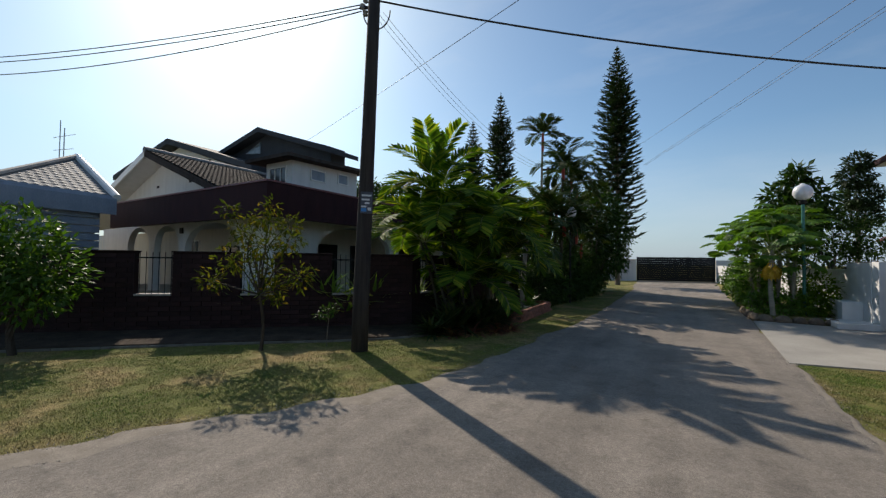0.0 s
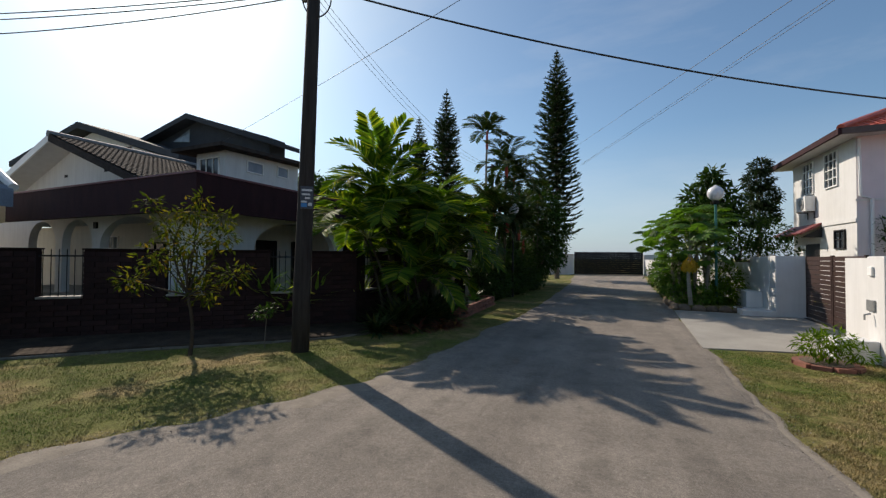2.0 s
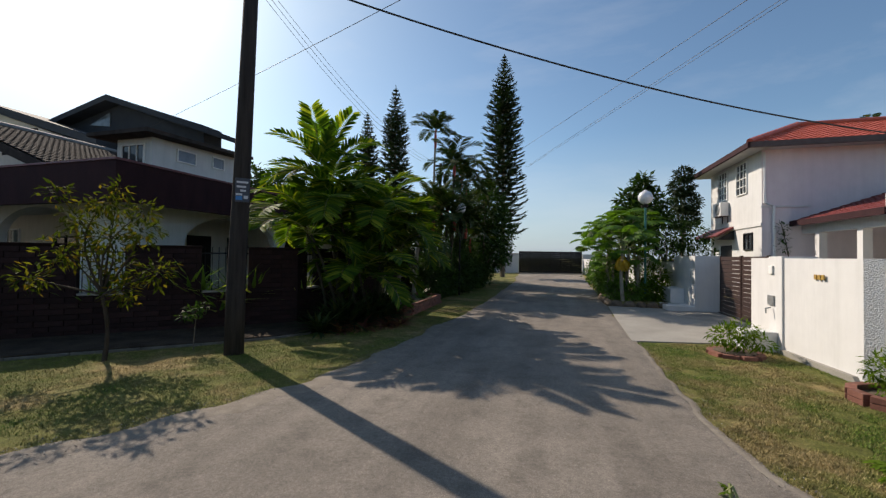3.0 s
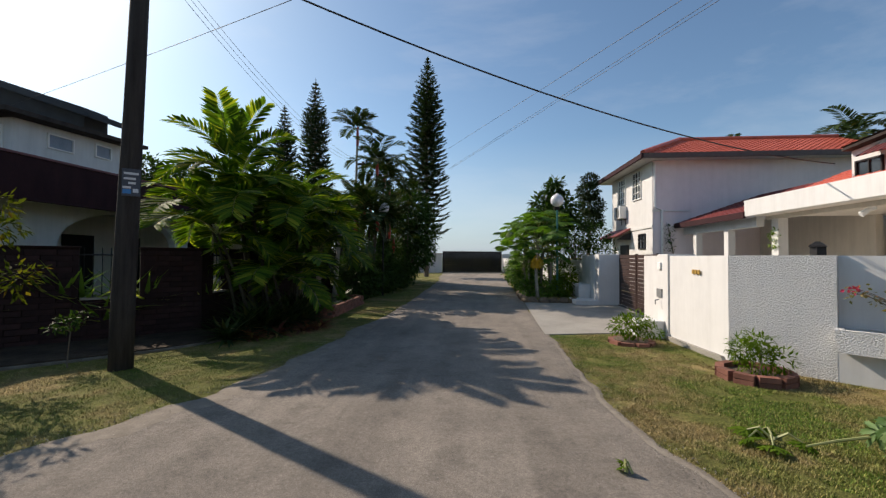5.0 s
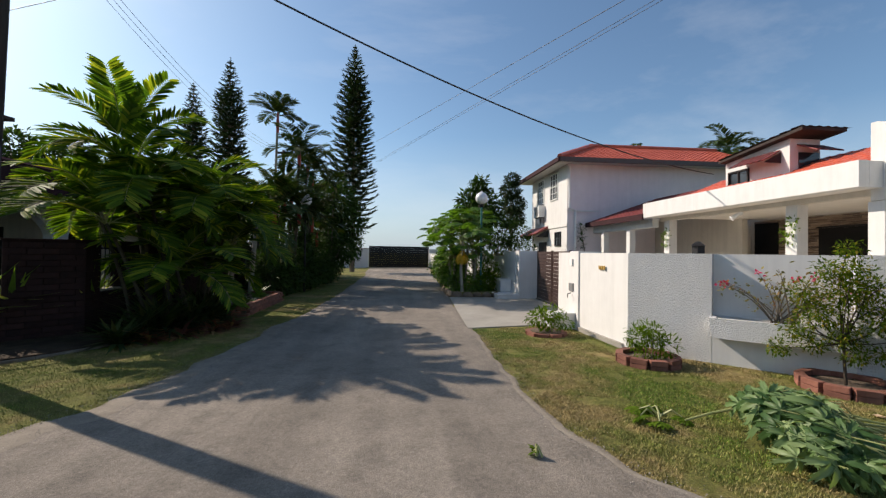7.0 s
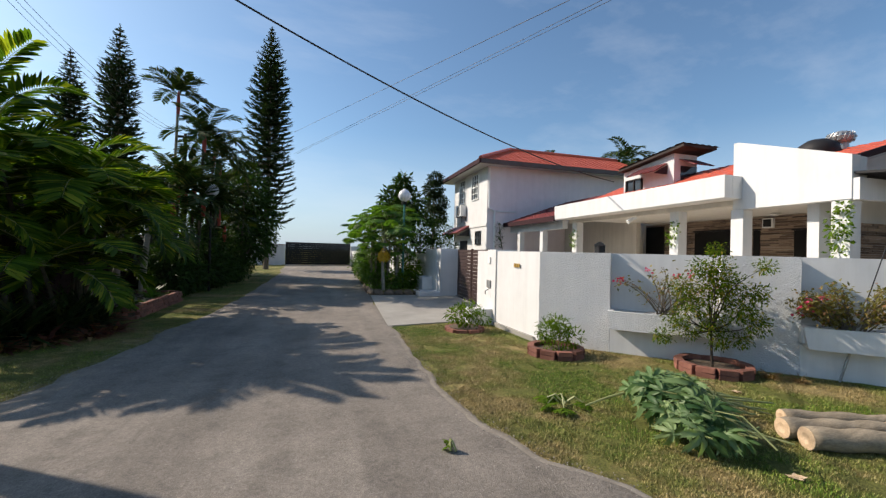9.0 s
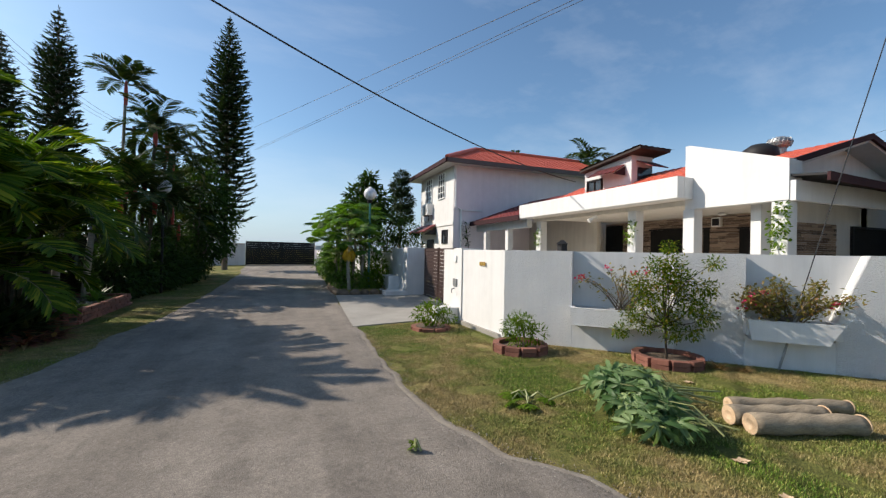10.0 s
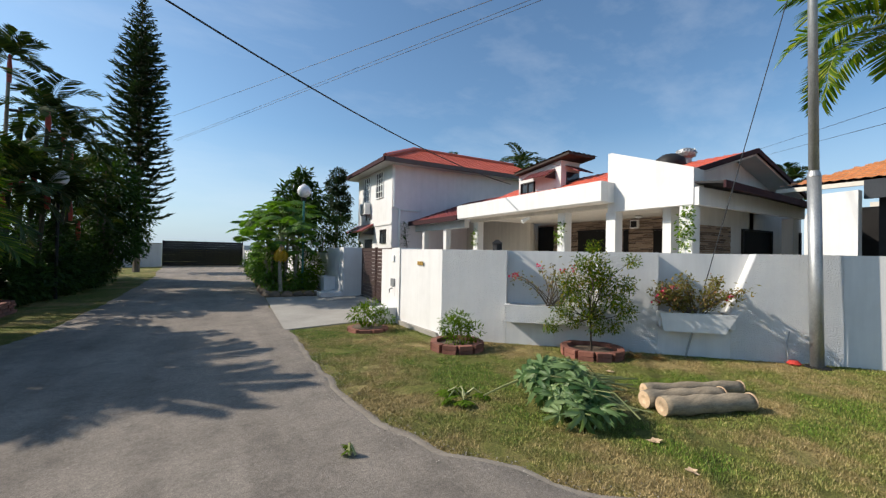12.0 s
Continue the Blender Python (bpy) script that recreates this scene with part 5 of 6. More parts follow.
def pine(at, height, spread, label):
    """A Norfolk pine: a straight trunk with level whorls of upcurved, needle-clad boughs."""
    th = thing("norfolk_pine", label, "pine tree", at, rng.uniform(0, 360), "norfolk pines")
    part("trunk", tube([(0, 0, -0.1), (0.03, 0.0, height * 0.5), (0, 0, height)], [0.2, 0.12, 0.015], 9), BARK, th)
    lv, st = Leaves(), bmesh.new()
    z, lev = height * 0.2, 0
    while z < height - 0.15:
        f = (z / height)
        reach = spread * (1 - math.exp(-4.2 * (1 - f))) + 0.04
        count = 8 if f < 0.85 else 6
        for k in range(count):
            a = 2 * math.pi * (k + 0.37 * lev + rng.uniform(-0.12, 0.12)) / count
            r = reach * rng.uniform(0.72, 1.12)
            s = np.linspace(0.08, 1.0, max(5, int(r / 0.075)))
            flat = np.array([math.cos(a), math.sin(a), 0])
            p = np.array([0, 0, z]) + flat * (s * r)[:, None] + np.array([0, 0, 1]) * (-0.10 * r * np.sin(s * 2.2) + 0.2 * r * s ** 3)[:, None]
            tube([tuple(q) for q in p[:: max(1, len(p) // 4)]], 0.014, 3, st, cap=False)
            sd = np.array([-math.sin(a), math.cos(a), 0])
            for sg in (-1, 0, 1):  # side and middle sprays
                n = len(s)
                w = flat * 0.7 + sd * sg * 0.8 + np.array([0, 0, 0.45]) + rng.normal(0, 0.18, (n, 3))
                lv.add(p, unit(w), np.array([0, 0, 1.0]) + rng.normal(0, 0.5, (n, 3)), rng.uniform(0.26, 0.46, n) * min(1.0, 0.3 + 3.2 * (1 - f)), 0.1 * min(1.0, 0.45 + 3 * (1 - f)))
        z += 0.27 + 0.2 * (1 - f) + rng.uniform(-0.03, 0.05)
        lev += 1
    q = np.stack([np.zeros(24), np.zeros(24), np.linspace(height - 0.7, height + 0.05, 24)], 1)
    lv.add(q, unit(rng.normal(0, 0.5, (24, 3)) + np.array([0, 0, 1.2])), rng.normal(0, 1, (24, 3)), 0.16, 0.05)
    tagged(part("bough", st, BARK, th), "", "", "", "stuff")
    lv.make("needles", PINE, th, "dark green needle sprays")


pine((-4.1, 31.0, 0), 17.4, 1.72, "very tall narrow dark green Norfolk pine")
pine((-11.9, 27.8, 0), 14.4, 1.25, "tall narrow Norfolk pine beyond the palms")
pine((-15.9, 31.0, 0), 13.9, 1.3, "tall narrow Norfolk pine beyond the palms")
broadleaf("broadleaf_tree", (-4.0, 21.5, 0), [(0.3, -0.3, 4.1, 1.3), (0.5, 0.6, 3.0, 1.4), (-0.3, -0.2, 2.4, 1.4), (0.6, -0.4, 1.7, 1.1), (-0.6, 0.8, 4.6, 1.0), (0.4, 1.5, 2.0, 1.2), (0.1, 0.2, 5.2, 0.7)], 11000, 0.2, 0.09, BUSH, BARK, "dense dark broadleaf tree beside the lane", r=0.13)
broadleaf("background_tree", (-16.5, 27.5, 0), [(0, 0, 6.6, 2.0), (2.2, 0.5, 6.2, 1.8), (-2.2, 0, 6.4, 1.9), (4.4, 0.5, 5.6, 1.8), (0.5, 0, 4.4, 2.0), (6.5, 0.6, 4.6, 2.0)], 5000, 0.34, 0.17, BUSH, BARK, "dark spreading tree behind the bungalow", r=0.2)
broadleaf("background_tree", (-25.0, 27.5, 0), [(0, 0, 7.8, 1.5), (1.8, 0.3, 7.3, 1.5), (-1.8, 0, 7.4, 1.4), (3.6, 0.2, 7.0, 1.4)], 3600, 0.34, 0.17, BUSH, BARK, "dark spreading tree behind the bungalow", r=0.2)
broadleaf("background_tree", (-8.6, 21.0, 0), [(0, 0, 2.6, 1.8), (1.6, -1.5, 1.8, 1.5), (1.8, 2, 2.6, 1.7), (0.5, -3.2, 2.2, 1.5)], 4200, 0.28, 0.12, BUSH, BARK, "dark garden tree behind the brown wall", r=0.15)
for x, y, s in [(-4.25, 20.2, 0.8), (-4.3, 13.9, 0.55), (-5.2, 24.5, 1.2), (-3.9, 19.3, 0.6), (-4.1, 16.4, 0.75), (-4.3, 15.0, 0.8), (-4.3, 17.6, 0.95), (-4.5, 14.2, 0.8), (-4.4, 22.5, 1.2), (-4.2, 15.9, 1.1), (-4.2, 17.5, 1.2), (-4.3, 18.9, 1.25), (-4.35, 14.5, 0.95), (-4.3, 16.7, 1.2), (-4.2, 20.0, 1.2), (-4.4, 13.6, 0.8)]:
    broadleaf("lane_shrub", (x, y, 0), [(0, 0, s * 0.75, s * 0.8), (0.2 * s, 0.4 * s, s * 0.5, s * 0.6), (-0.1, 0, s * 1.5, s * 0.6)], int(1900 * s), 0.17, 0.06, BUSH, BARK, "dark low shrub along the lane wall", "shrub", r=0.03, group="lane shrubs")

# glossy round shrub tree, sapling and small plants on the left verge
broadleaf("shrub_tree", (-9.0, 1.85, 0), [(0.1, 0.0, 1.55, 0.75), (-0.5, -0.4, 1.5, 0.7), (0.35, 0.25, 1.25, 0.6), (-0.2, 0.1, 1.95, 0.55), (0.15, 0.15, 0.95, 0.55), (-0.9, -0.7, 1.3, 0.7)], 3600, 0.13, 0.065, GLOSSY, DARKBARK, "dense glossy round shrub tree on the verge", r=0.06, droop=0.1)
sap = broadleaf("sapling", (-6.13, 4.17, 0), [(0.0, 0.0, 1.75, 0.33), (0.1, -0.12, 2.2, 0.26), (0.35, 0.22, 1.85, 0.3), (-0.35, -0.3, 1.55, 0.3), (0.42, 0.42, 1.25, 0.28), (-0.1, 0.15, 1.3, 0.32), (0.12, 0.05, 2.45, 0.18), (-0.4, -0.38, 2.35, 0.2), (-0.62, -0.52, 1.2, 0.24), (0.2, 0.1, 0.98, 0.24), (0.3, 0.3, 2.15, 0.22), (-0.25, -0.2, 1.95, 0.26)], 1500, 0.115, 0.042, OLIVE, DARKBARK, "slender young tree with sparse yellow-green leaves", trunk_h=0.95, r=0.034, stems=1, shell=0.15)
tp = broadleaf("potted_stem_plant", (-5.5, 5.05, 0), [(0, 0, 0.62, 0.14), (0.12, 0.05, 0.7, 0.1), (-0.12, -0.06, 0.58, 0.1)], 160, 0.08, 0.03, BUSH, BARK, "thin-stemmed little plant beside the brown wall", "plant", trunk_h=0.5, r=0.01)


def rosette(name, at, n, size, width, mat, label, category="plant", rise=(0.3, 1.3), group="", curl=0.35):
    """A tuft of strap leaves from one foot."""
    th = thing(name, label, category, at, 0, group)
    lv = Leaves()
    for k in range(n):
        a, r = 2.4 * k, rng.uniform(*rise)
        w = np.array([math.cos(a) * math.cos(r), math.sin(a) * math.cos(r), math.sin(r)])
        lv.add(rng.normal(0, size * 0.06, 3) * np.array([1, 1, 0.2]), w, np.array([0, 0, 1.0]) - w * 0.3, size * rng.uniform(0.7, 1.1), width)
    lv.make("leaves", mat, th, "", 0.2, curl)
    return th


# plants seen through the barred openings
for x, y, z in ((-6.75, 6.75, 0.75), (-6.95, 6.55, 1.1), (-6.55, 6.95, 1.0), (-6.3, 7.2, 1.1), (-7.2, 6.4, 1.2)):
    rosette("dracaena", (x, y, z - 0.6), 30, 0.95, 0.085, STRAP, "variegated strap-leaf plant behind the brown wall", rise=(0.5, 1.4), group="plants behind the wall")
for x, y in ((-8.3, 5.7), (-5.85, 8.2), (-8.5, 5.4), (-5.8, 9.2)):
    rosette("dracaena", (x, y, 0.3), 34, 1.05, 0.075, STRAP, "variegated strap-leaf plant behind the brown wall", rise=(0.6, 1.4), group="plants behind the wall")
rt = thing("flower_pot", "orange-red flowering pot plant behind the brown wall", "pot plant", (-8.1, 5.95, 0))
part("pot", lathe([(0.16, 0), (0.22, 0.75), (0.24, 0.78), (0.2, 0.8)], 14), BRICK, rt)
lv = Leaves()
p, d = crown_points([(0, 0, 0.95, 0.25)], 260, 0.3)
lv.add(p, d, np.array([0, 0, 1.0]), 0.1, 0.05)
lv.make("blooms", REDLEAF, rt)
for x, y, s in [(-3.85, 7.55, 0.55), (-3.5, 7.95, 0.5), (-4.1, 7.15, 0.48), (-3.35, 8.45, 0.45), (-3.6, 8.4, 0.55)]:
    rosette("bromeliad", (x, y, 0), 30, s, 0.075, REDLEAF, "low dry red-brown rosette plant by the palms", rise=(0.05, 0.9), group="bromeliads")
for x, y, s in [(-4.45, 7.4, 0.8), (-4.1, 9.3, 0.7), (-4.25, 8.5, 0.9), (-4.4, 6.9, 0.6), (-3.9, 9.0, 0.5), (-4.5, 7.9, 0.9), (-4.3, 7.7, 1.1), (-4.0, 8.3, 0.9), (-4.2, 9.0, 1.1), (-3.9, 8.7, 0.8), (-4.4, 9.6, 1.0)]:
    rosette("fern", (x, y, 0), 70, s, 0.08, DARKPALM, "dark ferny undergrowth at the foot of the palms", rise=(0.3, 1.3), group="ferns under the palms")

# brick-edged bed by the lane
bed = thing("brick_bed", "low brick-edged planting bed beside the lane", "planter")
part("bed_soil", prism([(-5.45, 9.35), (-4.1, 9.32), (-3.62, 9.8), (-3.75, 12.8), (-5.45, 12.95)], -0.05, 0.2), mottled("bed_soil_dark", (0.05, 0.036, 0.025), (0.1, 0.075, 0.055), 15, 0.95, 0.8, 0.03, 50), bed)
me_b = mesh_of(box(0, 0.215, 0, 0.1, 0, 0.066, bevel=0.006), "brick", BRICK)


def brick_line(parent, p, q, courses, z0=0.0, gap=0.012):
    """Courses of bricks laid from p to q, in running bond."""
    m, n = frame_on(p, q)
    cnt = max(1, int(round(n / (0.215 + gap))))
    for c in range(courses):
        for k in range(cnt):
            x = (k + 0.5 * (c % 2)) * (n / cnt)
            if x + 0.2 > n + 0.05:
                continue
            piece("brick", me_b, m @ pose(x + rng.uniform(-0.006, 0.006), rng.uniform(-0.008, 0.008), z0 + c * 0.074, rng.uniform(-1, 1), rng.uniform(-1, 1), rng.uniform(-2, 2)), parent)


for p, q in (((-5.45, 9.28), (-4.08, 9.24)), ((-4.08, 9.24), (-3.55, 9.76)), ((-3.55, 9.76), (-3.68, 12.85)), ((-3.68, 12.85), (-5.45, 13.02))):
    brick_line(bed, p, q, 4)
for x, y, s in [(-4.1, 11.9, 0.5), (-4.0, 10.6, 0.35), (-4.2, 12.4, 0.3)]:
    rosette("croton", (x, y, 0.18), 22, s, 0.11, PAPAYA, "bright green broad-leaved plant in the brick bed", rise=(0.3, 1.3), group="plants in the bed")
st = thing("bed_pebbles", "loose grey pebbles in the brick bed", "pebbles", kind="stuff")
bm = bmesh.new()
for k in range(150):
    r = rng.uniform(0.02, 0.05)
    bmesh.ops.create_icosphere(bm, subdivisions=1, radius=r, matrix=Matrix.Translation((rng.uniform(-4.6, -3.8), rng.uniform(9.9, 12.7), 0.2 + r * 0.4)) @ Matrix.Diagonal((1, 0.8, 0.6, 1)))
part("pebbles", bm, CONCRETE, st)


def globe_lamp(at, height, label, post):
    th = thing("garden_lamp", label, "lamp", at, 0, "garden lamps")
    part("post", tube([(0, 0, -0.05), (0, 0, height - 0.25)], 0.04, 10), post, th)
    part("holder", lathe([(0.05, -0.05), (0.09, 0.0), (0.1, 0.05), (0.06, 0.07)], 12, at=(0, 0, height - 0.3)), DARKMETAL, th)
    bm = bmesh.new()
    bmesh.ops.create_uvsphere(bm, u_segments=24, v_segments=14, radius=0.235, matrix=Matrix.Translation((0, 0, height)))
    part("globe", bm, GLOBE, th, "milky white globe", True)
    part("cap", lathe([(0.07, 0), (0.06, 0.03), (0.02, 0.05)], 12, at=(0, 0, height + 0.215)), TRIMWHITE, th)


GLOBE = Mat("milky_globe_plastic", 0.25, 0, 0.5)
GLOBE.color(GLOBE.ramp(GLOBE.noise(3, 3), [(0.3, (0.62, 0.62, 0.64)), (0.7, (0.75, 0.75, 0.77))]))
GLOBE = GLOBE.m
TEAL = mottled("teal_painted_post", (0.02, 0.13, 0.11), (0.03, 0.19, 0.15), 8, 0.5, 0.1, 0.001, 70)
globe_lamp((2.94, 15.08, 0), 3.66, "white globe garden lamp on a green post", TEAL)
globe_lamp((-3.75, 15.6, 0), 3.5, "white globe garden lamp among the palms", DARKMETAL)

# ---- planted bed right of the lane ----
rb = thing("stone_bed", "planting bed edged with rough brown stones", "planter")
part("bed_soil", prism([(1.72, 14.0), (3.5, 14.1), (3.9, 15.6), (3.6, 22), (1.85, 22), (1.68, 16.3)], -0.05, 0.14), SOIL, rb)
ROCK = mottled("brown_edging_stone", (0.11, 0.08, 0.055), (0.2, 0.15, 0.105), 6, 0.9, 0.7, 0.012, 40, pick=True)
bm = bmesh.new()
bmesh.ops.create_icosphere(bm, subdivisions=2, radius=0.5)
for v in bm.verts:
    v.co *= 1 + 0.22 * noise.noise(v.co * 2.4)
    v.co.z = max(v.co.z, -0.28)
me_r = mesh_of(bm, "edging_stone", ROCK, True)
edge = [(1.68, 16.6), (1.66, 14.6), (1.72, 13.98), (2.1, 13.82), (3.45, 13.95)]
for (xa, ya), (xb, yb) in zip(edge, edge[1:]):
    k = max(1, int(math.hypot(xb - xa, yb - ya) / 0.3))
    for i in range(k):
        s = rng.uniform(0.9, 1.15)
        piece("edging_stone", me_r, pose(xa + (xb - xa) * (i + 0.5) / k, ya + (yb - ya) * (i + 0.5) / k, 0.07, 0, 0, math.degrees(math.atan2(yb - ya, xb - xa)) + rng.uniform(-12, 12)) @ Matrix.Diagonal((0.36 * s, 0.24, 0.26 * s, 1)), rb)


def papaya(at, height, n, size, label, reach=0.7, yellow=False):
    """A papaya tree: bare ringed stem with a head of hand-shaped leaves on long stalks."""
    th = thing("papaya_tree", label, "papaya tree", at, rng.uniform(0, 360), "papaya trees")
    k = 12
    part("trunk", tube([(0.04 * math.sin(i * 0.6), 0.03 * math.cos(i * 0.5), height * i / k - 0.03) for i in range(k + 1)], [0.06 * (1.1 - 0.45 * i / k) + 0.004 * (i % 2) for i in range(k + 1)], 9), PALEBARK, th)
    lv, stems = Leaves(), bmesh.new()
    for j in range(n):
        a, e = 2.4 * j, 1.2 - 1.5 * (n - j) / n + rng.uniform(-0.1, 0.1)
        r = reach * rng.uniform(0.8, 1.2)
        s = (0, 0, height - 0.02 * (n - j))
        palmate(lv, stems, s, (math.cos(a) * math.cos(e) * r, math.sin(a) * math.cos(e) * r, height + math.sin(e) * r), size * rng.uniform(0.8, 1.15))
    part("leaf_stalk", stems, STALK, th)
    lv.make("crown", PAPAYA, th)
    if yellow:
        lv, stems = Leaves(), bmesh.new()
        for j in range(5):
            a = 1.3 * j
            palmate(lv, stems, (0, 0, height * 0.82), (math.cos(a) * 0.17, math.sin(a) * 0.17, height * 0.7), 0.3, 7, (math.cos(a), math.sin(a), 0.3))
        part("dead_stalks", stems, YELLOW, th)
        lv.make("dead_leaves", YELLOW, th, "hanging yellow dead leaves")
    return th


papaya((2.12, 14.45, 0), 2.0, 18, 0.42, "papaya tree with yellow dying lower leaves", 0.75, True)
for x, y, h, n, s, r in [(2.5, 15.8, 2.5, 24, 0.42, 0.85), (1.95, 16.6, 2.3, 22, 0.42, 0.85), (2.9, 16.6, 2.7, 24, 0.42, 0.85), (2.2, 18.2, 2.5, 22, 0.45, 0.95), (2.75, 15.2, 1.7, 18, 0.36, 0.7), (1.9, 20.0, 2.2, 18, 0.5, 1.0), (2.6, 17.2, 2.8, 22, 0.42, 0.85), (2.0, 15.6, 1.6, 20, 0.34, 0.65), (1.78, 15.5, 1.2, 16, 0.3, 0.5)]:
    papaya((x, y, 0), h, n, s, "leafy green papaya tree in the bed", r)
broadleaf("bed_shrub", (2.2, 16.4, 0), [(-0.3, -0.6, 0.6, 0.55), (0.3, 0.4, 0.9, 0.7), (-0.2, 1.4, 0.8, 0.7), (-0.1, 2.8, 0.9, 0.9), (0.6, -1.2, 0.45, 0.4)], 3200, 0.15, 0.06, PAPAYA, BARK, "thick green shrub filling the bed", "shrub", r=0.03, group="bed shrubs")
broadleaf("bed_shrub", (1.95, 15.4, 0), [(0.0, -0.5, 0.45, 0.42), (-0.1, 0.3, 0.75, 0.55), (-0.15, 1.3, 0.9, 0.6), (-0.1, 2.4, 1.0, 0.7), (0.5, -0.7, 0.35, 0.35), (0.9, -0.6, 0.4, 0.35), (0.1, 3.6, 1.0, 0.8)], 4200, 0.13, 0.055, PAPAYA, BARK, "fresh green shrub spilling over the stone edge", "shrub", r=0.03, group="bed shrubs")
broadleaf("bed_shrub", (3.3, 15.3, 0), [(0, 0, 0.6, 0.45), (0.1, 0.6, 0.9, 0.5), (-0.2, -0.4, 0.4, 0.4)], 1800, 0.13, 0.05, SHRUB, BARK, "feathery green shrub beside the gate pillar", "shrub", r=0.03, group="bed shrubs")
broadleaf("garden_tree", (4.45, 18.8, 0), [(0, 0, 2.6, 1.0), (-0.9, 0.3, 2.9, 0.8), (0.8, 0.2, 2.5, 0.9), (-0.3, -0.3, 1.8, 0.9), (0.9, -0.6, 1.7, 0.8), (-1.3, 0, 2.0, 0.8)], 4200, 0.17, 0.065, BUSH, BARK, "dark bushy garden tree behind the white pillar", r=0.1)
broadleaf("columnar_tree", (6.1, 22.5, 0), [(0, 0, 3.6, 0.75), (0.1, 0, 4.4, 0.7), (-0.1, 0, 5.2, 0.6), (0.05, 0, 5.8, 0.45)], 5000, 0.18, 0.07, PINE, BARK, "dark columnar tree beside the house", r=0.1)
broadleaf("breadfruit_tree", (3.55, 19.3, 0), [(0, 0, 4.55, 0.6), (-0.45, 0.1, 4.0, 0.65), (0.5, 0, 4.05, 0.65), (0.05, 0, 5.0, 0.4), (0.0, -0.3, 3.5, 0.7), (-0.7, 0, 3.4, 0.5), (0.75, 0.1, 3.4, 0.5)], 1500, 0.36, 0.13, BUSH, PALEBARK, "big-leaved tree rising above the papaya trees", trunk_h=2.6, r=0.08, droop=0.5, shell=0.3)

# far palms over the roofs, and the palm past the lamp column
palm("coconut_palm", (18.2, 21.0, 0), 7.6, 18, "far coconut palm behind the red roofs", DARKPALM, 1.8, 0.6, 0.07, 0.12, (-0.6, 1.3), 1.4, None, (0, 0), BARK, 24, "far coconut palms")
palm("coconut_palm", (18.4, 31.0, 0), 9.2, 16, "far coconut palm behind the red roofs", DARKPALM, 1.9, 0.6, 0.08, 0.12, (-0.5, 1.3), 1.4, None, (0, 0), BARK, 24, "far coconut palms")
palm("coconut_palm", (22.6, 8.0, 0), 4.9, 18, "far palm beyond the gable roof", DARKPALM, 1.1, 0.6, 0.06, 0.12, (-0.6, 1.4), 1.2, None, (0, 0), BARK, 24, "far coconut palms")
palm("garden_palm", (9.5, 1.75, 0), 5.2, 16, "tall palm with drooping yellow-green fronds by the lamp column", PALM, 1.85, 0.6, 0.04, 0.11, (-0.2, 1.3), 1.6, None, (0, 0.1), None, 46)

# ---- right verge: brick rings with bushes ----
RINGSOIL = mottled("dry_ring_soil", (0.09, 0.065, 0.045), (0.17, 0.125, 0.085), 15, 0.95, 0.8, 0.02, 60)


def brick_ring(at, sides, radius, courses, label, squash=1.0):
    th = thing("brick_planter", label, "planter", (*at, 0), rng.uniform(0, 60), "brick ring planters")
    part("soil", prism([(radius * 0.9 * math.cos(2 * math.pi * k / sides), squash * radius * 0.9 * math.sin(2 * math.pi * k / sides)) for k in range(sides)], -0.03, 0.07), RINGSOIL, th)
    for c in range(courses):
        for k in range(sides):
            a = 2 * math.pi * k / sides
            piece("brick", me_b, pose(radius * math.cos(a), squash * radius * math.sin(a), c * 0.07 - 0.004, rng.uniform(-1.5, 1.5), rng.uniform(-2, 2), math.degrees(a) + 90 + rng.uniform(-2.5, 2.5)) @ Matrix.Translation((-0.107, -0.05, 0)), th)
    return th


brick_ring((2.84, 7.62), 9, 0.335, 1, "ring of terracotta bricks round a small bush")
brick_ring((3.62, 5.58), 10, 0.37, 2, "ring of terracotta bricks round a small bush")
brick_ring((5.3, 4.35), 11, 0.405, 2, "wide ring of terracotta bricks round a young tree")
broadleaf("small_bush", (2.84, 7.62, 0), [(0, 0, 0.3, 0.26), (0.15, 0.1, 0.4, 0.2), (-0.2, -0.1, 0.35, 0.2), (0.3, -0.15, 0.25, 0.16)], 650, 0.11, 0.027, SHRUB, BARK, "small green bush in a brick ring", "bush", trunk_h=0.08, r=0.012, stems=2, group="ring bushes")
broadleaf("small_bush", (3.62, 5.6, 0), [(0, 0, 0.3, 0.26), (0.16, 0.1, 0.42, 0.18), (-0.17, -0.05, 0.4, 0.18), (0.22, -0.12, 0.28, 0.18), (0, 0, 0.5, 0.14)], 780, 0.085, 0.024, SHRUB, BARK, "small green bush in a brick ring", "bush", trunk_h=0.08, r=0.012, stems=2, group="ring bushes")
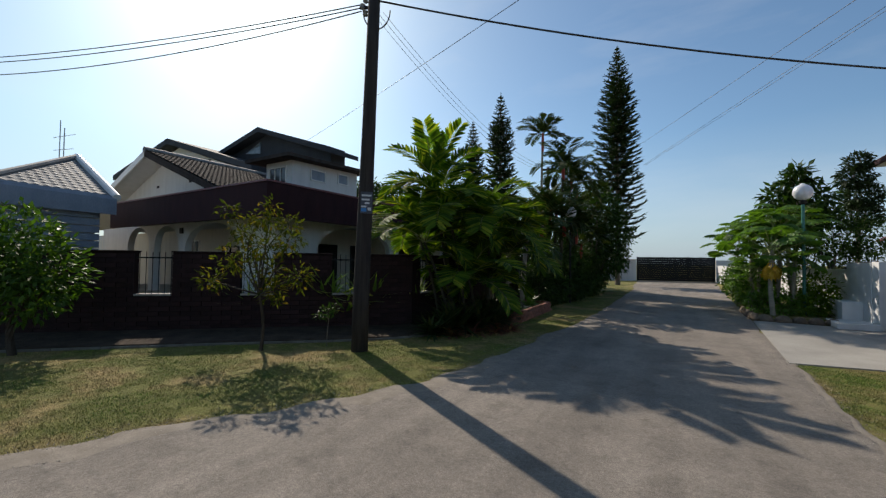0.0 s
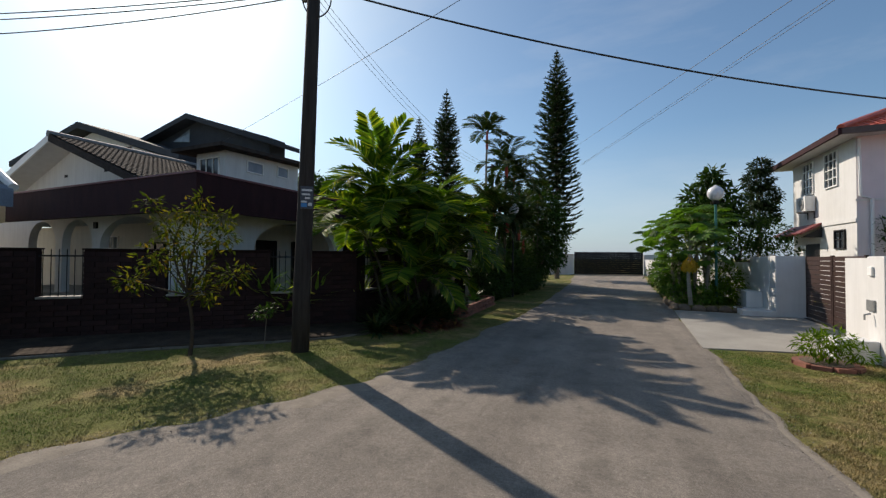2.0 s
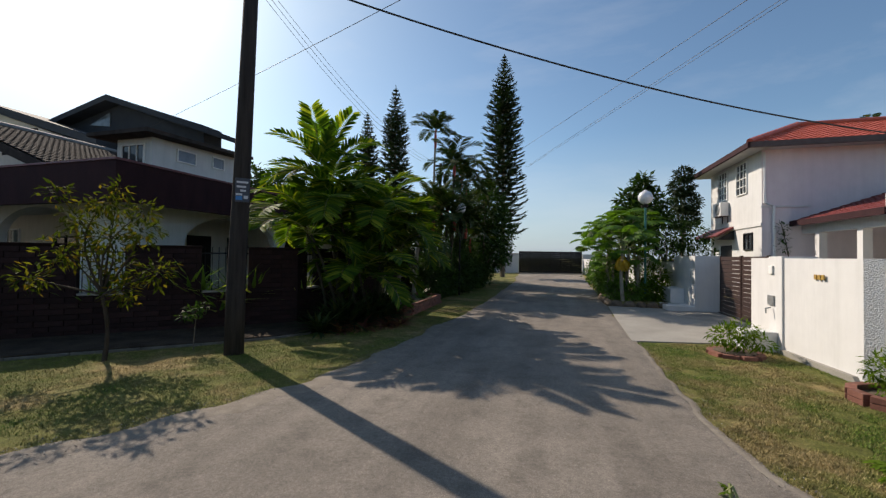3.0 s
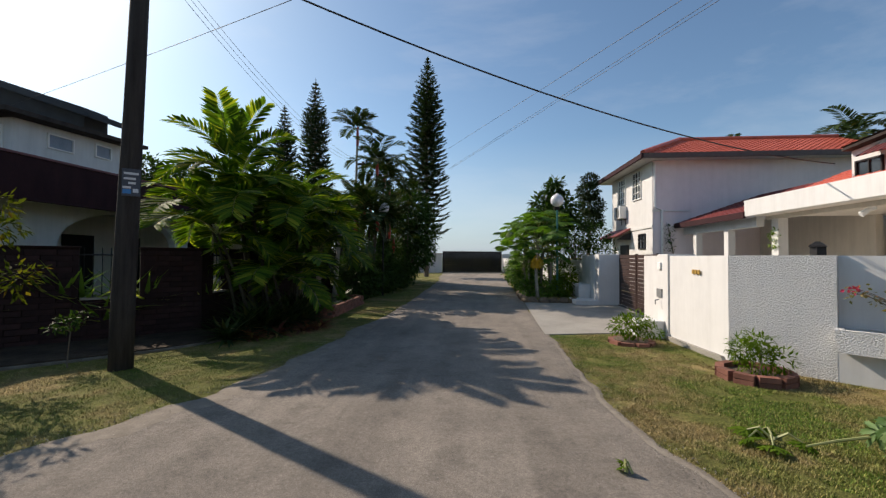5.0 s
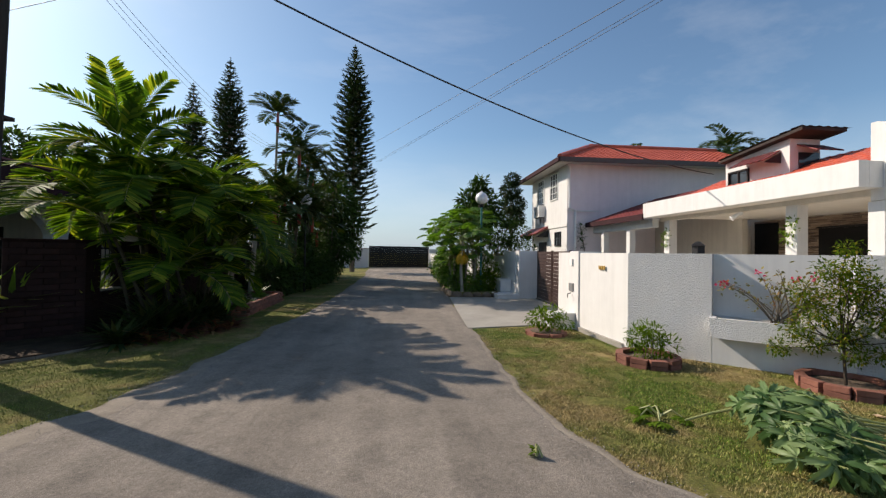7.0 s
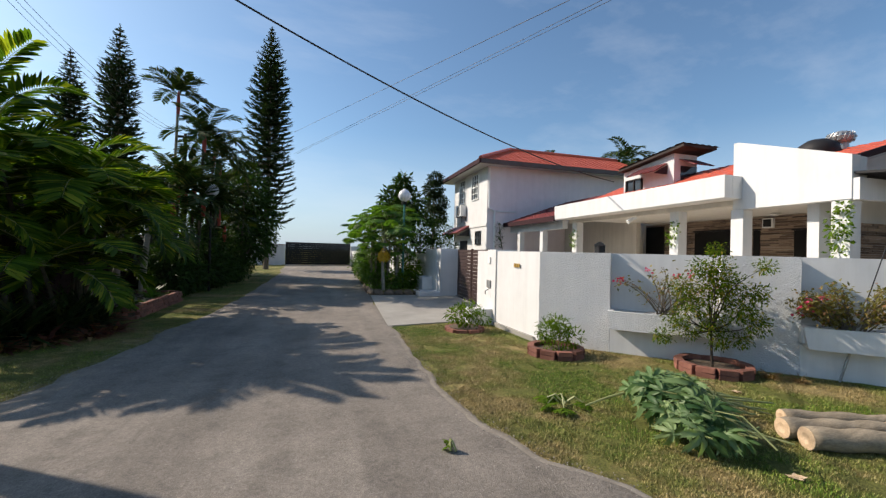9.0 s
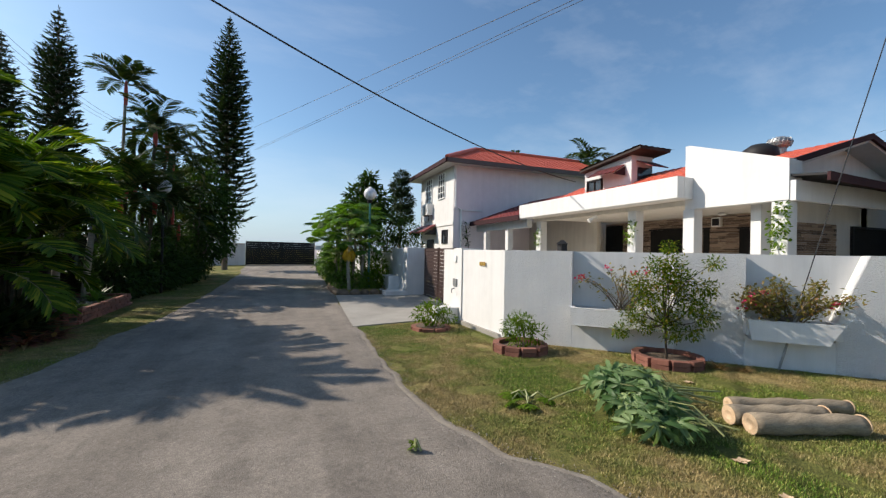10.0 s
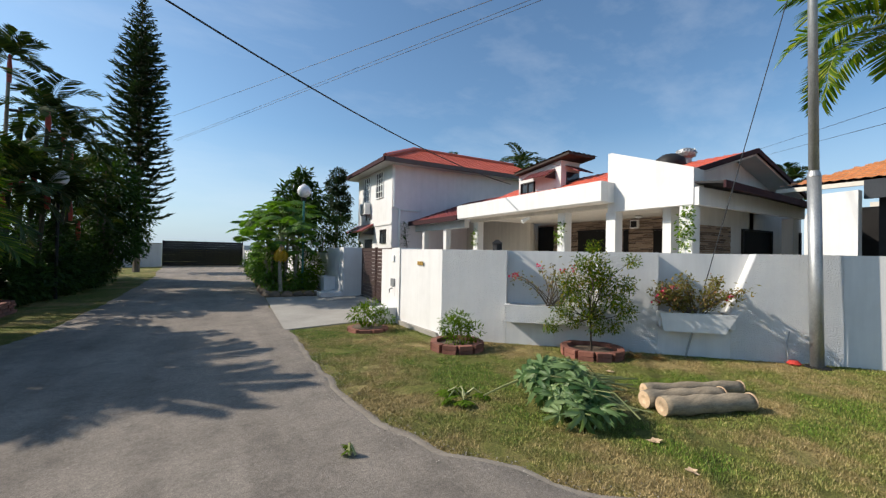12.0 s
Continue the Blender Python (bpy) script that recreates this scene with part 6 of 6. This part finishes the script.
broadleaf("young_tree", (5.3, 4.35, 0), [(0, 0, 1.15, 0.26), (-0.18, 0.14, 0.9, 0.26), (0.24, -0.18, 0.9, 0.26), (0.03, -0.03, 1.42, 0.22), (-0.46, 0.4, 0.42, 0.15), (0.36, -0.3, 0.68, 0.2), (-0.14, 0.1, 1.4, 0.18), (0.42, -0.38, 1.45, 0.13), (0, 0, 0.66, 0.22), (-0.3, 0.25, 1.15, 0.18), (0.0, 0.0, 1.66, 0.14), (0.38, -0.3, 1.1, 0.17), (-0.34, 0.28, 0.68, 0.18), (0.12, -0.1, 1.2, 0.24), (0.05, -0.05, 0.42, 0.16), (-0.22, 0.2, 0.5, 0.15), (0.26, -0.2, 0.46, 0.14)], 5900, 0.05, 0.022, TREEGREEN, DARKBARK, "young tree with fine green and yellow leaves", trunk_h=0.55, r=0.019, stems=1, shell=0.1)

# bougainvilleas in the wall's planter boxes
CM, cl = frame_on(WC, WE)


def bougainvillea(x0, x1, n, bend, label, lush):
    th = thing("bougainvillea", label, "shrub", tuple((CM @ Vector(((x0 + x1) / 2, -0.02, 0.6)))), 0, "bougainvilleas")
    th.matrix_basis = CM @ Matrix.Translation(((x0 + x1) / 2, -0.02, 0.6))
    lv, fl = Leaves(), Leaves()
    for k in range(n):
        a = rng.uniform(-1, 1)
        r = rng.uniform(0.45, 0.8)
        tip = Vector((a * (x1 - x0) * 0.62, rng.uniform(-0.35, 0.12), r * (1.1 - 0.4 * abs(a)) * lush[1]))
        foot = Vector((rng.uniform(-0.12, 0.12), 0, 0))
        pts = [foot.lerp(tip, i / 8) + Vector((0, 0, bend * math.sin(math.pi * i / 8))) for i in range(9)]
        part("branch", tube(pts, [0.011 - 0.0011 * i for i in range(9)], 5), BARK, th)
        m = lush[0]
        i = rng.integers(3, 9, m)
        base = np.array([tuple(p) for p in pts])[i] + rng.normal(0, 0.05, (m, 3))
        lv.add(base, rng.normal(0, 1, (m, 3)), np.array([0, 0, 1.0]) + rng.normal(0, 0.4, (m, 3)), rng.uniform(0.04, 0.075, m), rng.uniform(0.025, 0.04, m))
        if rng.uniform() < 0.2:
            fl.add(np.array(tuple(pts[-1])) + rng.normal(0, 0.03, (7, 3)), rng.normal(0, 1, (7, 3)), rng.normal(0, 1, (7, 3)), 0.05, 0.04)
    tagged(fl.make("flowers", FLOWER, th, "magenta papery flowers"), "magenta papery flowers", "", "", "stuff")
    lv.make("foliage", BOUG, th)


bougainvillea(1.3, 2.5, 22, 0.12, "sparse bougainvillea with pink flowers in planter box", (16, 1.1))
bougainvillea(3.5, 4.5, 36, 0.05, "bushy bougainvillea with pink flowers in planter box", (48, 0.85))

# ---- cut papaya leaves, logs and litter on the lawn ----
def blade(at, out, face, size, bm, sag=0.5):
    """One broad papaya leaf: seven deep-cut toothed lobes round the stalk's end, limp and folded along the ribs."""
    n = Vector(face).normalized()
    ex = (Vector(out) - n * Vector(out).dot(n)).normalized()
    ey = n.cross(ex)
    k, rings = 71, (0.3, 0.6, 0.82, 1.0)
    wave, ph = rng.uniform(0.06, 0.16), rng.uniform(0, 6.3)
    mid = bm.verts.new(at)
    grid = []
    for q in rings:
        row = []
        for i in range(k):
            t = i / (k - 1)
            a = (t - 0.5) * 5.5
            lobe = abs(math.sin(math.pi * (t * 7)))
            tooth = 0.12 * abs(math.sin(math.pi * t * 35))
            r = size * q * (1 - 0.05 * abs(a)) * (1 - q * q * (0.74 - 0.74 * lobe ** 0.8 + 0.16 - tooth * 1.6))
            lift = -sag * r * r / size + wave * size * q * math.sin(3 * a + ph) + 0.16 * size * q * (1 - lobe) + rng.normal(0, 0.02) * size * q
            row.append(bm.verts.new(Vector(at) + ex * (r * math.cos(a)) + ey * (r * math.sin(a)) + n * lift))
        grid.append(row)
    for v in [v for row in grid for v in row]:
        v.co.z = max(v.co.z, 0.015)
    for i in range(k - 1):
        bm.faces.new((mid, grid[0][i], grid[0][i + 1]))
        for a, b in zip(grid, grid[1:]):
            bm.faces.new((a[i], b[i], b[i + 1], a[i + 1]))


heap = thing("leaf_heap", "heap of cut wilting papaya leaves on the lawn", "leaf heap", (3.22, 2.98, 0))
leaf_bm, stems = bmesh.new(), bmesh.new()
for k in range(135):
    along, across = rng.uniform(-0.54, 0.54), rng.uniform(-0.27, 0.27)
    z = 0.06 + 0.42 * max(0.0, 1 - (along / 0.72) ** 2 - (across / 0.5) ** 2) * rng.uniform(0.55, 1.0)
    c = Vector((along * 0.34 + across * 0.94, along * 0.94 - across * 0.34, z))
    out = Vector((-0.75 + rng.normal(0, 0.45), 0.1 + rng.normal(0, 0.5), -0.35))
    tilt = Vector((c.x * 1.3 - 0.55 + rng.normal(0, 0.55), c.y * 0.9 - 0.45 + rng.normal(0, 0.55), 0.7))
    blade(c, out, tilt, rng.uniform(0.11, 0.185), leaf_bm, rng.uniform(0.4, 1.5))
    back = c - out.normalized() * rng.uniform(0.25, 0.5) - Vector((0, 0, 0.12))
    tube([c, c.lerp(back, 0.5) - Vector((0, 0, 0.03)), (back.x, back.y, max(0.02, min(back.z, 0.2)))], [0.004, 0.005, 0.007], 5, stems)
for k in range(9):
    p = Vector((0.1 + rng.uniform(-0.1, 0.3), 0.1 + 0.05 * k + rng.uniform(-0.05, 0.05), 0.2 + rng.uniform(-0.08, 0.06)))
    q = Vector((1.0 + rng.uniform(-0.1, 0.35), 0.0 + 0.035 * k + rng.uniform(-0.06, 0.06), 0.05 + 0.012 * k))
    tube([p, p.lerp(q, 0.5) + Vector((0, 0, 0.03)), q], [0.013, 0.012, 0.009], 6, stems)
tube([(-0.1, 0.5, 0.18), (-0.3, 0.55, 0.12), (-0.52, 0.58, 0.05)], [0.012, 0.011, 0.009], 6, stems)
part("leaf_stalk", stems, STALK, heap, "pale green leaf stalks")
part("leaves", leaf_bm, WILT, heap, "", True)


def leaf_litter(at, n, size, label, spread, mat):
    th = thing("fallen_leaf", label, "leaf", (*at, 0.02), 0, "fallen leaves")
    lv, stems = Leaves(), bmesh.new()
    for k in range(n):
        a = rng.uniform(0, 6.3)
        c = np.array([math.cos(a) * spread * rng.uniform(0.2, 1), math.sin(a) * spread * rng.uniform(0.2, 1), 0.035])
        palmate(lv, stems, (c[0] - math.cos(a) * size, c[1] - math.sin(a) * size, 0.012), c, size, 7, (rng.normal(0, 0.25), rng.normal(0, 0.25), 1))
    part("leaf_stalk", stems, STALK, th)
    lv.make("leaves", mat, th, "", 0.2, 0.1)


leaf_litter((2.55, 3.72), 5, 0.17, "small pile of cut green leaves on the lawn", 0.26, SHRUB)
leaf_litter((1.15, 3.08), 2, 0.075, "torn green leaf lying on the road", 0.05, SHRUB)
LOGBARK = mottled("pale_papaya_log_bark", (0.19, 0.15, 0.1), (0.36, 0.29, 0.2), 9, 0.85, 0.6, 0.006, 35, (0.5, 3, 3))
LOGCUT = mottled("fresh_cut_wood", (0.5, 0.34, 0.2), (0.62, 0.46, 0.3), 12, 0.8, 0.3, 0.004, 60)


def log(a, b, r, label):
    th = thing("log", label, "log", (0, 0, 0), 0, "cut logs")
    a, b = Vector(a), Vector(b)
    k = 16
    bm = tube([a.lerp(b, i / k) + Vector((0, 0, 0.008 * math.sin(i * 1.1))) for i in range(k + 1)], [r * (1 - 0.08 * i / k + 0.008 * (i % 3 == 0)) for i in range(k + 1)], 18, None, True)
    part("bark", bm, LOGBARK, th, "", True)
    d = (a - b).normalized()
    for end, s in ((a, 1), (b, -1)):
        cap = lathe([(r * 0.96, 0.0), (r * 0.95, 0.01), (r * 0.5, 0.014), (r * 0.12, 0.004)], 18)
        bmesh.ops.transform(cap, matrix=Matrix.Translation(end) @ (d * s).to_track_quat("Z", "Y").to_matrix().to_4x4(), verts=cap.verts)
        part("cut_end", cap, LOGCUT, th, "pale cut wood")


log((4.0, 2.45, 0.092), (4.93, 2.12, 0.09), 0.092, "pale papaya log with a cut end on lawn")
log((4.03, 2.65, 0.088), (4.9, 2.37, 0.086), 0.088, "pale papaya log lying behind another")
log((4.34, 2.86, 0.07), (5.46, 2.44, 0.065), 0.07, "thin greyish papaya log at the back")
for x, y, s in ((4.75, 3.6, 0.07), (3.2, 1.75, 0.05), (3.4, 2.15, 0.06)):
    lit = rosette("litter_scrap", (x, y, 0.015), 7, s, s * 0.8, LOGCUT, "pale scrap lying on the lawn", "scrap", (0.0, 0.5), "lawn scraps", 0.1)
fl_ = thing("ground_spotlight", "small red ground lamp at the foot of the wall", "lamp", tuple(CM @ Vector((5.25, -0.12, 0))))
part("lamp_body", lathe([(0.06, 0), (0.09, 0.03), (0.05, 0.07)], 12), mottled("red_plastic", (0.4, 0.03, 0.02), (0.5, 0.05, 0.03), 20, 0.4, 0.1, 0.001, 60), fl_)
part("conduit", tube([(0.0, 0.06, 0.03), (0.02, 0.09, 0.3), (0.1, 0.09, 0.48)], 0.012, 6), GALV, fl_)
ln_ = thing("wall_lantern", "small black lantern standing on the white wall", "lantern", tuple(CM @ Vector((0.95, 0.22, WH - 0.004))))
part("lantern_body", box(-0.06, 0.06, -0.06, 0.06, 0, 0.12, bevel=0.006), DARKMETAL, ln_)
part("lantern_roof", lathe([(0.12, 0.12), (0.11, 0.14), (0.03, 0.19)], 4), DARKMETAL, ln_)
for x, y, z, n in ((8.88, 4.95, 2.3, 160), (8.96, 8.55, 2.2, 110), (8.96, 12.95, 2.2, 90), (8.9, 4.95, 1.9, 90)):
    vine = thing("post_vine", "small trailing vine on a white post", "vine", (x, y, z), 0, "post vines")
    lv = Leaves()
    p, d = crown_points([(0, 0, 0, 0.2), (-0.03, 0.05, -0.22, 0.16), (0, -0.05, 0.2, 0.13)], n, 0.2)
    lv.add(p * np.array([0.5, 1, 1]), d + np.array([-0.5, 0, -0.4]), np.array([-1.0, 0, 0.5]), 0.08, 0.04)
    lv.make("foliage", SHRUB, vine)
sh = thing("climbing_shrub", "thin bare climbing shrub against the house wall", "shrub", (8.2, 17.75, 0))
bm = bmesh.new()
limb(bm, (0, 0, 0), (-0.15, 0, 2.9), 0.03, 0.015)
lv = Leaves()
for z in (2.0, 2.4, 2.8):
    p, d = crown_points([(-0.1, 0, z, 0.22)], 40, 0.2)
    lv.add(p, d, np.array([0, 0, 1.0]), 0.13, 0.05)
part("stem", bm, BARK, sh)
lv.make("foliage", BUSH, sh)


# ---- lawn blades ----
def inside(poly, x, y):
    hit = np.zeros(len(x), bool)
    for (xa, ya), (xb, yb) in zip(poly, poly[1:] + poly[:1]):
        c = ((ya > y) != (yb > y)) & (x < (xb - xa) * (y - ya) / (yb - ya + 1e-12) + xa)
        hit ^= c
    return hit


def lawn(name, poly, n, label, tall=0.02):
    xs, ys = [p[0] for p in poly], [p[1] for p in poly]
    x, y = rng.uniform(min(xs), max(xs), n), rng.uniform(min(ys), max(ys), n)
    near = np.exp(-np.hypot(x, y) / 9.0)
    keep = inside(poly, x, y) & (rng.uniform(0, 1, n) < near * 1.5)
    edge = np.array([noise.noise((a * 3, b * 3, 1.0)) for a, b in zip(x, y)]) > -0.32
    x, y = x[keep & edge], y[keep & edge]
    n = len(x)
    a = rng.uniform(0, 2 * math.pi, n)
    h = tall * rng.uniform(0.5, 1.3, n)
    base = np.stack([x, y, np.zeros(n)], 1)
    tip = base + np.stack([np.cos(a) * h * 0.6, np.sin(a) * h * 0.6, h], 1)
    wd = np.stack([-np.sin(a), np.cos(a), np.zeros(n)], 1) * rng.uniform(0.0018, 0.0036, n)[:, None]
    v = np.stack([base - wd, base + wd, tip], 1).reshape(-1, 3)
    f = np.arange(3 * n, dtype=np.int32)
    me = bpy.data.meshes.new(name)
    me.vertices.add(3 * n)
    me.vertices.foreach_set("co", v.ravel())
    me.loops.add(3 * n)
    me.loops.foreach_set("vertex_index", f)
    me.polygons.add(n)
    me.polygons.foreach_set("loop_start", np.arange(0, 3 * n, 3, dtype=np.int32))
    me.update(calc_edges=True)
    me.materials.append(GRASS)
    return tagged(new(name, me), label, "grass", "", "stuff")


# loose grit and sand along the lane's edges
def grit(name, line, n, spread, label):
    th = tagged(new(name), label, "gravel", "", "stuff")
    th.empty_display_size = 0.1
    line = [p for p in line if math.hypot(*p) < 9]
    bm = bmesh.new()
    for k in range(n):
        x, y = line[int(rng.integers(0, len(line)))]
        r = rng.uniform(0.003, 0.009)
        m = Matrix.Translation((x + rng.normal(0, spread), y + rng.normal(0, spread), 0.012 + r * 0.3)) @ pose(0, 0, 0, rng.uniform(0, 90), 0, rng.uniform(0, 360)) @ Matrix.Diagonal((r, r * 0.8, r * 0.6, 1))
        v = [bm.verts.new(m @ Vector(c)) for c in ((1, 0, 0), (0, 1, 0), (-1, 0, 0), (0, -1, 0), (0, 0, 1))]
        for i in range(4):
            bm.faces.new((v[i], v[(i + 1) % 4], v[4]))
    part("grit", bm, GRIT, th)


def shoulder(line, outer, inner, seed, label):
    """A thin uneven spread of pale sand over the lane's edge; outer and inner are its reaches to lawn and lane."""
    pts = [Vector((x, y, 0)) for x, y in line if math.hypot(x, y) < 10 and y < 9]
    bm, rows = bmesh.new(), []
    for k, p in enumerate(pts):
        d = (pts[min(k + 1, len(pts) - 1)] - pts[max(k - 1, 0)]).normalized()
        n = Vector((d.y, -d.x, 0))
        a = outer * (0.75 + 0.9 * noise.noise(p * 1.7 + Vector((0, 0, seed))))
        b = inner * (0.62 + 1.1 * noise.noise(p * 1.1 + Vector((0, 0, seed + 9))) + 0.35 * noise.noise(p * 6.0))
        rows.append([bm.verts.new(p + n * q + Vector((0, 0, z))) for q, z in ((-max(a, 0.02), 0.004), (0.0, 0.019), (max(b, 0.03), 0.0125))])
    for a, b in zip(rows, rows[1:]):
        for k in (0, 1):
            bm.faces.new((a[k], a[k + 1], b[k + 1], b[k]))
    bmesh.ops.recalc_face_normals(bm, faces=bm.faces)
    return tagged(part("road_shoulder", bm, SAND, None, "", True), label, "sand", "", "structure")


SAND = mottled("pale_dusty_sand", (0.19, 0.162, 0.13), (0.285, 0.25, 0.205), 5.0, 0.95, 0.6, 0.008, 70, spec=0.15)
shoulder(ROAD_EDGE_L, 0.12, 0.34, 2.0, "pale sand and grit drifted along the lane's edge")
shoulder(ROAD_EDGE_R, 0.06, 0.05, 4.0, "thin pale sand along the lawn's edge")
STRAW = leaf_mat("dry_straw", (0.17, 0.11, 0.055), (0.3, 0.2, 0.1), 0.8, 0.2, None, 0.1)
for x, y, z in ((5.72, 3.92, 0.22), (5.95, 3.72, 0.17)):
    rosette("dry_grass", (x, y, 0), 110, z, 0.012, STRAW, "tuft of dry straw-brown grass beside the bricks", "grass", (0.05, 0.9), "dry grass tufts", 0.2)
GRIT = Mat("pale_grit", 0.9)
GRIT.color(GRIT.ramp(GRIT.island(), [(0, (0.16, 0.14, 0.115)), (0.6, (0.28, 0.25, 0.21)), (1, (0.42, 0.38, 0.32))]))
GRIT = GRIT.m
grit("gravel", ROAD_EDGE_L, 3800, 0.14, "loose pale grit along the lane's left edge")
grit("gravel", ROAD_EDGE_R, 2600, 0.09, "loose pale grit along the lane's right edge")

left_verge = [p for p in ROAD_EDGE_L if -12 < p[0] and p[1] < 30] + [(-5.4, 29), (-5.4, 7.3), (-4.5, 7.2), (-4.6, 6.7), (-5.0, 6.05), (-12.2, -0.95)]
lawn("grass", left_verge, 1300000, "short patchy green and straw lawn grass")
right_verge = [p for p in ROAD_EDGE_R if p[1] < 8.3 and p[0] < 12] + [(12, -2.2), (8.1, 2.2), (3.75, 6.3), (3.6, 8.5), (1.45, 8.15)]
lawn("grass", right_verge, 1300000, "short patchy green and straw lawn grass")

# ---- bricks of the brown wall: singly where the lane passes, joined beyond ----
me_w = mesh_of(box(0, 0.385, -0.012, 0.02, 0, 0.092, bevel=0.004), "wall_brick", BROWNSTONE)
singles = 0
for w, n, spans in brown:
    rest = bmesh.new()
    for c in range(16):
        z = 0.04 + c * 0.1005
        x = -0.2 * (c % 2)
        while x < n - 0.02:
            a, b = max(x, 0.0), min(x + 0.385, n)
            cutting = [s for s in spans if a < s[1] and b > s[0]] if z + 0.09 > SILL - 0.03 else []
            if cutting:
                s = cutting[0]
                runs = [(a, min(b, s[0])), (max(a, s[1]), b)]
            else:
                runs = [(a, b)]
            for ra, rb_ in runs:
                if rb_ - ra < 0.04:
                    continue
                off = rng.uniform(-0.005, 0.005)
                if w.name == "wall_west" and ra > 4.4 and rb_ - ra > 0.38 and singles < 300:
                    piece("brick", me_w, pose(ra, off, z), w)
                    singles += 1
                else:
                    box(ra, rb_, -0.012 + off, 0.02, z, z + 0.092, rest)
            x += 0.397
    tagged(part("bricks_beyond", rest, BROWNSTONE, w), "", "", "", "stuff")
